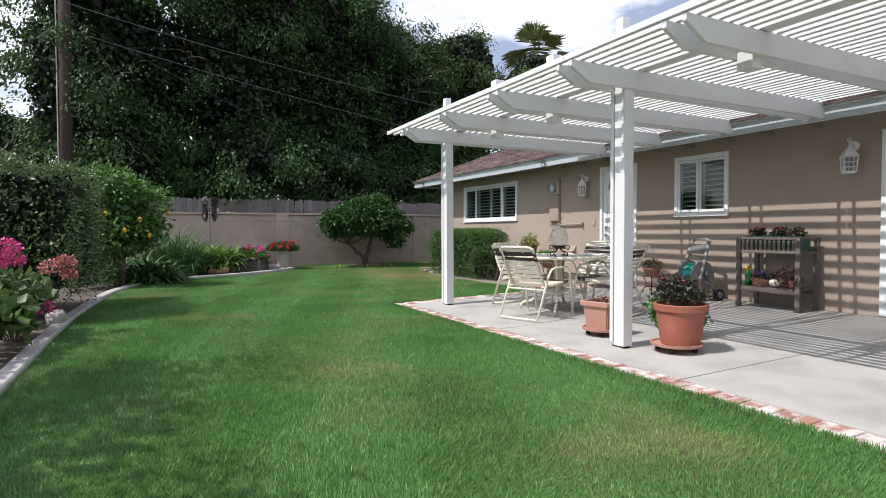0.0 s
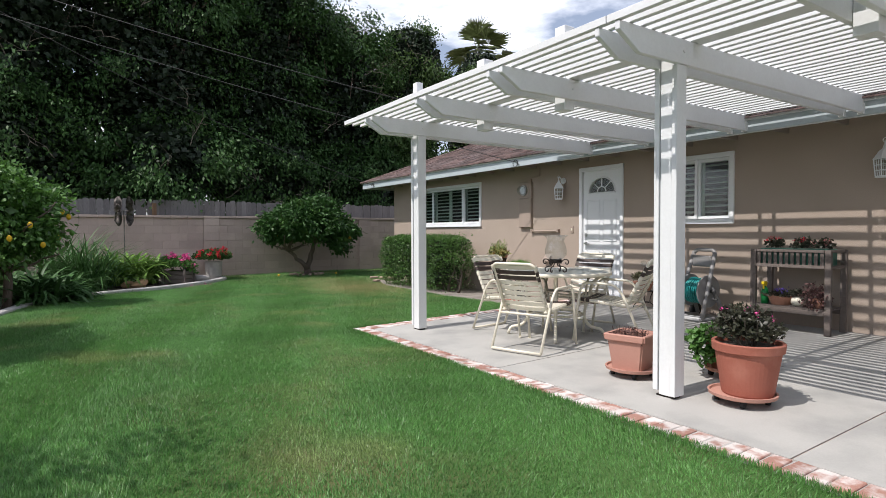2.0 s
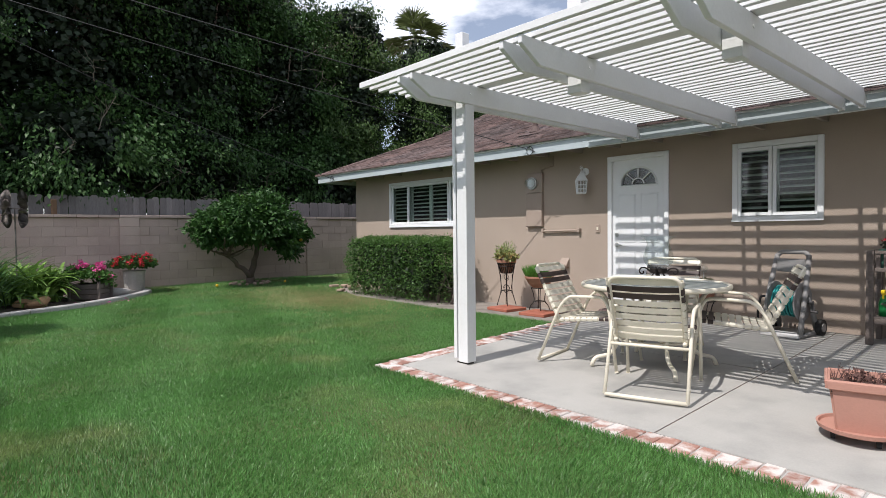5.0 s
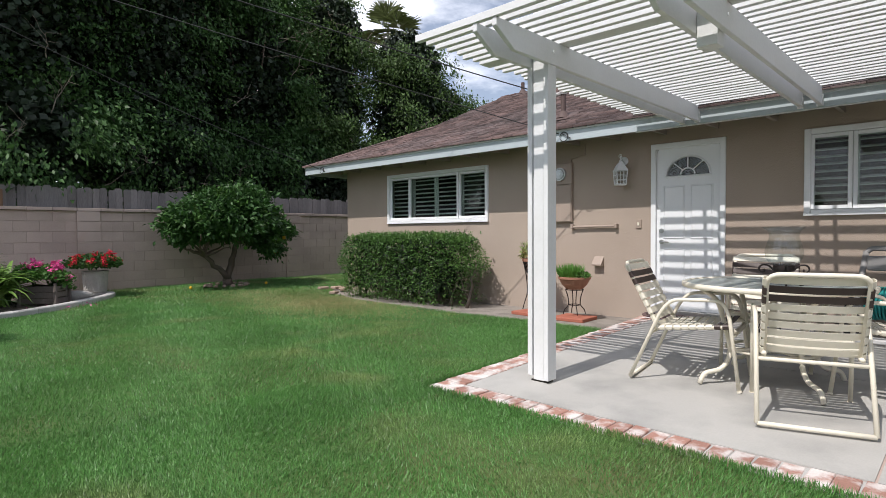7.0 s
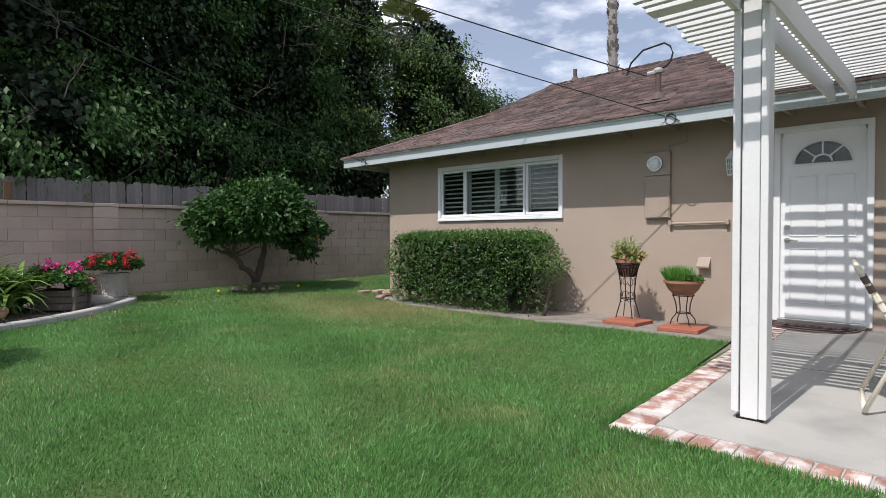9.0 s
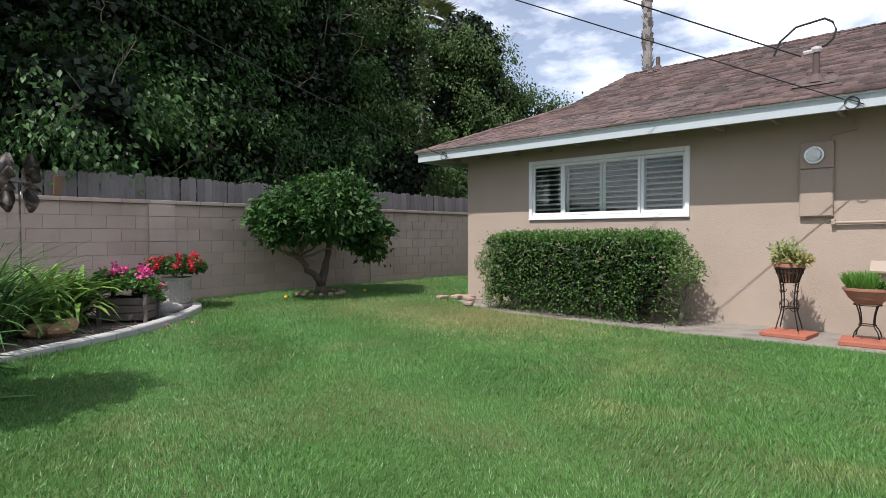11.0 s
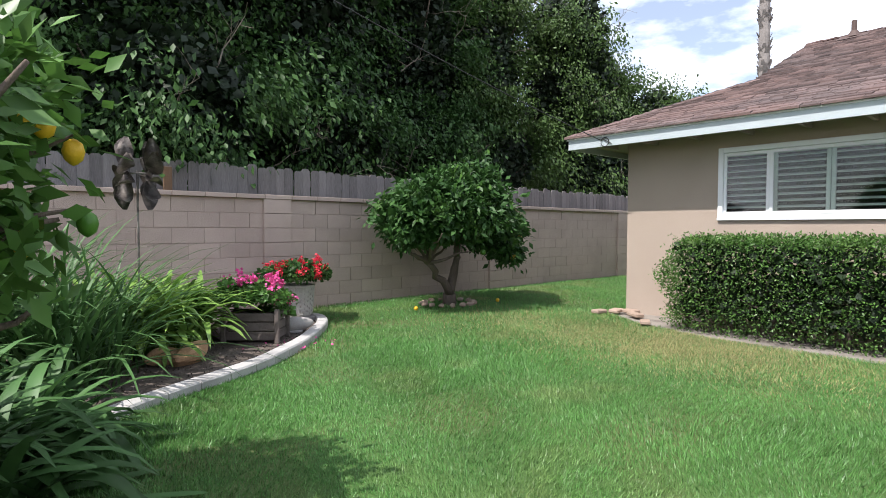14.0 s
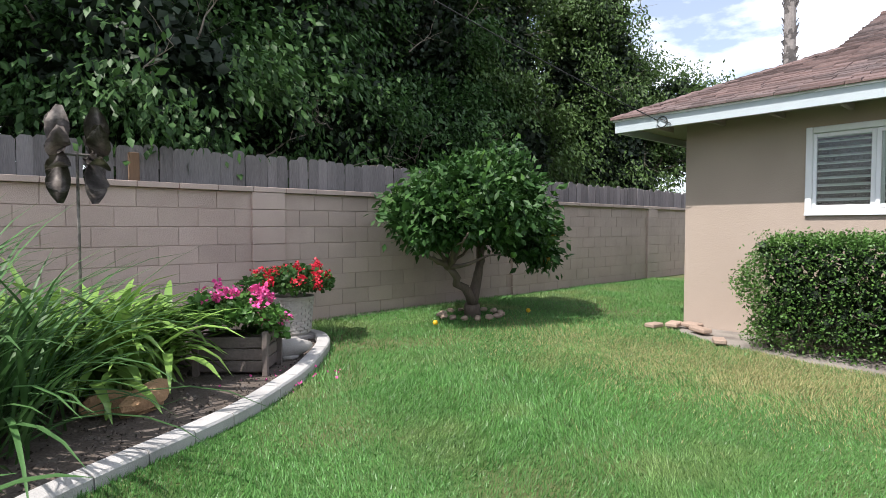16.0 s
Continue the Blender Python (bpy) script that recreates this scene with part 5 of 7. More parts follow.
    cable((-1.5, 18.2, 9.6), (-14, 22.0, 7.5), 0.4, 0.006)
    cable((-1.5, 18.2, 8.0), (-14, 20.0, 5.4), 0.4, 0.006)
    for y in (8.85, 14.30):
        bm = BM()
        tube(bm, arc((7.205, y - 0.06, 2.33), 0.06, 0, 330, 16, 1, 2), 0.006, 6)
        tube(bm, [(7.205, y - 0.02, 2.38), (7.205, y - 0.16, 2.30)], 0.006, 6)
        tagged(part("cable_coil", bm, CABLE), "small loop of black cable on the fascia", "cable", "cable loops")


build_window("window_1", "wide white three-part sliding window with closed shutters", WIN1, (11.19, 12.39), (10.62, 11.20, 11.79, 12.38, 12.97))
build_window("window_2", "white two-part sliding window with closed shutters", WIN2, (5.79,), (5.34, 5.79, 6.20))
build_door()
build_lantern(8.25)
build_lantern(3.66)
build_wall_fittings()

# ---- patio furniture and pots ----


def flower_leaves(name, c, r, n, leaf, material, seed, parent, aspect=0.9, low=-0.2, droop=0.2):
    rng = np.random.default_rng(seed)
    p, d = shell_points(n, c, r, rng, depth=0.75, low=low, lump=0.35)
    v, f = leaves(p, leaf, rng, aspect, droop, out=d * 0.8)
    return mesh_object(name, v, f, material, parent)


def flower_heads(c, r, n, size, material, seed, parent, name="flower_head", petals=26, low=0.0):
    rng = np.random.default_rng(seed)
    p, d = shell_points(n, c, r, rng, depth=0.12, low=low, lump=0.3)
    for q, w in zip(p, d):
        pts = q + rng.normal(size=(petals, 3)) * size * 0.42
        v, f = leaves(pts, size * 0.62, rng, 0.95, -0.2, out=np.tile(w, (petals, 1)) * 0.8)
        mesh_object(name, v, f, material, parent)


def strap_chair():
    """Tube-frame patio chair with vinyl straps; it faces +x."""
    t = thing("patio_chair", "cream tubular patio chair with cream and brown vinyl straps", "chair", group="chairs round the table")
    R = 0.0135
    for s in (-1, 1):
        y = 0.275 * s
        bm = BM()
        tube(bm, round_path([(-0.35, y, R + 0.003), (-0.13, y, 0.52), (-0.05, y, 0.605), (0.27, y, 0.615), (0.315, y, 0.52), (0.38, y, 0.0)], 0.09, 5), R, 10)
        part("side_frame", bm, CREAM, t, smooth=True)
        bm = BM()
        tube(bm, [(0.378, y, 0.012), (0.383, y, -0.0)], R * 1.25, 10)
        part("foot_cap", bm, STRAP, t)
    bm = BM()
    tube(bm, [(-0.349, -0.275, R + 0.004), (-0.349, 0.275, R + 0.004)], R, 10)
    part("ground_bar", bm, CREAM, t, smooth=True)
    for x, z, y in ((-0.20, 0.355, 0.275), (0.335, 0.37, 0.262)):
        bm = BM()
        tube(bm, [(x, -y, z), (x, y, z)], R * 0.9, 10)
        part("cross_bar", bm, CREAM, t, smooth=True)
    bm = BM()
    tube(bm, round_path([(-0.15, -0.235, 0.375), (-0.40, -0.235, 0.86), (-0.40, 0.235, 0.86), (-0.15, 0.235, 0.375)], 0.07, 5), R, 10)
    part("back_frame", bm, CREAM, t, smooth=True)
    bm = BM()
    tube(bm, round_path([(-0.20, -0.235, 0.385), (0.32, -0.235, 0.43), (0.345, -0.235, 0.40), (0.345, 0.235, 0.40), (0.32, 0.235, 0.43), (-0.20, 0.235, 0.385)], 0.03, 3), R, 10)
    part("seat_frame", bm, CREAM, t, smooth=True)

    def strap(p, q, wid, nrm, material):
        """A flat band across the frame, wrapped round both tubes."""
        bm = BM()
        p, q, nrm = Vector(p), Vector(q), Vector(nrm).normalized()
        d = (q - p).normalized()
        w = nrm.cross(d).normalized() * wid / 2
        prof = [(0.0, -0.02), (-0.018, -0.012), (-0.022, 0.004), (-0.012, 0.018), (0.01, 0.017)]
        n = 6
        line = [p + d * u + nrm * h for u, h in prof] + [p.lerp(q, i / n) + nrm * (0.016 - 0.010 * math.sin(math.pi * i / n)) for i in range(1, n)] + [q - d * u + nrm * h for u, h in prof[::-1]]
        for a, b in zip(line, line[1:]):
            v = [bm.verts.new(x) for x in (a - w, b - w, b + w, a + w)]
            bm.faces.new(v)
        bmesh.ops.remove_doubles(bm, verts=bm.verts, dist=0.0005)
        bmesh.ops.solidify(bm, geom=bm.faces[:], thickness=0.003)
        part("strap", bm, material, t, smooth=False)

    n = 9
    for i in range(n):
        u = 0.06 + i * 0.86 / (n - 1)
        x, z = -0.15 - 0.25 * u, 0.375 + 0.485 * u
        strap((x, -0.235, z), (x, 0.235, z), 0.044, (0.89, 0, 0.455), STRAP_D if i in (6, 7) else STRAP)
    n = 9
    for i in range(n):
        u = i / (n - 1)
        x, z = -0.13 + 0.42 * u, 0.391 + 0.045 * u * 0.9
        strap((x, -0.235, z), (x, 0.235, z), 0.040, (-0.08, 0, 1), STRAP_D if i >= 7 else STRAP)
    return t


def place(at, turn):
    return pose(at[0], at[1], patio_z(at[0]) + 0.001, 0, 0, turn)


def patio_table(at):
    t = thing("patio_table", "round glass-topped patio table with cream legs", "table", (*at, patio_z(at[0])))
    bm = BM()
    lathe(bm, [(0.0, 0.700), (0.575, 0.700), (0.575, 0.707), (0.0, 0.707)], 48)
    g = part("glass_top", bm, TABLEGLASS, t)
    bm = BM()
    lathe(bm, [(0.570, 0.685), (0.600, 0.680), (0.606, 0.695), (0.604, 0.712), (0.590, 0.718), (0.574, 0.712), (0.570, 0.685)], 48)
    part("rim", bm, CREAM, t, smooth=True)
    for k in range(4):
        a = radians(45 + 90 * k)
        c, s = math.cos(a), math.sin(a)
        bm = BM()
        tube(bm, round_path([(0.54 * c, 0.54 * s, 0.69), (0.40 * c, 0.40 * s, 0.60), (0.30 * c, 0.30 * s, 0.22), (0.36 * c, 0.36 * s, 0.10), (0.50 * c, 0.50 * s, 0.075), (0.53 * c, 0.53 * s, 0.0)], 0.09, 5), 0.017, 10)
        part("leg", bm, CREAM, t, smooth=True)
    bm = BM()
    tube(bm, arc((0, 0, 0.24), 0.30, 0, 360, 32), 0.011, 8)
    part("brace_ring", bm, CREAM, t, smooth=True)
    bm = BM()
    tube(bm, [(0, 0, 0.22), (0, 0, 0.70)], 0.024, 12)
    for k in range(4):
        a = radians(45 + 90 * k)
        tube(bm, [(0, 0, 0.24), (0.31 * math.cos(a), 0.31 * math.sin(a), 0.24)], 0.010, 8)
    part("umbrella_sleeve", bm, CREAM, t)


def hurricane_vase(at):
    t = thing("hurricane_lamp", "ribbed clear glass hurricane vase on a black scroll stand", "candle holder", at)
    t.scale = (1.15, 1.15, 1.15)
    bm = BM()
    prof = [(0.045, 0.12), (0.075, 0.135), (0.098, 0.17), (0.102, 0.21), (0.088, 0.26), (0.076, 0.295), (0.085, 0.33), (0.118, 0.355)]
    seg = 48
    lathe(bm, prof, seg)
    for f in [f for f in bm.faces if len(f.verts) > 4 and f.calc_center_median().z > 0.3]:
        bm.faces.remove(f)
    for v in bm.verts:
        a = math.atan2(v.co.y, v.co.x)
        k = 1 + 0.025 * math.cos(16 * a)
        v.co.x *= k
        v.co.y *= k
    bmesh.ops.solidify(bm, geom=bm.faces[:], thickness=0.004)
    part("glass", bm, CLEAR, t, smooth=True).visible_shadow = False
    bm = BM()
    lathe(bm, [(0.0, 0.085), (0.055, 0.088), (0.06, 0.10), (0.058, 0.122), (0.045, 0.124), (0.0, 0.10)], 20)
    part("cup", bm, IRON, t)
    for k in range(4):
        a = radians(20 + 90 * k)
        bm = BM()
        pts = [(0.05, 0.092), (0.085, 0.125), (0.12, 0.125), (0.135, 0.10), (0.12, 0.078), (0.10, 0.085), (0.105, 0.10)]
        tube(bm, round_path([(p * math.cos(a), p * math.sin(a), q) for p, q in pts], 0.015, 3), 0.0055, 6)
        pts = [(0.03, 0.09), (0.045, 0.06), (0.085, 0.055), (0.115, 0.035), (0.105, 0.006), (0.08, 0.006), (0.075, 0.025)]
        tube(bm, round_path([(p * math.cos(a), p * math.sin(a), q) for p, q in pts], 0.015, 3), 0.0055, 6)
        part("scroll", bm, IRON, t, smooth=True)


def dolly(t, r, material, z=0.0, off=(0, 0)):
    bm = BM()
    lathe(bm, [(0.0, z + 0.055), (r * 0.9, z + 0.052), (r, z + 0.062), (r + 0.006, z + 0.085), (r - 0.008, z + 0.085), (r - 0.015, z + 0.068), (0.0, z + 0.066)], 36, (*off, 0))
    d = part("saucer", bm, material, t, "round plant saucer", smooth=False)
    for k in range(4):
        a = radians(30 + 90 * k)
        x, y = off[0] + r * 0.72 * math.cos(a), off[1] + r * 0.72 * math.sin(a)
        bm = BM()
        tube(bm, [(x, y - 0.012, z + 0.026), (x, y + 0.012, z + 0.026)], 0.026, 12)
        box(bm, x - 0.012, x + 0.012, y - 0.015, y + 0.015, z + 0.03, z + 0.056)
        part("caster", bm, BLACK, t, "black caster wheel")


def big_pot():
    x, y = 4.59, 3.37
    t = thing("flower_pot", "large terracotta pot of dark rose foliage on a wheeled saucer", "flower pot", (x, y, patio_z(x)))
    t.scale = (0.94, 0.94, 0.94)
    dolly(t, 0.225, TERRA_PALE, off=(-0.03, 0.02))
    bm = BM()
    lathe(bm, [(0.0, 0.068), (0.165, 0.068), (0.172, 0.08), (0.218, 0.375), (0.236, 0.385), (0.242, 0.44), (0.236, 0.448), (0.216, 0.446), (0.21, 0.41), (0.0, 0.405)], 44)
    part("pot", bm, TERRA, t, smooth=False)
    bm = BM()
    lathe(bm, [(0.0, 0.415), (0.212, 0.412)], 24)
    part("soil", bm, SOIL, t)
    flower_leaves("foliage", (0.0, 0.0, 0.50), (0.22, 0.22, 0.13), 950, 0.038, DARKLEAF, 61, t, 0.75)
    flower_leaves("foliage", (-0.02, 0.03, 0.60), (0.15, 0.16, 0.12), 420, 0.038, DARKLEAF, 62, t, 0.75)
    flower_heads((0, 0, 0.56), (0.2, 0.2, 0.13), 7, 0.026, PINKFL, 63, t, petals=12, low=0.2)
    bm = BM()
    rr = random.Random(3)
    for k in range(16):
        a = rr.uniform(0, 6.28)
        limb(bm, (0.05 * math.cos(a), 0.05 * math.sin(a), 0.41), (0.17 * math.cos(a), 0.17 * math.sin(a), rr.uniform(0.52, 0.7)), 0.005, 0.002, rr, n=4)
    part("stem", bm, TWIG, t)


def square_planter():
    x, y = 4.56, 4.29
    t = thing("planter", "square pale terracotta planter with dried stalks on a wheeled saucer", "planter", (x, y, patio_z(x)), 14)
    t.scale = (0.92, 0.92, 0.92)
    dolly(t, 0.225, TERRA_PALE)
    bm = BM()

    def sq(w, z):
        return [bm.verts.new((sx * w, sy * w, z)) for sx, sy in ((-1, -1), (1, -1), (1, 1), (-1, 1))]

    rings = [sq(*p) for p in ((0.128, 0.068), (0.160, 0.315), (0.182, 0.325), (0.186, 0.372), (0.180, 0.380), (0.158, 0.378), (0.150, 0.315), (0.148, 0.31))]
    for a, b in zip(rings, rings[1:]):
        for k in range(4):
            bm.faces.new((a[k], a[(k + 1) % 4], b[(k + 1) % 4], b[k]))
    bm.faces.new(rings[0][::-1])
    bmesh.ops.bevel(bm, geom=[e for e in bm.edges if abs(e.verts[0].co.z - e.verts[1].co.z) > 0.005], offset=0.012, segments=3, affect="EDGES")
    part("pot", bm, TERRA_PALE, t)
    bm = BM()
    box(bm, -0.152, 0.152, -0.152, 0.152, 0.30, 0.325)
    part("soil", bm, SOIL, t)
    bm = BM()
    rr = random.Random(5)
    for k in range(60):
        px, py = rr.uniform(-0.13, 0.13), rr.uniform(-0.13, 0.13)
        limb(bm, (px, py, 0.32), (px + rr.uniform(-0.04, 0.04), py + rr.uniform(-0.04, 0.04), rr.uniform(0.36, 0.44)), 0.003, 0.001, rr, n=3)
    part("dry_stalk", bm, mat("dry_stalk", (0.13, 0.07, 0.06), 0.9, island=0.3, bump=0), t)
    flower_leaves("dry_foliage", (0, 0, 0.36), (0.12, 0.12, 0.05), 160, 0.025, MATS["dry_stalk"], 64, t)


def small_pot():
    x, y = 5.10, 3.80
    t = thing("flower_pot", "medium terracotta pot with trailing green ivy geranium", "flower pot", (x, y, patio_z(x)))
    dolly(t, 0.165, TERRA_CLAY)
    bm = BM()
    lathe(bm, [(0.0, 0.068), (0.115, 0.068), (0.150, 0.235), (0.162, 0.24), (0.165, 0.29), (0.15, 0.292), (0.145, 0.265), (0.0, 0.262)], 36)
    part("pot", bm, TERRA, t)
    flower_leaves("foliage", (-0.05, 0.02, 0.33), (0.20, 0.2, 0.09), 520, 0.05, GERAN, 65, t, 0.95)
    flower_leaves("trailing_foliage", (-0.17, 0.10, 0.26), (0.10, 0.12, 0.14), 260, 0.05, GERAN, 66, t, 0.95, low=-1)
    flower_leaves("trailing_foliage", (0.12, -0.14, 0.24), (0.07, 0.07, 0.12), 140, 0.05, GERAN, 67, t, 0.95, low=-1)
    bm = BM()
    rr = random.Random(8)
    for k in range(12):
        a = rr.uniform(0, 6.28)
        limb(bm, (0.03, 0.0, 0.27), (0.17 * math.cos(a), 0.17 * math.sin(a), rr.uniform(0.2, 0.36)), 0.006, 0.003, rr, n=5)
    part("stem", bm, TWIG, t)


def potting_bench():
    t = thing("potting_bench", "weathered grey slatted potting bench against the house wall", "bench", (7.54, 4.40, patio_z(7.5)))
    hx, hy = 0.185, 0.385
    for sx in (-1, 1):
        for sy in (-1, 1):
            bm = BM()
            box(bm, sx * hx - 0.022, sx * hx + 0.022, sy * hy - 0.03, sy * hy + 0.03, 0.0, 0.90, 0.004)
            part("leg", bm, GREYWOOD, t)
    for z, d in ((0.90, 0.03), (0.735, 0.035)):
        for sx in (-1, 1):
            bm = BM()
            box(bm, sx * (hx + 0.0) - 0.018, sx * hx + 0.018, -hy - 0.01 + 0.045, hy + 0.01 - 0.045, z - d, z, 0.003)
            part("rail", bm, GREYWOOD, t)
        for sy in (-1, 1):
            bm = BM()
            box(bm, -hx + 0.024, hx - 0.024, sy * hy - 0.016, sy * hy + 0.016, z - d, z, 0.003)
            part("rail", bm, GREYWOOD, t)
    for i in range(12):
        y = -hy + 0.06 + i * (2 * hy - 0.12) / 11
        bm = BM()
        box(bm, -hx - 0.008, -hx + 0.006, y - 0.017, y + 0.017, 0.736, 0.869, 0.002)
        part("slat", bm, GREYWOOD, t)
    for i in range(5):
        x = -hx + 0.03 + i * 0.083
        bm = BM()
        box(bm, x - 0.036, x + 0.036, -hy + 0.01, hy - 0.01, 0.255, 0.275, 0.003)
        part("shelf_board", bm, GREYWOOD, t)
    for sx in (-1, 1):
        bm = BM()
        box(bm, sx * hx - 0.014, sx * hx + 0.014, -hy + 0.032, hy - 0.032, 0.20, 0.2545, 0.003)
        part("rail", bm, GREYWOOD, t)
    z0 = patio_z(7.5)
    # green tray with flowers in the top
    tr = thing("planter_tray", "long green plastic planter tray with red flowering plants", "planter", (7.54, 4.40, z0 + 0.735))
    bm = BM()
    box(bm, -0.15, 0.15, -0.335, 0.335, -0.01, 0.175, 0.01)
    part("tray", bm, mat("green_plastic", (0.05, 0.16, 0.12), 0.45, bump=0.03), tr)
    for y, r, fl, sd in ((0.23, 0.09, REDFL, 71), (-0.06, 0.10, REDFL, 72), (-0.27, 0.10, FADEFL, 73)):
        flower_leaves("foliage", (-0.02, y, 0.21), (0.1, r, 0.065), 260, 0.035, DARKLEAF, sd, tr, 0.8)
        flower_heads((-0.03, y, 0.22), (0.09, r, 0.065), 6, 0.03, fl, sd + 20, tr, petals=10, low=0.0)
    zs = z0 + 0.276
    b = thing("spray_bottle", "green spray bottle with a yellow trigger head", "bottle", (7.42, 4.69, zs))
    bm = BM()
    lathe(bm, [(0.0, 0.0), (0.04, 0.0), (0.042, 0.12), (0.03, 0.165), (0.015, 0.19), (0.015, 0.205), (0.0, 0.206)], 18)
    part("bottle", bm, mat("green_bottle", (0.01, 0.20, 0.05), 0.3, bump=0), b, smooth=True)
    bm = BM()
    box(bm, -0.055, 0.03, -0.016, 0.016, 0.215, 0.25, 0.005)
    box(bm, -0.04, -0.025, -0.008, 0.008, 0.165, 0.215, 0.003)
    tube(bm, [(0, 0, 0.20), (0, 0, 0.22)], 0.018, 10)
    part("trigger_head", bm, mat("yellow_plastic", (0.75, 0.55, 0.02), 0.4, bump=0), b)
    b = thing("flower_bowl", "low terracotta bowl with purple flowers on the bench shelf", "flower pot", (7.45, 4.53, zs))
    bm = BM()
    lathe(bm, [(0.0, 0.0), (0.09, 0.0), (0.125, 0.075), (0.13, 0.09), (0.115, 0.088), (0.0, 0.07)], 24)
    part("bowl", bm, TERRA_CLAY, b)
    flower_leaves("foliage", (0, 0, 0.11), (0.12, 0.15, 0.05), 240, 0.03, DARKLEAF, 76, b)
    flower_heads((0, -0.02, 0.12), (0.1, 0.12, 0.06), 9, 0.03, PURPFL, 77, b, petals=8, low=0.2)
    b = thing("white_pot", "small white teapot planter on the bench shelf", "flower pot", (7.44, 4.34, zs))
    bm = BM()
    lathe(bm, [(0.0, 0.0), (0.05, 0.0), (0.075, 0.04), (0.07, 0.08), (0.05, 0.1), (0.04, 0.1), (0.0, 0.09)], 20)
    part("pot", bm, STRAP, b, smooth=True)
    flower_leaves("foliage", (0, 0, 0.13), (0.07, 0.08, 0.05), 140, 0.025, DARKLEAF, 78, b)
    b = thing("trailing_plant", "dried reddish trailing plant hanging over the bench shelf", "plant", (7.45, 4.15, zs))
    bm = BM()
    lathe(bm, [(0.0, 0.0), (0.06, 0.0), (0.075, 0.1), (0.06, 0.1), (0.0, 0.09)], 18)
    part("pot", bm, TERRA_CLAY, b)
    flower_leaves("foliage", (-0.04, 0, 0.12), (0.12, 0.15, 0.16), 700, 0.026, mat("dried_leaf", (0.12, 0.06, 0.055), 0.8, island=0.35, bump=0, obj=False), 79, b, low=-1)


def hose_reel():
    t = thing("hose_reel", "grey plastic hose reel cart with a coiled teal hose", "hose reel", (7.40, 5.49, patio_z(7.40)), -8)
    bm = BM()
    tube(bm, [(0.0, -0.13, 0.36), (0.0, 0.13, 0.36)], 0.09, 20)
    part("drum", bm, REELPL, t)
    for s in (-1, 1):
        bm = BM()
        lathe(bm, [(0.05, -0.012), (0.2, -0.008), (0.205, 0.0), (0.2, 0.008), (0.05, 0.012)], 32)
        bmesh.ops.transform(bm, matrix=pose(0, s * 0.135, 0.36, 90, 0, 0), verts=bm.verts)
        part("flange", bm, REELPL, t)
        bm = BM()
        tube(bm, round_path([(-0.17, s * 0.185, 0.02), (-0.04, s * 0.18, 0.46), (0.09, s * 0.155, 0.84)], 0.1, 4), 0.026, 10)
        tube(bm, round_path([(-0.17, s * 0.185, 0.025), (0.20, s * 0.185, 0.03)], 0.05), 0.024, 10)
        tube(bm, round_path([(0.20, s * 0.185, 0.05), (0.10, s * 0.18, 0.30), (0.0, s * 0.18, 0.42)], 0.1), 0.026, 10)
        part("side_frame", bm, REELPL, t, smooth=True)
        bm = BM()
        tube(bm, [(0.2, s * 0.20, 0.085), (0.2, s * 0.25, 0.085)], 0.085, 22)
        w = part("wheel", bm, BLACK, t, "black plastic wheel")
        bm = BM()
        tube(bm, [(0.2, s * 0.251, 0.085), (0.2, s * 0.258, 0.085)], 0.045, 16)
        part("hub", bm, REELPL, w)
    bm = BM()
    tube(bm, round_path([(0.085, -0.155, 0.83), (0.10, -0.12, 0.87), (0.10, 0.12, 0.87), (0.085, 0.155, 0.83)], 0.03), 0.024, 10)
    box(bm, 0.03, 0.065, -0.14, 0.14, 0.66, 0.80, 0.012)
    part("handle", bm, REELPL, t, smooth=False)
    bm = BM()
    box(bm, -0.23, -0.10, -0.19, 0.19, 0.0, 0.05, 0.012)
    part("base_tray", bm, mat("pale_plastic", (0.55, 0.55, 0.54), 0.5, bump=0.03), t)
    bm = BM()
    rr = random.Random(9)
    pts = []
    for lay, (r, n) in enumerate(((0.115, 9), (0.135, 9), (0.152, 8))):
        for i in range(n * 20):
            a = 2 * math.pi * i / 20
            u = i / (n * 20)
            y = (-0.115 + 0.23 * u) * (1 if lay % 2 == 0 else -1)
            q = r + 0.006 * math.sin(i * 0.7 + lay)
            pts.append((q * math.cos(a), y, 0.36 + q * math.sin(a)))
    tube(bm, pts, 0.0105, 6)
    part("hose", bm, HOSE, t, "teal garden hose", smooth=True)
    bm = BM()
    tube(bm, round_path([(-0.02, 0.18, 0.38), (-0.05, 0.26, 0.40), (-0.05, 0.30, 0.20), (0.1, 0.34, 0.02), (0.3, 0.3, 0.02)], 0.1, 5), 0.012, 8)
    part("feed_hose", bm, BLACK, t, "black rubber feed hose", smooth=True)
    bm = BM()
    tube(bm, [(0.0, -0.15, 0.36), (0.0, -0.235, 0.36)], 0.02, 10)
    tube(bm, [(0.0, -0.23, 0.36), (-0.03, -0.23, 0.27), (-0.03, -0.29, 0.27)], 0.014, 8)
    part("crank", bm, DARKPL, t)


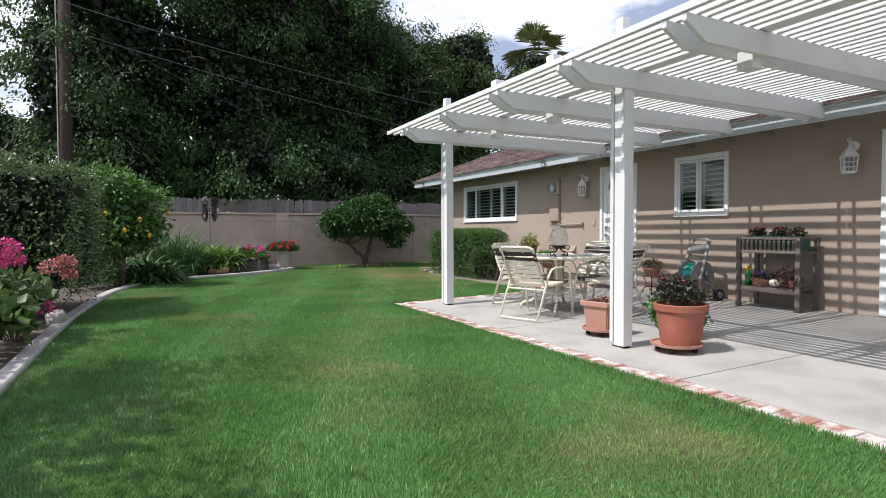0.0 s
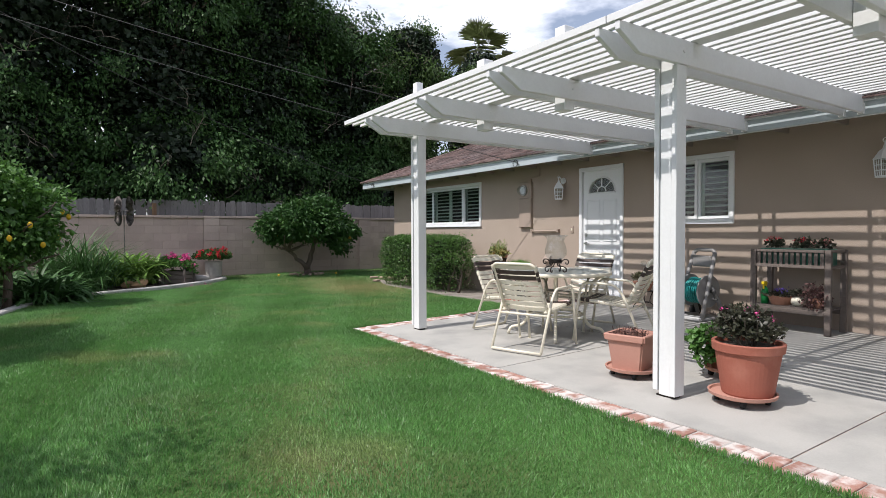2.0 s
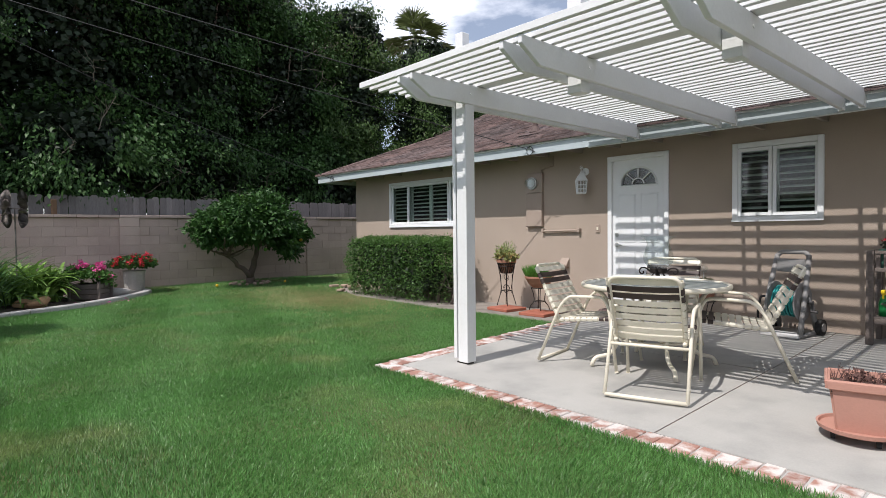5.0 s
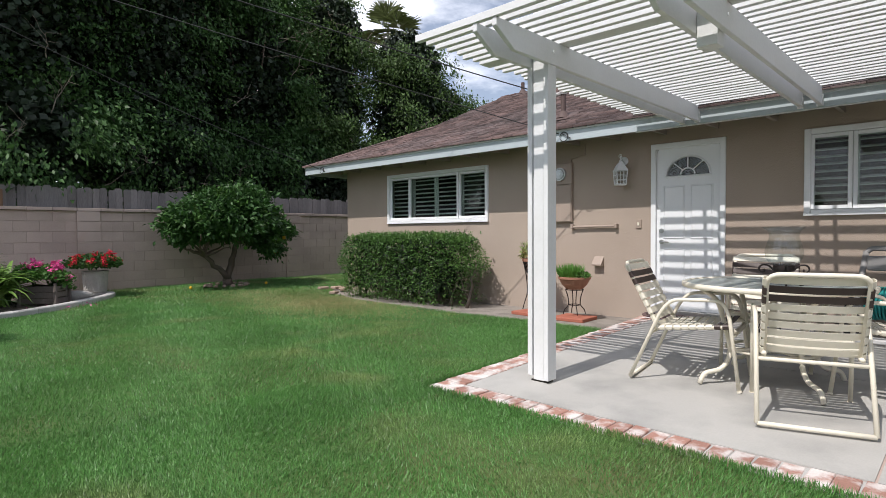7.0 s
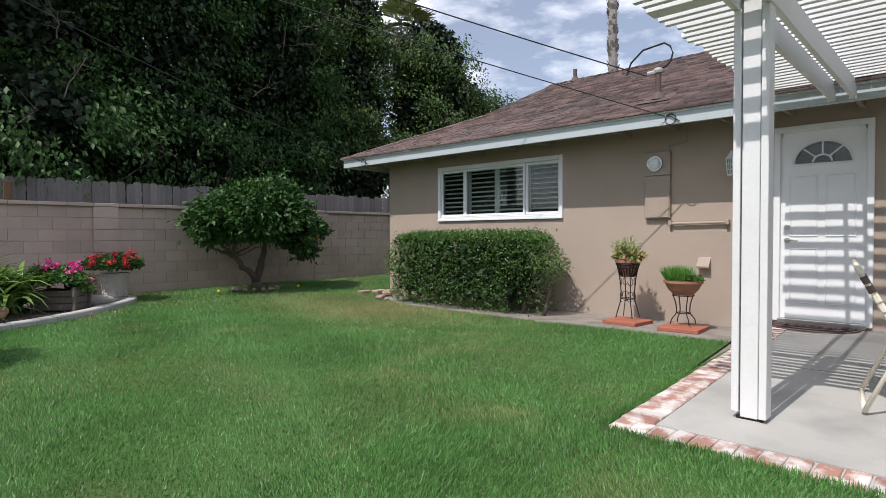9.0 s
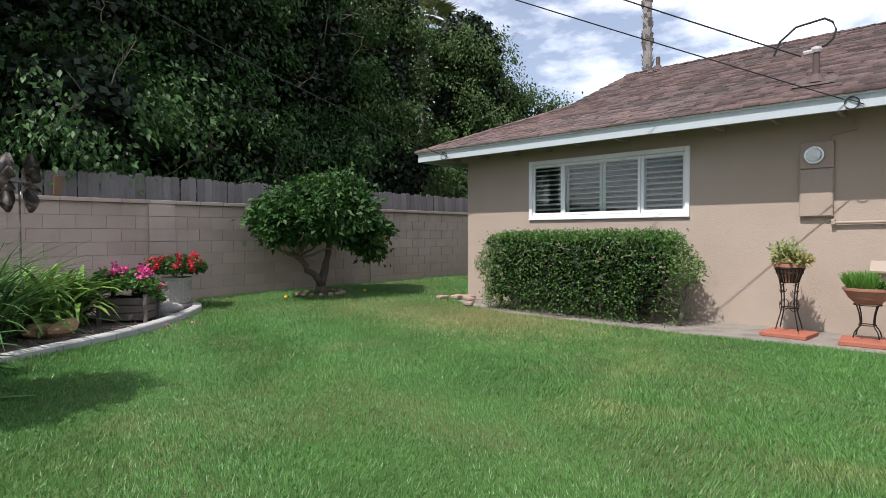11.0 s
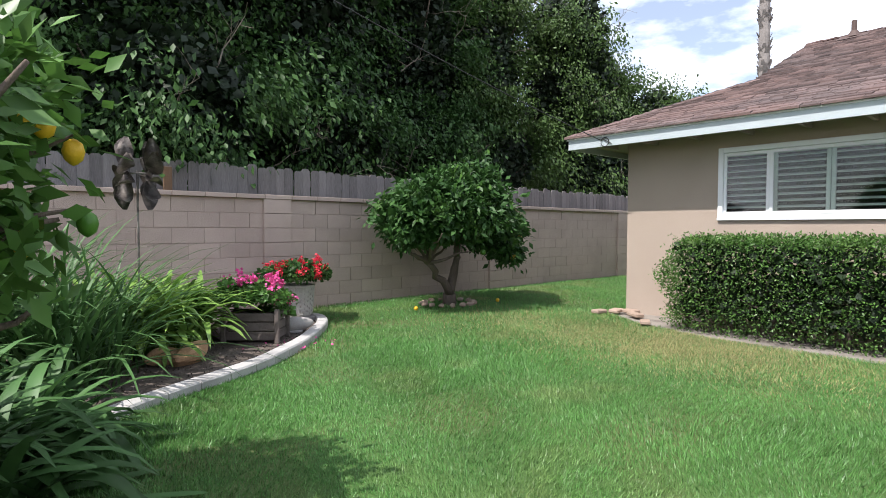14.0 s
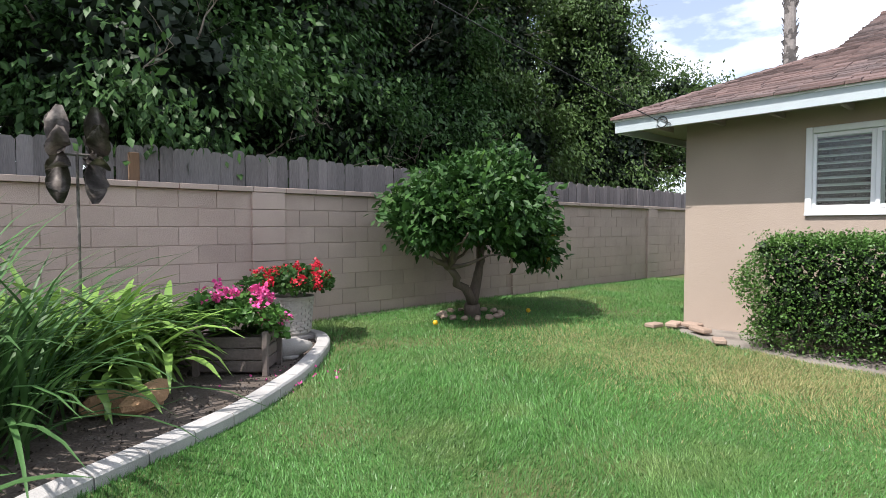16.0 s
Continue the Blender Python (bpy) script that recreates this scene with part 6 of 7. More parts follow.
def wire_stand(t, h, r, r2, legs=4, scroll=True):
    for k in range(legs):
        a = radians(45 + 360 / legs * k)
        c, s = math.cos(a), math.sin(a)
        bm = BM()
        tube(bm, round_path([(r * c, r * s, h), (r * 0.72 * c, r * 0.72 * s, h * 0.72), (r * 0.62 * c, r * 0.62 * s, h * 0.38), (r2 * c, r2 * s, 0.06), (r2 * 1.12 * c, r2 * 1.12 * s, 0.0)], 0.09, 4), 0.0065, 6)
        if scroll:
            tube(bm, [(r * 0.62 * c + 0.045 * math.cos(q) * -s, r * 0.62 * s + 0.045 * math.cos(q) * c, h * 0.42 + 0.06 * math.sin(q)) for q in np.linspace(0, 5.2, 14)], 0.004, 5)
            tube(bm, [(r * 0.70 * c + 0.03 * math.cos(q) * s, r * 0.70 * s - 0.03 * math.cos(q) * c, h * 0.72 + 0.045 * math.sin(q)) for q in np.linspace(1, 6, 12)], 0.004, 5)
        part("leg", bm, IRON, t, smooth=True)
    for z, q in ((h, r), (h * 0.38, r * 0.62)):
        bm = BM()
        tube(bm, arc((0, 0, z), q, 0, 360, 24), 0.006, 6)
        part("hoop", bm, IRON, t, smooth=True)


def plant_stands():
    for i, (x, y) in enumerate(((7.28, 9.32), (7.22, 8.64))):
        b = thing("red_tile", "square red clay paver under the plant stand", "paver", (x, y, -0.045), -6 + 9 * i, "red pavers")
        bm = BM()
        box(bm, -0.21, 0.21, -0.22, 0.22, 0.0, 0.045, 0.006)
        part("tile", bm, REDTILE, b)
    t = thing("plant_stand", "tall scrolled black wrought-iron plant stand", "plant stand", (7.28, 9.32, 0.028))
    wire_stand(t, 0.60, 0.125, 0.13)
    bm = BM()
    for k in range(20):
        a = 2 * math.pi * k / 20
        tube(bm, [(0.085 * math.cos(a), 0.085 * math.sin(a), 0.50), (0.135 * math.cos(a), 0.135 * math.sin(a), 0.645)], 0.006, 5)
    tube(bm, arc((0, 0, 0.645), 0.137, 0, 360, 28), 0.009, 6)
    tube(bm, arc((0, 0, 0.50), 0.085, 0, 360, 24), 0.007, 6)
    lathe(bm, [(0.0, 0.495), (0.09, 0.497), (0.0, 0.499)], 20)
    part("basket", bm, IRON, t, smooth=True)
    p = thing("flower_pot", "round clay pot of yellow and orange succulents", "flower pot", (7.28, 9.32, 0.53))
    bm = BM()
    lathe(bm, [(0.0, 0.002), (0.075, 0.002), (0.125, 0.15), (0.15, 0.16), (0.155, 0.20), (0.14, 0.20), (0.135, 0.18), (0.0, 0.175)], 32)
    part("pot", bm, TERRA_CLAY, p)
    flower_leaves("succulents", (0, 0, 0.23), (0.17, 0.17, 0.11), 480, 0.055, SUCC, 81, p, 0.5, droop=-0.2)
    flower_leaves("succulents", (-0.05, -0.13, 0.21), (0.08, 0.1, 0.06), 160, 0.05, SUCC, 82, p, 0.5)
    flower_leaves("sprigs", (0.02, 0.03, 0.28), (0.14, 0.14, 0.14), 420, 0.07, mat("pale_sprig", (0.26, 0.32, 0.12), 0.6, island=0.3, bump=0, obj=False), 83, p, 0.16, droop=-0.9)
    t = thing("plant_stand", "low black wire plant stand", "plant stand", (7.22, 8.64, 0.028))
    wire_stand(t, 0.32, 0.115, 0.13, scroll=False)
    p = thing("flower_pot", "wide clay bowl of fresh green chives", "flower pot", (7.22, 8.64, 0.352))
    bm = BM()
    lathe(bm, [(0.0, 0.002), (0.10, 0.002), (0.16, 0.06), (0.195, 0.13), (0.208, 0.135), (0.21, 0.16), (0.195, 0.162), (0.185, 0.14), (0.0, 0.135)], 36)
    part("bowl", bm, TERRA_CLAY, p)
    rng = np.random.default_rng(84)
    q = np.stack([rng.uniform(-0.13, 0.10, 900), rng.uniform(-0.06, 0.15, 900), np.full(900, 0.14)], 1)
    out = np.tile([0, 0, 2.2], (900, 1)) + np.stack([q[:, 0] * 5, q[:, 1] * 5, np.zeros(900)], 1)
    v, f = leaves(q, 0.17, rng, 0.05, 0.0, out=out, spread=0.4)
    mesh_object("chives", v, f, mat("chive_leaf", (0.11, 0.27, 0.045), 0.5, island=0.3, bump=0, translucent=0.2, obj=False), p, kind="stuff")
    flower_leaves("herbs", (0.0, -0.12, 0.17), (0.10, 0.09, 0.06), 220, 0.05, GERAN, 85, p, 0.6)
    # small stand by the hose reel
    t = thing("plant_stand", "small black metal plant stand", "plant stand", (7.58, 6.45, patio_z(7.5)))
    wire_stand(t, 0.26, 0.13, 0.13, scroll=False)
    p = thing("flower_pot", "clay pot of grey-green succulents with a glass globe stake", "flower pot", (7.58, 6.45, patio_z(7.5) + 0.266))
    bm = BM()
    lathe(bm, [(0.0, 0.002), (0.09, 0.002), (0.13, 0.10), (0.145, 0.105), (0.145, 0.13), (0.13, 0.13), (0.0, 0.115)], 28)
    part("pot", bm, TERRA_CLAY, p)
    flower_leaves("succulents", (0, 0, 0.17), (0.16, 0.17, 0.10), 520, 0.05, mat("grey_succulent", (0.13, 0.13, 0.07), 0.6, island=0.3, bump=0, obj=False), 86, p, 0.4, droop=-0.2)
    bm = BM()
    lathe(bm, [(0.0, 0.33), (0.035, 0.345), (0.05, 0.38), (0.035, 0.415), (0.0, 0.43)], 18)
    part("glass_globe", bm, CLEAR, p, smooth=True)
    bm = BM()
    tube(bm, [(0, 0, 0.12), (0, 0, 0.335)], 0.006, 8)
    part("stake", bm, STEEL, p)


def door_mat():
    t = thing("door_mat", "dark brown half-round rubber door mat with scrollwork", "mat", (7.72, 7.5, patio_z(7.6)))
    bm = BM()
    n = 28
    rim = [(0.08 - 0.42 * math.sin(math.pi * i / n) ** 0.7, 0.43 * math.cos(math.pi * i / n)) for i in range(n + 1)]
    a = [bm.verts.new((x, y, 0.001)) for x, y in rim]
    b = [bm.verts.new((x, y, 0.012)) for x, y in rim]
    bm.faces.new(a[::-1])
    bm.faces.new(b)
    for i in range(n + 1):
        j = (i + 1) % (n + 1)
        bm.faces.new((a[i], a[j], b[j], b[i]))
    bmesh.ops.recalc_face_normals(bm, faces=bm.faces)
    part("mat", bm, mat("mat_rubber", (0.13, 0.085, 0.08), 0.8, grain=60, gvar=0.2), t)
    bm = BM()
    for y in (-0.3, -0.15, 0.0, 0.15, 0.3):
        for s in (-1, 1):
            tube(bm, arc((-0.09 if abs(y) < 0.2 else -0.02, y + 0.04 * s, 0.013), 0.05, 0, 300, 12), 0.007, 5)
    tube(bm, [(x * 0.85, y * 0.88, 0.014) for x, y in rim], 0.008, 5)
    part("scrollwork", bm, mat("mat_dark", (0.05, 0.033, 0.03), 0.7), t)


c0 = strap_chair()
c0.matrix_world = place((4.67, 5.57), 17)
copy_thing(c0, place((5.08, 6.41), -82))
copy_thing(c0, place((5.60, 5.29), 112))
copy_thing(c0, place((5.92, 6.12), 192))
patio_table((5.3, 5.9))
hurricane_vase((5.22, 5.82, patio_z(5.2) + 0.708))
big_pot()
square_planter()
small_pot()
potting_bench()
hose_reel()
plant_stands()
door_mat()

# ---- planting bed ----


def strap_clump(name, label, at, n, length, width, material, seed, arch=0.9, spread=0.18, upright=0.8, category="plant"):
    """Long arching leaves rising from one crown."""
    rng = np.random.default_rng(seed)
    t = thing(name, label, category, at)
    seg = 7
    a = rng.uniform(0, 2 * np.pi, n)
    L = length * rng.uniform(0.65, 1.15, n)
    el = np.clip(rng.normal(upright, 0.28, n), 0.25, 1.5)
    base = np.stack([rng.normal(0, spread, n), rng.normal(0, spread, n), np.full(n, 0.0)], 1)
    w = width * rng.uniform(0.8, 1.2, n)
    sg = np.linspace(0, 1, seg + 1)
    h = np.stack([np.cos(a), np.sin(a)], 1)
    side = np.stack([-np.sin(a), np.cos(a), np.zeros(n)], 1)
    P = np.zeros((n, seg + 1, 3))
    P[:, 0] = base
    droop = arch * rng.uniform(0.7, 1.4, n)
    for k in range(1, seg + 1):
        e = el - droop * 2.0 * sg[k] ** 1.6
        st = (L / seg)[:, None]
        P[:, k] = P[:, k - 1] + np.concatenate([h * np.cos(e)[:, None], np.sin(e)[:, None]], 1) * st
    P[:, :, 2] = np.maximum(P[:, :, 2], 0.015)
    prof = np.array([0.55, 0.8, 1.0, 1.0, 0.95, 0.8, 0.5, 0.06])
    off = side[:, None, :] * (w[:, None] * prof[None, :] / 2)[..., None]
    cup = np.zeros_like(off)
    cup[..., 2] = (w[:, None] * prof[None, :] * 0.18)
    V = np.stack([P - off + cup, P, P + off + cup], 2).reshape(-1, 3)
    one = [[k * 3 + j, k * 3 + j + 1, (k + 1) * 3 + j + 1, (k + 1) * 3 + j] for k in range(seg) for j in range(2)]
    V = V.reshape(n, -1, 3)
    for k in range(min(n, 300)):
        mesh_object("leaf", V[k], one, material, t, smooth=True)
    if n > 300:
        m = n - 300
        f = (np.array(one)[None] + (np.arange(m) * (seg + 1) * 3)[:, None, None]).reshape(-1, 4)
        mesh_object("far_leaf", V[300:].reshape(-1, 3), f, material, t, kind="stuff", smooth=True)
    return t


def geese():
    for (x, y), turn, s in (((3.38, 15.76), 165, 1.12), ((3.34, 16.06), 215, 0.95)):
        bm = BM()
        rings = []
        body = [(-0.20, 0.02, 0.10), (-0.17, 0.045, 0.09), (-0.10, 0.075, 0.085), (0.0, 0.09, 0.08), (0.09, 0.08, 0.085), (0.145, 0.05, 0.105), (0.155, 0.036, 0.14), (0.14, 0.03, 0.185), (0.15, 0.034, 0.215), (0.185, 0.028, 0.218), (0.225, 0.014, 0.207), (0.24, 0.004, 0.204)]
        pts = [Vector((a, 0, c)) for a, r, c in body]
        for i, (p, (_, r, _)) in enumerate(zip(pts, body)):
            d = (pts[min(i + 1, len(pts) - 1)] - pts[max(i - 1, 0)]).normalized()
            u = d.cross(Vector((0, 1, 0)))
            rings.append([bm.verts.new(p + Vector((0, 1, 0)) * r * math.cos(q) + u * r * 0.9 * math.sin(q)) for q in np.linspace(0, 6.283, 13)[:-1]])
        for A, B in zip(rings, rings[1:]):
            for k in range(12):
                bm.faces.new((A[k], A[(k + 1) % 12], B[(k + 1) % 12], B[k]))
        bm.faces.new(rings[0][::-1])
        bm.faces.new(rings[-1])
        lathe(bm, [(0.0, 0.0), (0.085, 0.0), (0.09, 0.03), (0.0, 0.05)], 16, (-0.01, 0, 0))
        bmesh.ops.recalc_face_normals(bm, faces=bm.faces)
        g = part("goose_statue", bm, STONE, smooth=True)
        g.matrix_world = pose(x, y, -0.02, 0, 0, turn) @ Matrix.Scale(s, 4)
        tagged(g, "grey cast-stone goose ornament on the soil", "statue", "stone geese")
    b = blob(3, (0, 0, 0.09), (0.11, 0.13, 0.11), np.random.default_rng(5), 0.25)
    f = part("stone_ornament", b, STONE, smooth=True)
    f.location = (-0.48, 7.5, -0.02)
    tagged(f, "weathered grey stone garden ornament in the bed", "statue")


def crate_planter():
    t = thing("crate_planter", "weathered slatted wooden crate planted with pink geraniums", "planter", (2.90, 15.64, -0.02), -42)
    for k in range(3):
        z = 0.03 + k * 0.095
        for s in (-1, 1):
            bm = BM()
            box(bm, -0.26, 0.26, s * 0.17 - 0.009, s * 0.17 + 0.009, z, z + 0.082, 0.003)
            part("slat", bm, GREYWOOD, t)
            bm = BM()
            box(bm, s * 0.25 - 0.009, s * 0.25 + 0.009, -0.16, 0.16, z, z + 0.082, 0.003)
            part("slat", bm, GREYWOOD, t)
    for sx in (-1, 1):
        for sy in (-1, 1):
            bm = BM()
            box(bm, sx * 0.272 - 0.022, sx * 0.272 + 0.022, sy * 0.19 - 0.022, sy * 0.19 + 0.022, 0.0, 0.35, 0.004)
            part("corner_post", bm, GREYWOOD, t)
    bm = BM()
    box(bm, -0.238, 0.238, -0.158, 0.158, 0.02, 0.28)
    part("soil", bm, SOIL, t)
    g = thing("geranium", "pink flowering geranium with fresh green leaves", "plant", (2.90, 15.64, 0.26))
    flower_leaves("foliage", (-0.04, 0.02, 0.17), (0.35, 0.35, 0.17), 1900, 0.055, GERAN, 91, g, 1.0)
    flower_leaves("foliage", (0.22, 0.0, 0.06), (0.16, 0.2, 0.16), 260, 0.055, GERAN, 92, g, 1.0, low=-0.6)
    flower_heads((-0.06, 0.02, 0.22), (0.33, 0.33, 0.20), 18, 0.06, PINKFL, 93, g, low=0.25)
    flower_heads((0.22, -0.02, 0.10), (0.2, 0.2, 0.22), 5, 0.055, PINKFL, 94, g, low=-0.3)


def basket_pot():
    x, y = 3.86, 16.56
    s = thing("stone_slab", "flat grey stone slab under the basket pot", "paver", (x, y, -0.02), 15)
    bm = BM()
    box(bm, -0.24, 0.24, -0.2, 0.2, 0.0, 0.05, 0.008)
    part("slab", bm, STONE, s)
    t = thing("basket_pot", "pale grey basket-weave stone pot", "flower pot", (x, y, 0.03))
    bm = BM()
    lathe(bm, [(0.0, 0.0), (0.155, 0.0), (0.17, 0.03), (0.20, 0.36), (0.215, 0.37), (0.215, 0.40), (0.195, 0.40), (0.19, 0.36), (0.0, 0.35)], 32)
    part("pot", bm, BASKET, t)
    # woven strands
    bm = BM()
    n = 26
    for r in range(11):
        z0 = 0.03 + r * 0.031
        for k in range(n):
            if (k + r) % 2:
                continue
            a = 2 * math.pi * k / n
            rad = 0.170 + 0.03 * (z0 / 0.36)
            m = Matrix.Rotation(a, 4, "Z") @ Matrix.Translation((rad, 0, z0))
            box(bm, -0.006, 0.010, -0.034, 0.034, 0.0, 0.025, 0.0, m)
    part("weave", bm, BASKET, t)
    g = thing("geranium", "red flowering geranium with dark green leaves", "plant", (x, y, 0.38))
    flower_leaves("foliage", (0, 0, 0.16), (0.44, 0.42, 0.19), 2200, 0.055, CITRUS, 95, g, 1.0)
    flower_heads((0, 0, 0.17), (0.46, 0.44, 0.21), 30, 0.05, REDFL, 96, g, low=-0.05)


def pinwheel():
    x, y = 1.83, 15.78
    t = thing("garden_spinner", "rusty metal double wind spinner on a thin pole", "wind spinner", (x, y, -0.02))
    bm = BM()
    tube(bm, [(0, 0, -0.05), (0.0, 0, 1.69)], 0.011, 8)
    part("pole", bm, RUST, t)
    ax = Vector((0.99, -0.12, 0)).normalized()
    bm = BM()
    tube(bm, [tuple(Vector((0, 0, 1.67)) - ax * 0.13), tuple(Vector((0, 0, 1.67)) + ax * 0.13)], 0.010, 8)
    part("axle", bm, RUST, t)
    up = Vector((0, 0, 1))
    sd = ax.cross(up)
    for s in (-1, 1):
        c = Vector((0, 0, 1.67)) + ax * 0.10 * s
        for k in range(9):
            a = 2 * math.pi * k / 9 + 0.3 * s
            d = up * math.cos(a) + sd * math.sin(a)
            q = ax.cross(d)
            bm = BM()
            rows = []
            for i in range(7):
                u = i / 6
                cen = c + d * (0.03 + 0.31 * u) + q * 0.07 * math.sin(u * 3) + ax * s * 0.015 * math.sin(u * 3.0)
                w = 0.078 * math.sin(math.pi * (0.12 + 0.8 * u))
                tw = radians(35 + 70 * u)
                dirw = q * math.cos(tw) + ax * math.sin(tw) * s
                rows.append([bm.verts.new(cen - dirw * w), bm.verts.new(cen + ax * 0.012 * s), bm.verts.new(cen + dirw * w)])
            for A, B in zip(rows, rows[1:]):
                for j in range(2):
                    bm.faces.new((A[j], A[j + 1], B[j + 1], B[j]))
            bmesh.ops.solidify(bm, geom=bm.faces[:], thickness=0.002)
            part("blade", bm, RUST, t, smooth=True)


def hydrangeas():
    t = thing("hydrangea", "hydrangea bush with pink and faded flower heads", "shrub", (-0.72, 6.75, -0.02))
    flower_leaves("foliage", (0.0, 0, 0.40), (0.36, 0.5, 0.33), 700, 0.12, BUSH, 101, t, 0.75)
    bm = BM()
    rr = random.Random(4)
    for k in range(14):
        a = rr.uniform(0, 6.28)
        limb(bm, (0.05 * math.cos(a), 0.05 * math.sin(a), -0.02), (0.36 * math.cos(a), 0.4 * math.sin(a), rr.uniform(0.4, 0.7)), 0.008, 0.004, rr, n=5)
    part("stem", bm, TWIG, t)
    rng = np.random.default_rng(102)
    for (x, y, z), r, m in (((0.33, 0.05, 0.70), 0.10, FADEFL), ((0.43, 0.12, 0.75), 0.09, FADEFL), ((0.46, 0.1, 0.62), 0.07, FADEFL), ((0.05, -0.45, 0.92), 0.10, HYDFL), ((-0.02, -0.55, 0.80), 0.10, HYDFL), ((0.06, -0.35, 0.80), 0.09, HYDFL), ((0.26, -0.25, 0.34), 0.09, HYDFL)):
        p, d = shell_points(170, (x, y, z), (r, r, r * 0.8), rng, depth=0.1, low=-0.6, lump=0.1)
        v, f = leaves(p, 0.034, rng, 1.0, -0.1, out=d * 0.4)
        mesh_object("flower_head", v, f, m, t)
    t = thing("shrub", "low shrub with large yellow-green leaves", "shrub", (-0.80, 5.75, -0.02))
    flower_leaves("foliage", (0.02, 0.05, 0.30), (0.36, 0.45, 0.30), 360, 0.15, HYDLEAF, 103, t, 0.65)


def stones():
    rng = np.random.default_rng(6)
    for (x, y), r, turn in (((2.05, 15.02), (0.17, 0.10, 0.10), 40), ((1.88, 15.12), (0.16, 0.09, 0.08), 10)):
        s = part("rock", blob(3, (0, 0, 0.06), r, rng, 0.3), ROCK)
        s.matrix_world = pose(x, y, -0.02, 0, 0, turn)
        tagged(s, "rough orange-brown rock half set in the soil", "rock", "rocks in the bed")
    for x, y, w, d, turn in ((7.52, 14.22, 0.24, 0.14, 10), (7.28, 14.34, 0.2, 0.13, -8), (7.62, 14.05, 0.22, 0.14, 80), (7.38, 13.85, 0.26, 0.12, 60), (6.9, 13.45, 0.18, 0.12, 30)):
        s = part("edging_stone", box(BM(), -w / 2, w / 2, -d / 2, d / 2, 0, 0.05, 0.012), PAVER)
        s.matrix_world = pose(x, y, -0.018, 0, 0, turn)
        tagged(s, "worn reddish edging stone by the house corner", "stone", "edging stones")
    # crumbs of soil and small stones
    n = 2600
    line = np.array(KERBLINE)
    k = rng.integers(20, len(line) - 2, n)
    p = line[k] + rng.uniform(0, 1, (n, 1)) * (line[k + 1] - line[k])
    dr = line[k + 1] - line[k]
    nr = np.stack([-dr[:, 1], dr[:, 0]], 1)
    nr /= np.linalg.norm(nr, axis=1)[:, None]
    p = p + nr * (0.16 + rng.random((n, 1)) ** 1.5 * 1.3)
    P = np.concatenate([p, rng.uniform(-0.022, -0.012, (n, 1))], 1)
    v, f = leaves(P, 0.022, rng, 0.8, 0.0, fold=0.9)
    mesh_object("soil_crumbs", v, f, mat("soil_crumb", (0.12, 0.10, 0.085), 0.95, island=0.5, bump=0, obj=False), None, "small clods and bark bits on the soil", "stuff", "soil")
    P = np.concatenate([np.array([3.1, 15.2]) + rng.normal(size=(60, 2)) * 0.22, np.full((60, 1), -0.014)], 1)
    v, f = leaves(P, 0.025, rng, 0.9, 0.0)
    mesh_object("fallen_petals", v, f, PINKFL, None, "pink petals scattered on the soil", "stuff", "petals")


AG, TG, CL = "dense clump of dark strap-leaved agapanthus", "tall clump of long thin arching grey-green blades", "clivia clump with glossy bright green arching leaves"
strap_clump("agapanthus", AG + " overhanging the kerb", (0.36, 13.02, -0.02), 330, 0.74, 0.066, STRAPLEAF, 111, arch=0.70, upright=0.9)
strap_clump("agapanthus", AG, (0.62, 13.62, -0.02), 260, 0.76, 0.062, STRAPLEAF, 112, arch=0.7, upright=0.9)
strap_clump("agapanthus", AG, (0.05, 13.9, -0.02), 160, 1.0, 0.050, STRAPLEAF, 118, arch=0.7, upright=1.0)
strap_clump("tall_grass_clump", TG, (1.12, 14.85, -0.02), 240, 1.35, 0.026, STRAPLEAF, 113, arch=0.50, upright=1.15, spread=0.16)
strap_clump("tall_grass_clump", TG, (0.75, 15.2, -0.02), 200, 1.45, 0.028, STRAPLEAF, 114, arch=0.5, upright=1.2, spread=0.2)
strap_clump("clivia", CL, (2.02, 15.72, -0.02), 190, 0.98, 0.072, CLIVIA, 115, arch=0.72, upright=1.2, spread=0.14)
strap_clump("clivia", CL, (1.66, 15.85, -0.02), 190, 1.05, 0.070, CLIVIA, 116, arch=0.70, upright=1.2, spread=0.16)
strap_clump("clivia", CL, (2.25, 16.1, -0.02), 140, 0.92, 0.068, CLIVIA, 117, arch=0.72, upright=1.2, spread=0.12)
geese()
crate_planter()
basket_pot()
pinwheel()
hydrangeas()
stones()

# ---- grass ----


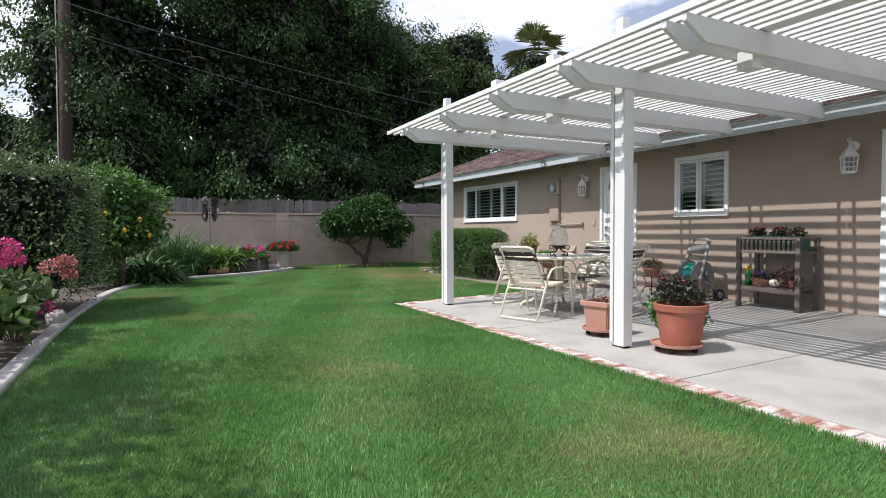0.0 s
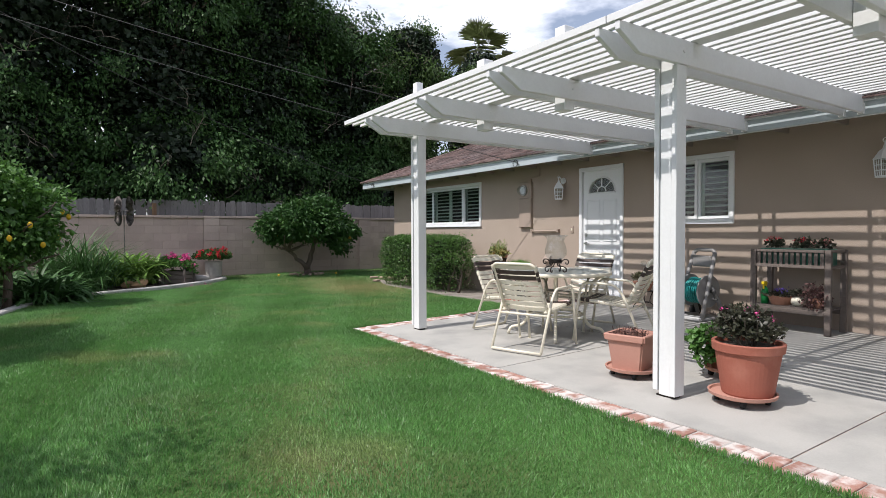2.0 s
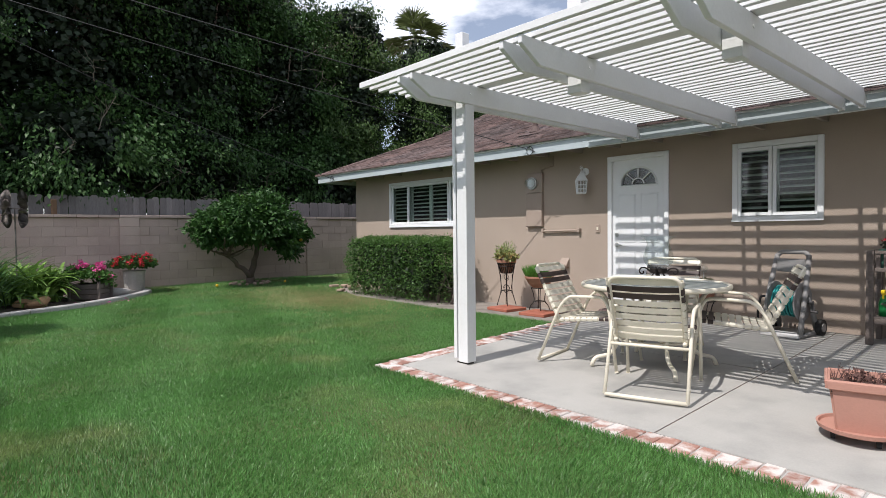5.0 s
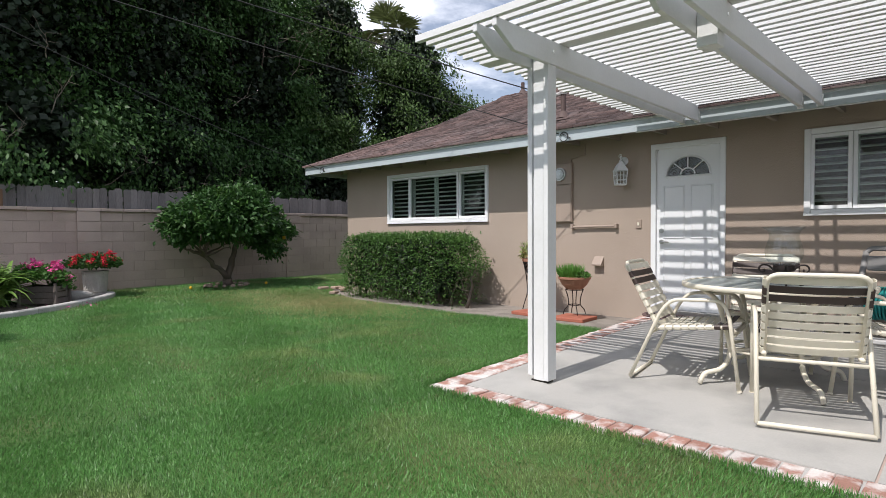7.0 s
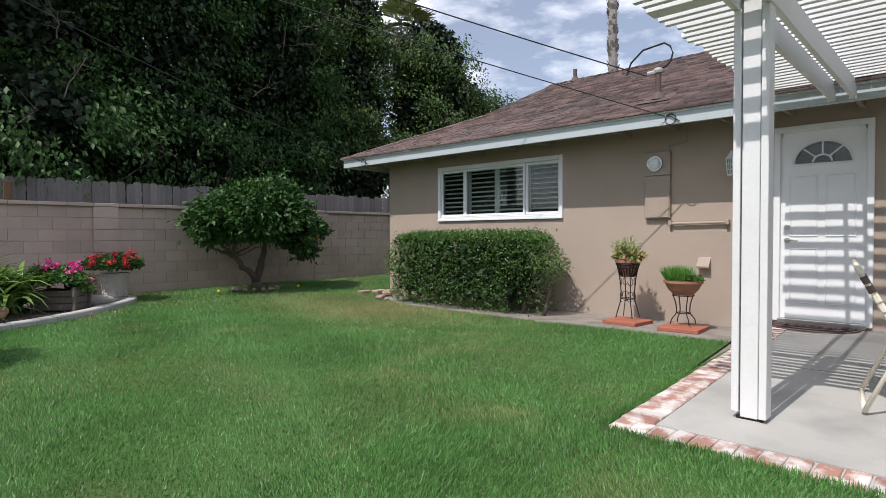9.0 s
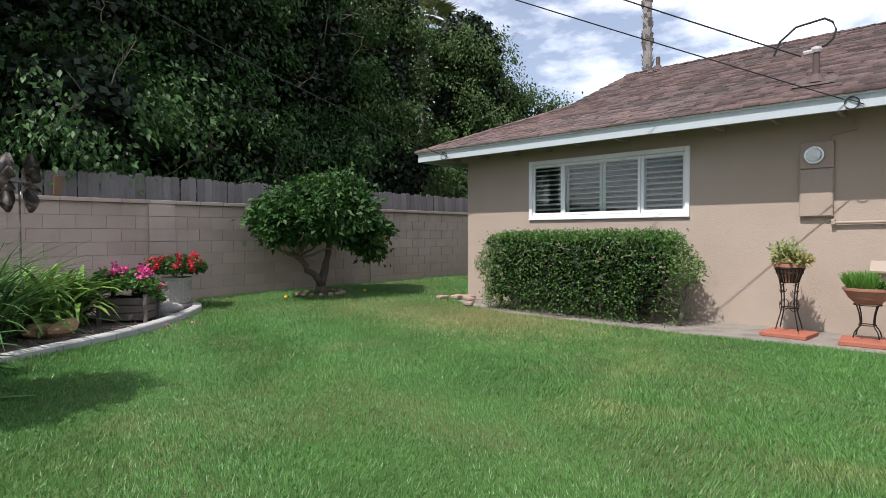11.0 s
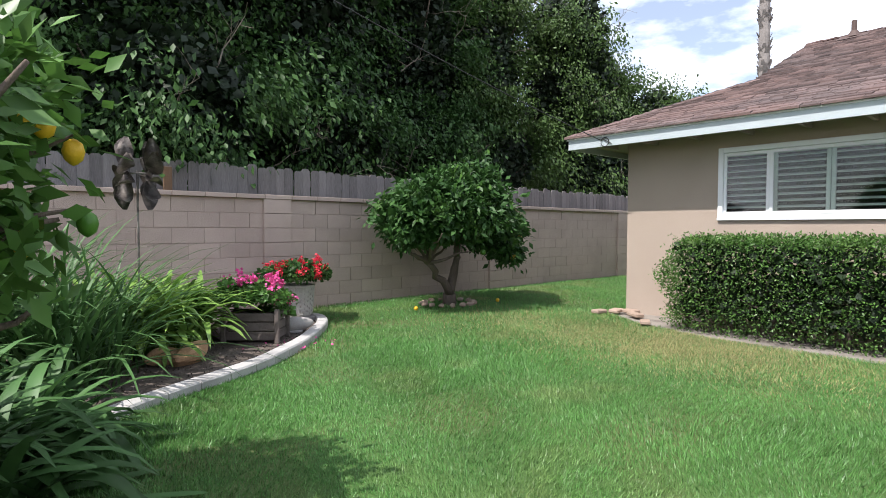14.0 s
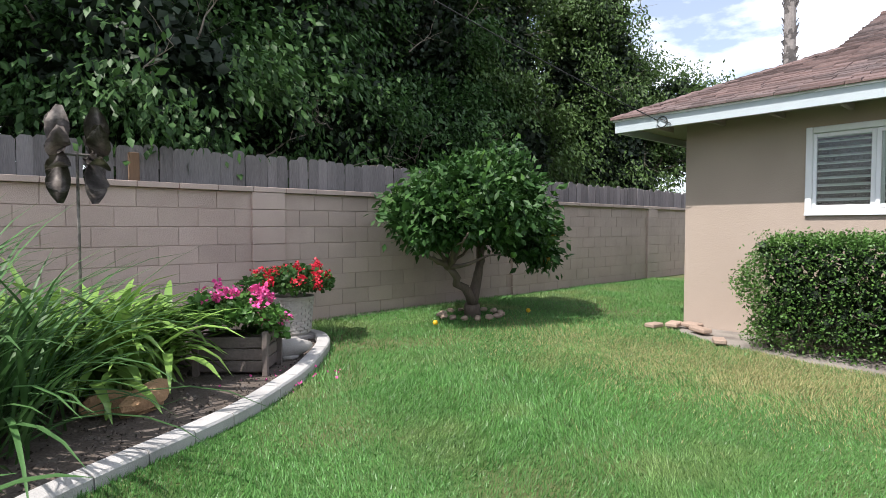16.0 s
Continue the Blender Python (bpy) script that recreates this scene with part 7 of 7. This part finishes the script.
def build_grass():
    rng = np.random.default_rng(77)

    def sow(n, x0, x1, y0, y1, h, w, name, blade=BLADE, label="fine mown green grass blades", round_patch=False):
        if round_patch:
            x, y = rng.normal((x0 + x1) / 2, (x1 - x0) / 4, n), rng.normal((y0 + y1) / 2, (y1 - y0) / 4, n)
        else:
            x, y = rng.uniform(x0, x1, n), rng.uniform(y0, y1, n)
        ok = inside(LAWNPOLY, x, y)
        x, y = x[ok], y[ok]
        n = len(x)
        z = lawn_height(x, y) - 0.004
        a = rng.uniform(0, 2 * np.pi, n)
        lean = rng.uniform(0.15, 0.95, n)
        hh = h * rng.uniform(0.55, 1.3, n) * (1 + 0.25 * np.sin(x * 2.1 + 1.3 * np.sin(y * 1.7)))
        ww = w * rng.uniform(0.7, 1.3, n)
        b = a + rng.uniform(0.9, 2.2, n)
        base = np.stack([x, y, z], 1)
        s = np.stack([np.cos(b), np.sin(b), np.zeros(n)], 1) * ww[:, None] / 2
        # the mower laid neighbouring stripes over opposite ways
        lay = np.tanh(3 * np.sin((x * 0.72 - y * 0.28) * 2 * np.pi / 1.1 + 0.4 * np.sin(y))) * 0.24 * hh
        tip = base + np.stack([np.cos(a) * lean * hh - 0.3 * lay, np.sin(a) * lean * hh + lay, hh * np.sqrt(1 - (lean * 0.75) ** 2)], 1)
        v = np.stack([base - s, base + s, tip], 1).reshape(-1, 3)
        f = np.arange(n * 3).reshape(-1, 3)
        mesh_object(name, v, f, blade, None, label, "stuff", "grass")

    sow(620000, -0.6, 3.7, -0.1, 8.5, 0.026, 0.0040, "grass")
    sow(580000, -0.6, 7.2, 7.6, 14.6, 0.027, 0.0041, "grass")
    sow(150000, 0.5, 13.0, 13.0, 17.5, 0.040, 0.0065, "grass")
    # dry straw-coloured blades in the thin lawn by the house
    sow(60000, 4.9, 7.2, 10.8, 15.2, 0.034, 0.0050, "dry_grass", DRYBLADE, "dry straw-coloured grass blades by the house", True)
    # ragged longer blades along the edges
    e = []
    n = 9000
    y = rng.uniform(-1, PY, n)
    P = np.stack([PX - rng.random(n) ** 2 * 0.06, y, np.full(n, -0.045)], 1)
    v, f = leaves(P, 0.042, rng, 0.09, 0.0, out=np.tile([0.2, 0, 1.6], (n, 1)), spread=0.5)
    e.append((v, f))
    x = rng.uniform(PX, 6.8, 6000)
    P = np.stack([x, PY + 0.01 + 0.09 * (x - PX) / 3.2 + rng.random(6000) ** 2 * 0.05, np.full(6000, -0.045)], 1)
    e.append(leaves(P, 0.042, rng, 0.07, 0.0, out=np.tile([0, -0.4, 1.6], (6000, 1)), spread=0.5))
    v, f = join(*e)
    mesh_object("edge_grass", v, f, BLADE, None, "longer grass blades along the brick edge", "stuff", "grass")


build_grass()

# ---- pieces of the setting ----
build_bricks(PATIO)
build_blocks(WALLB)
build_singles(ROOF, SINGLES, TAB)
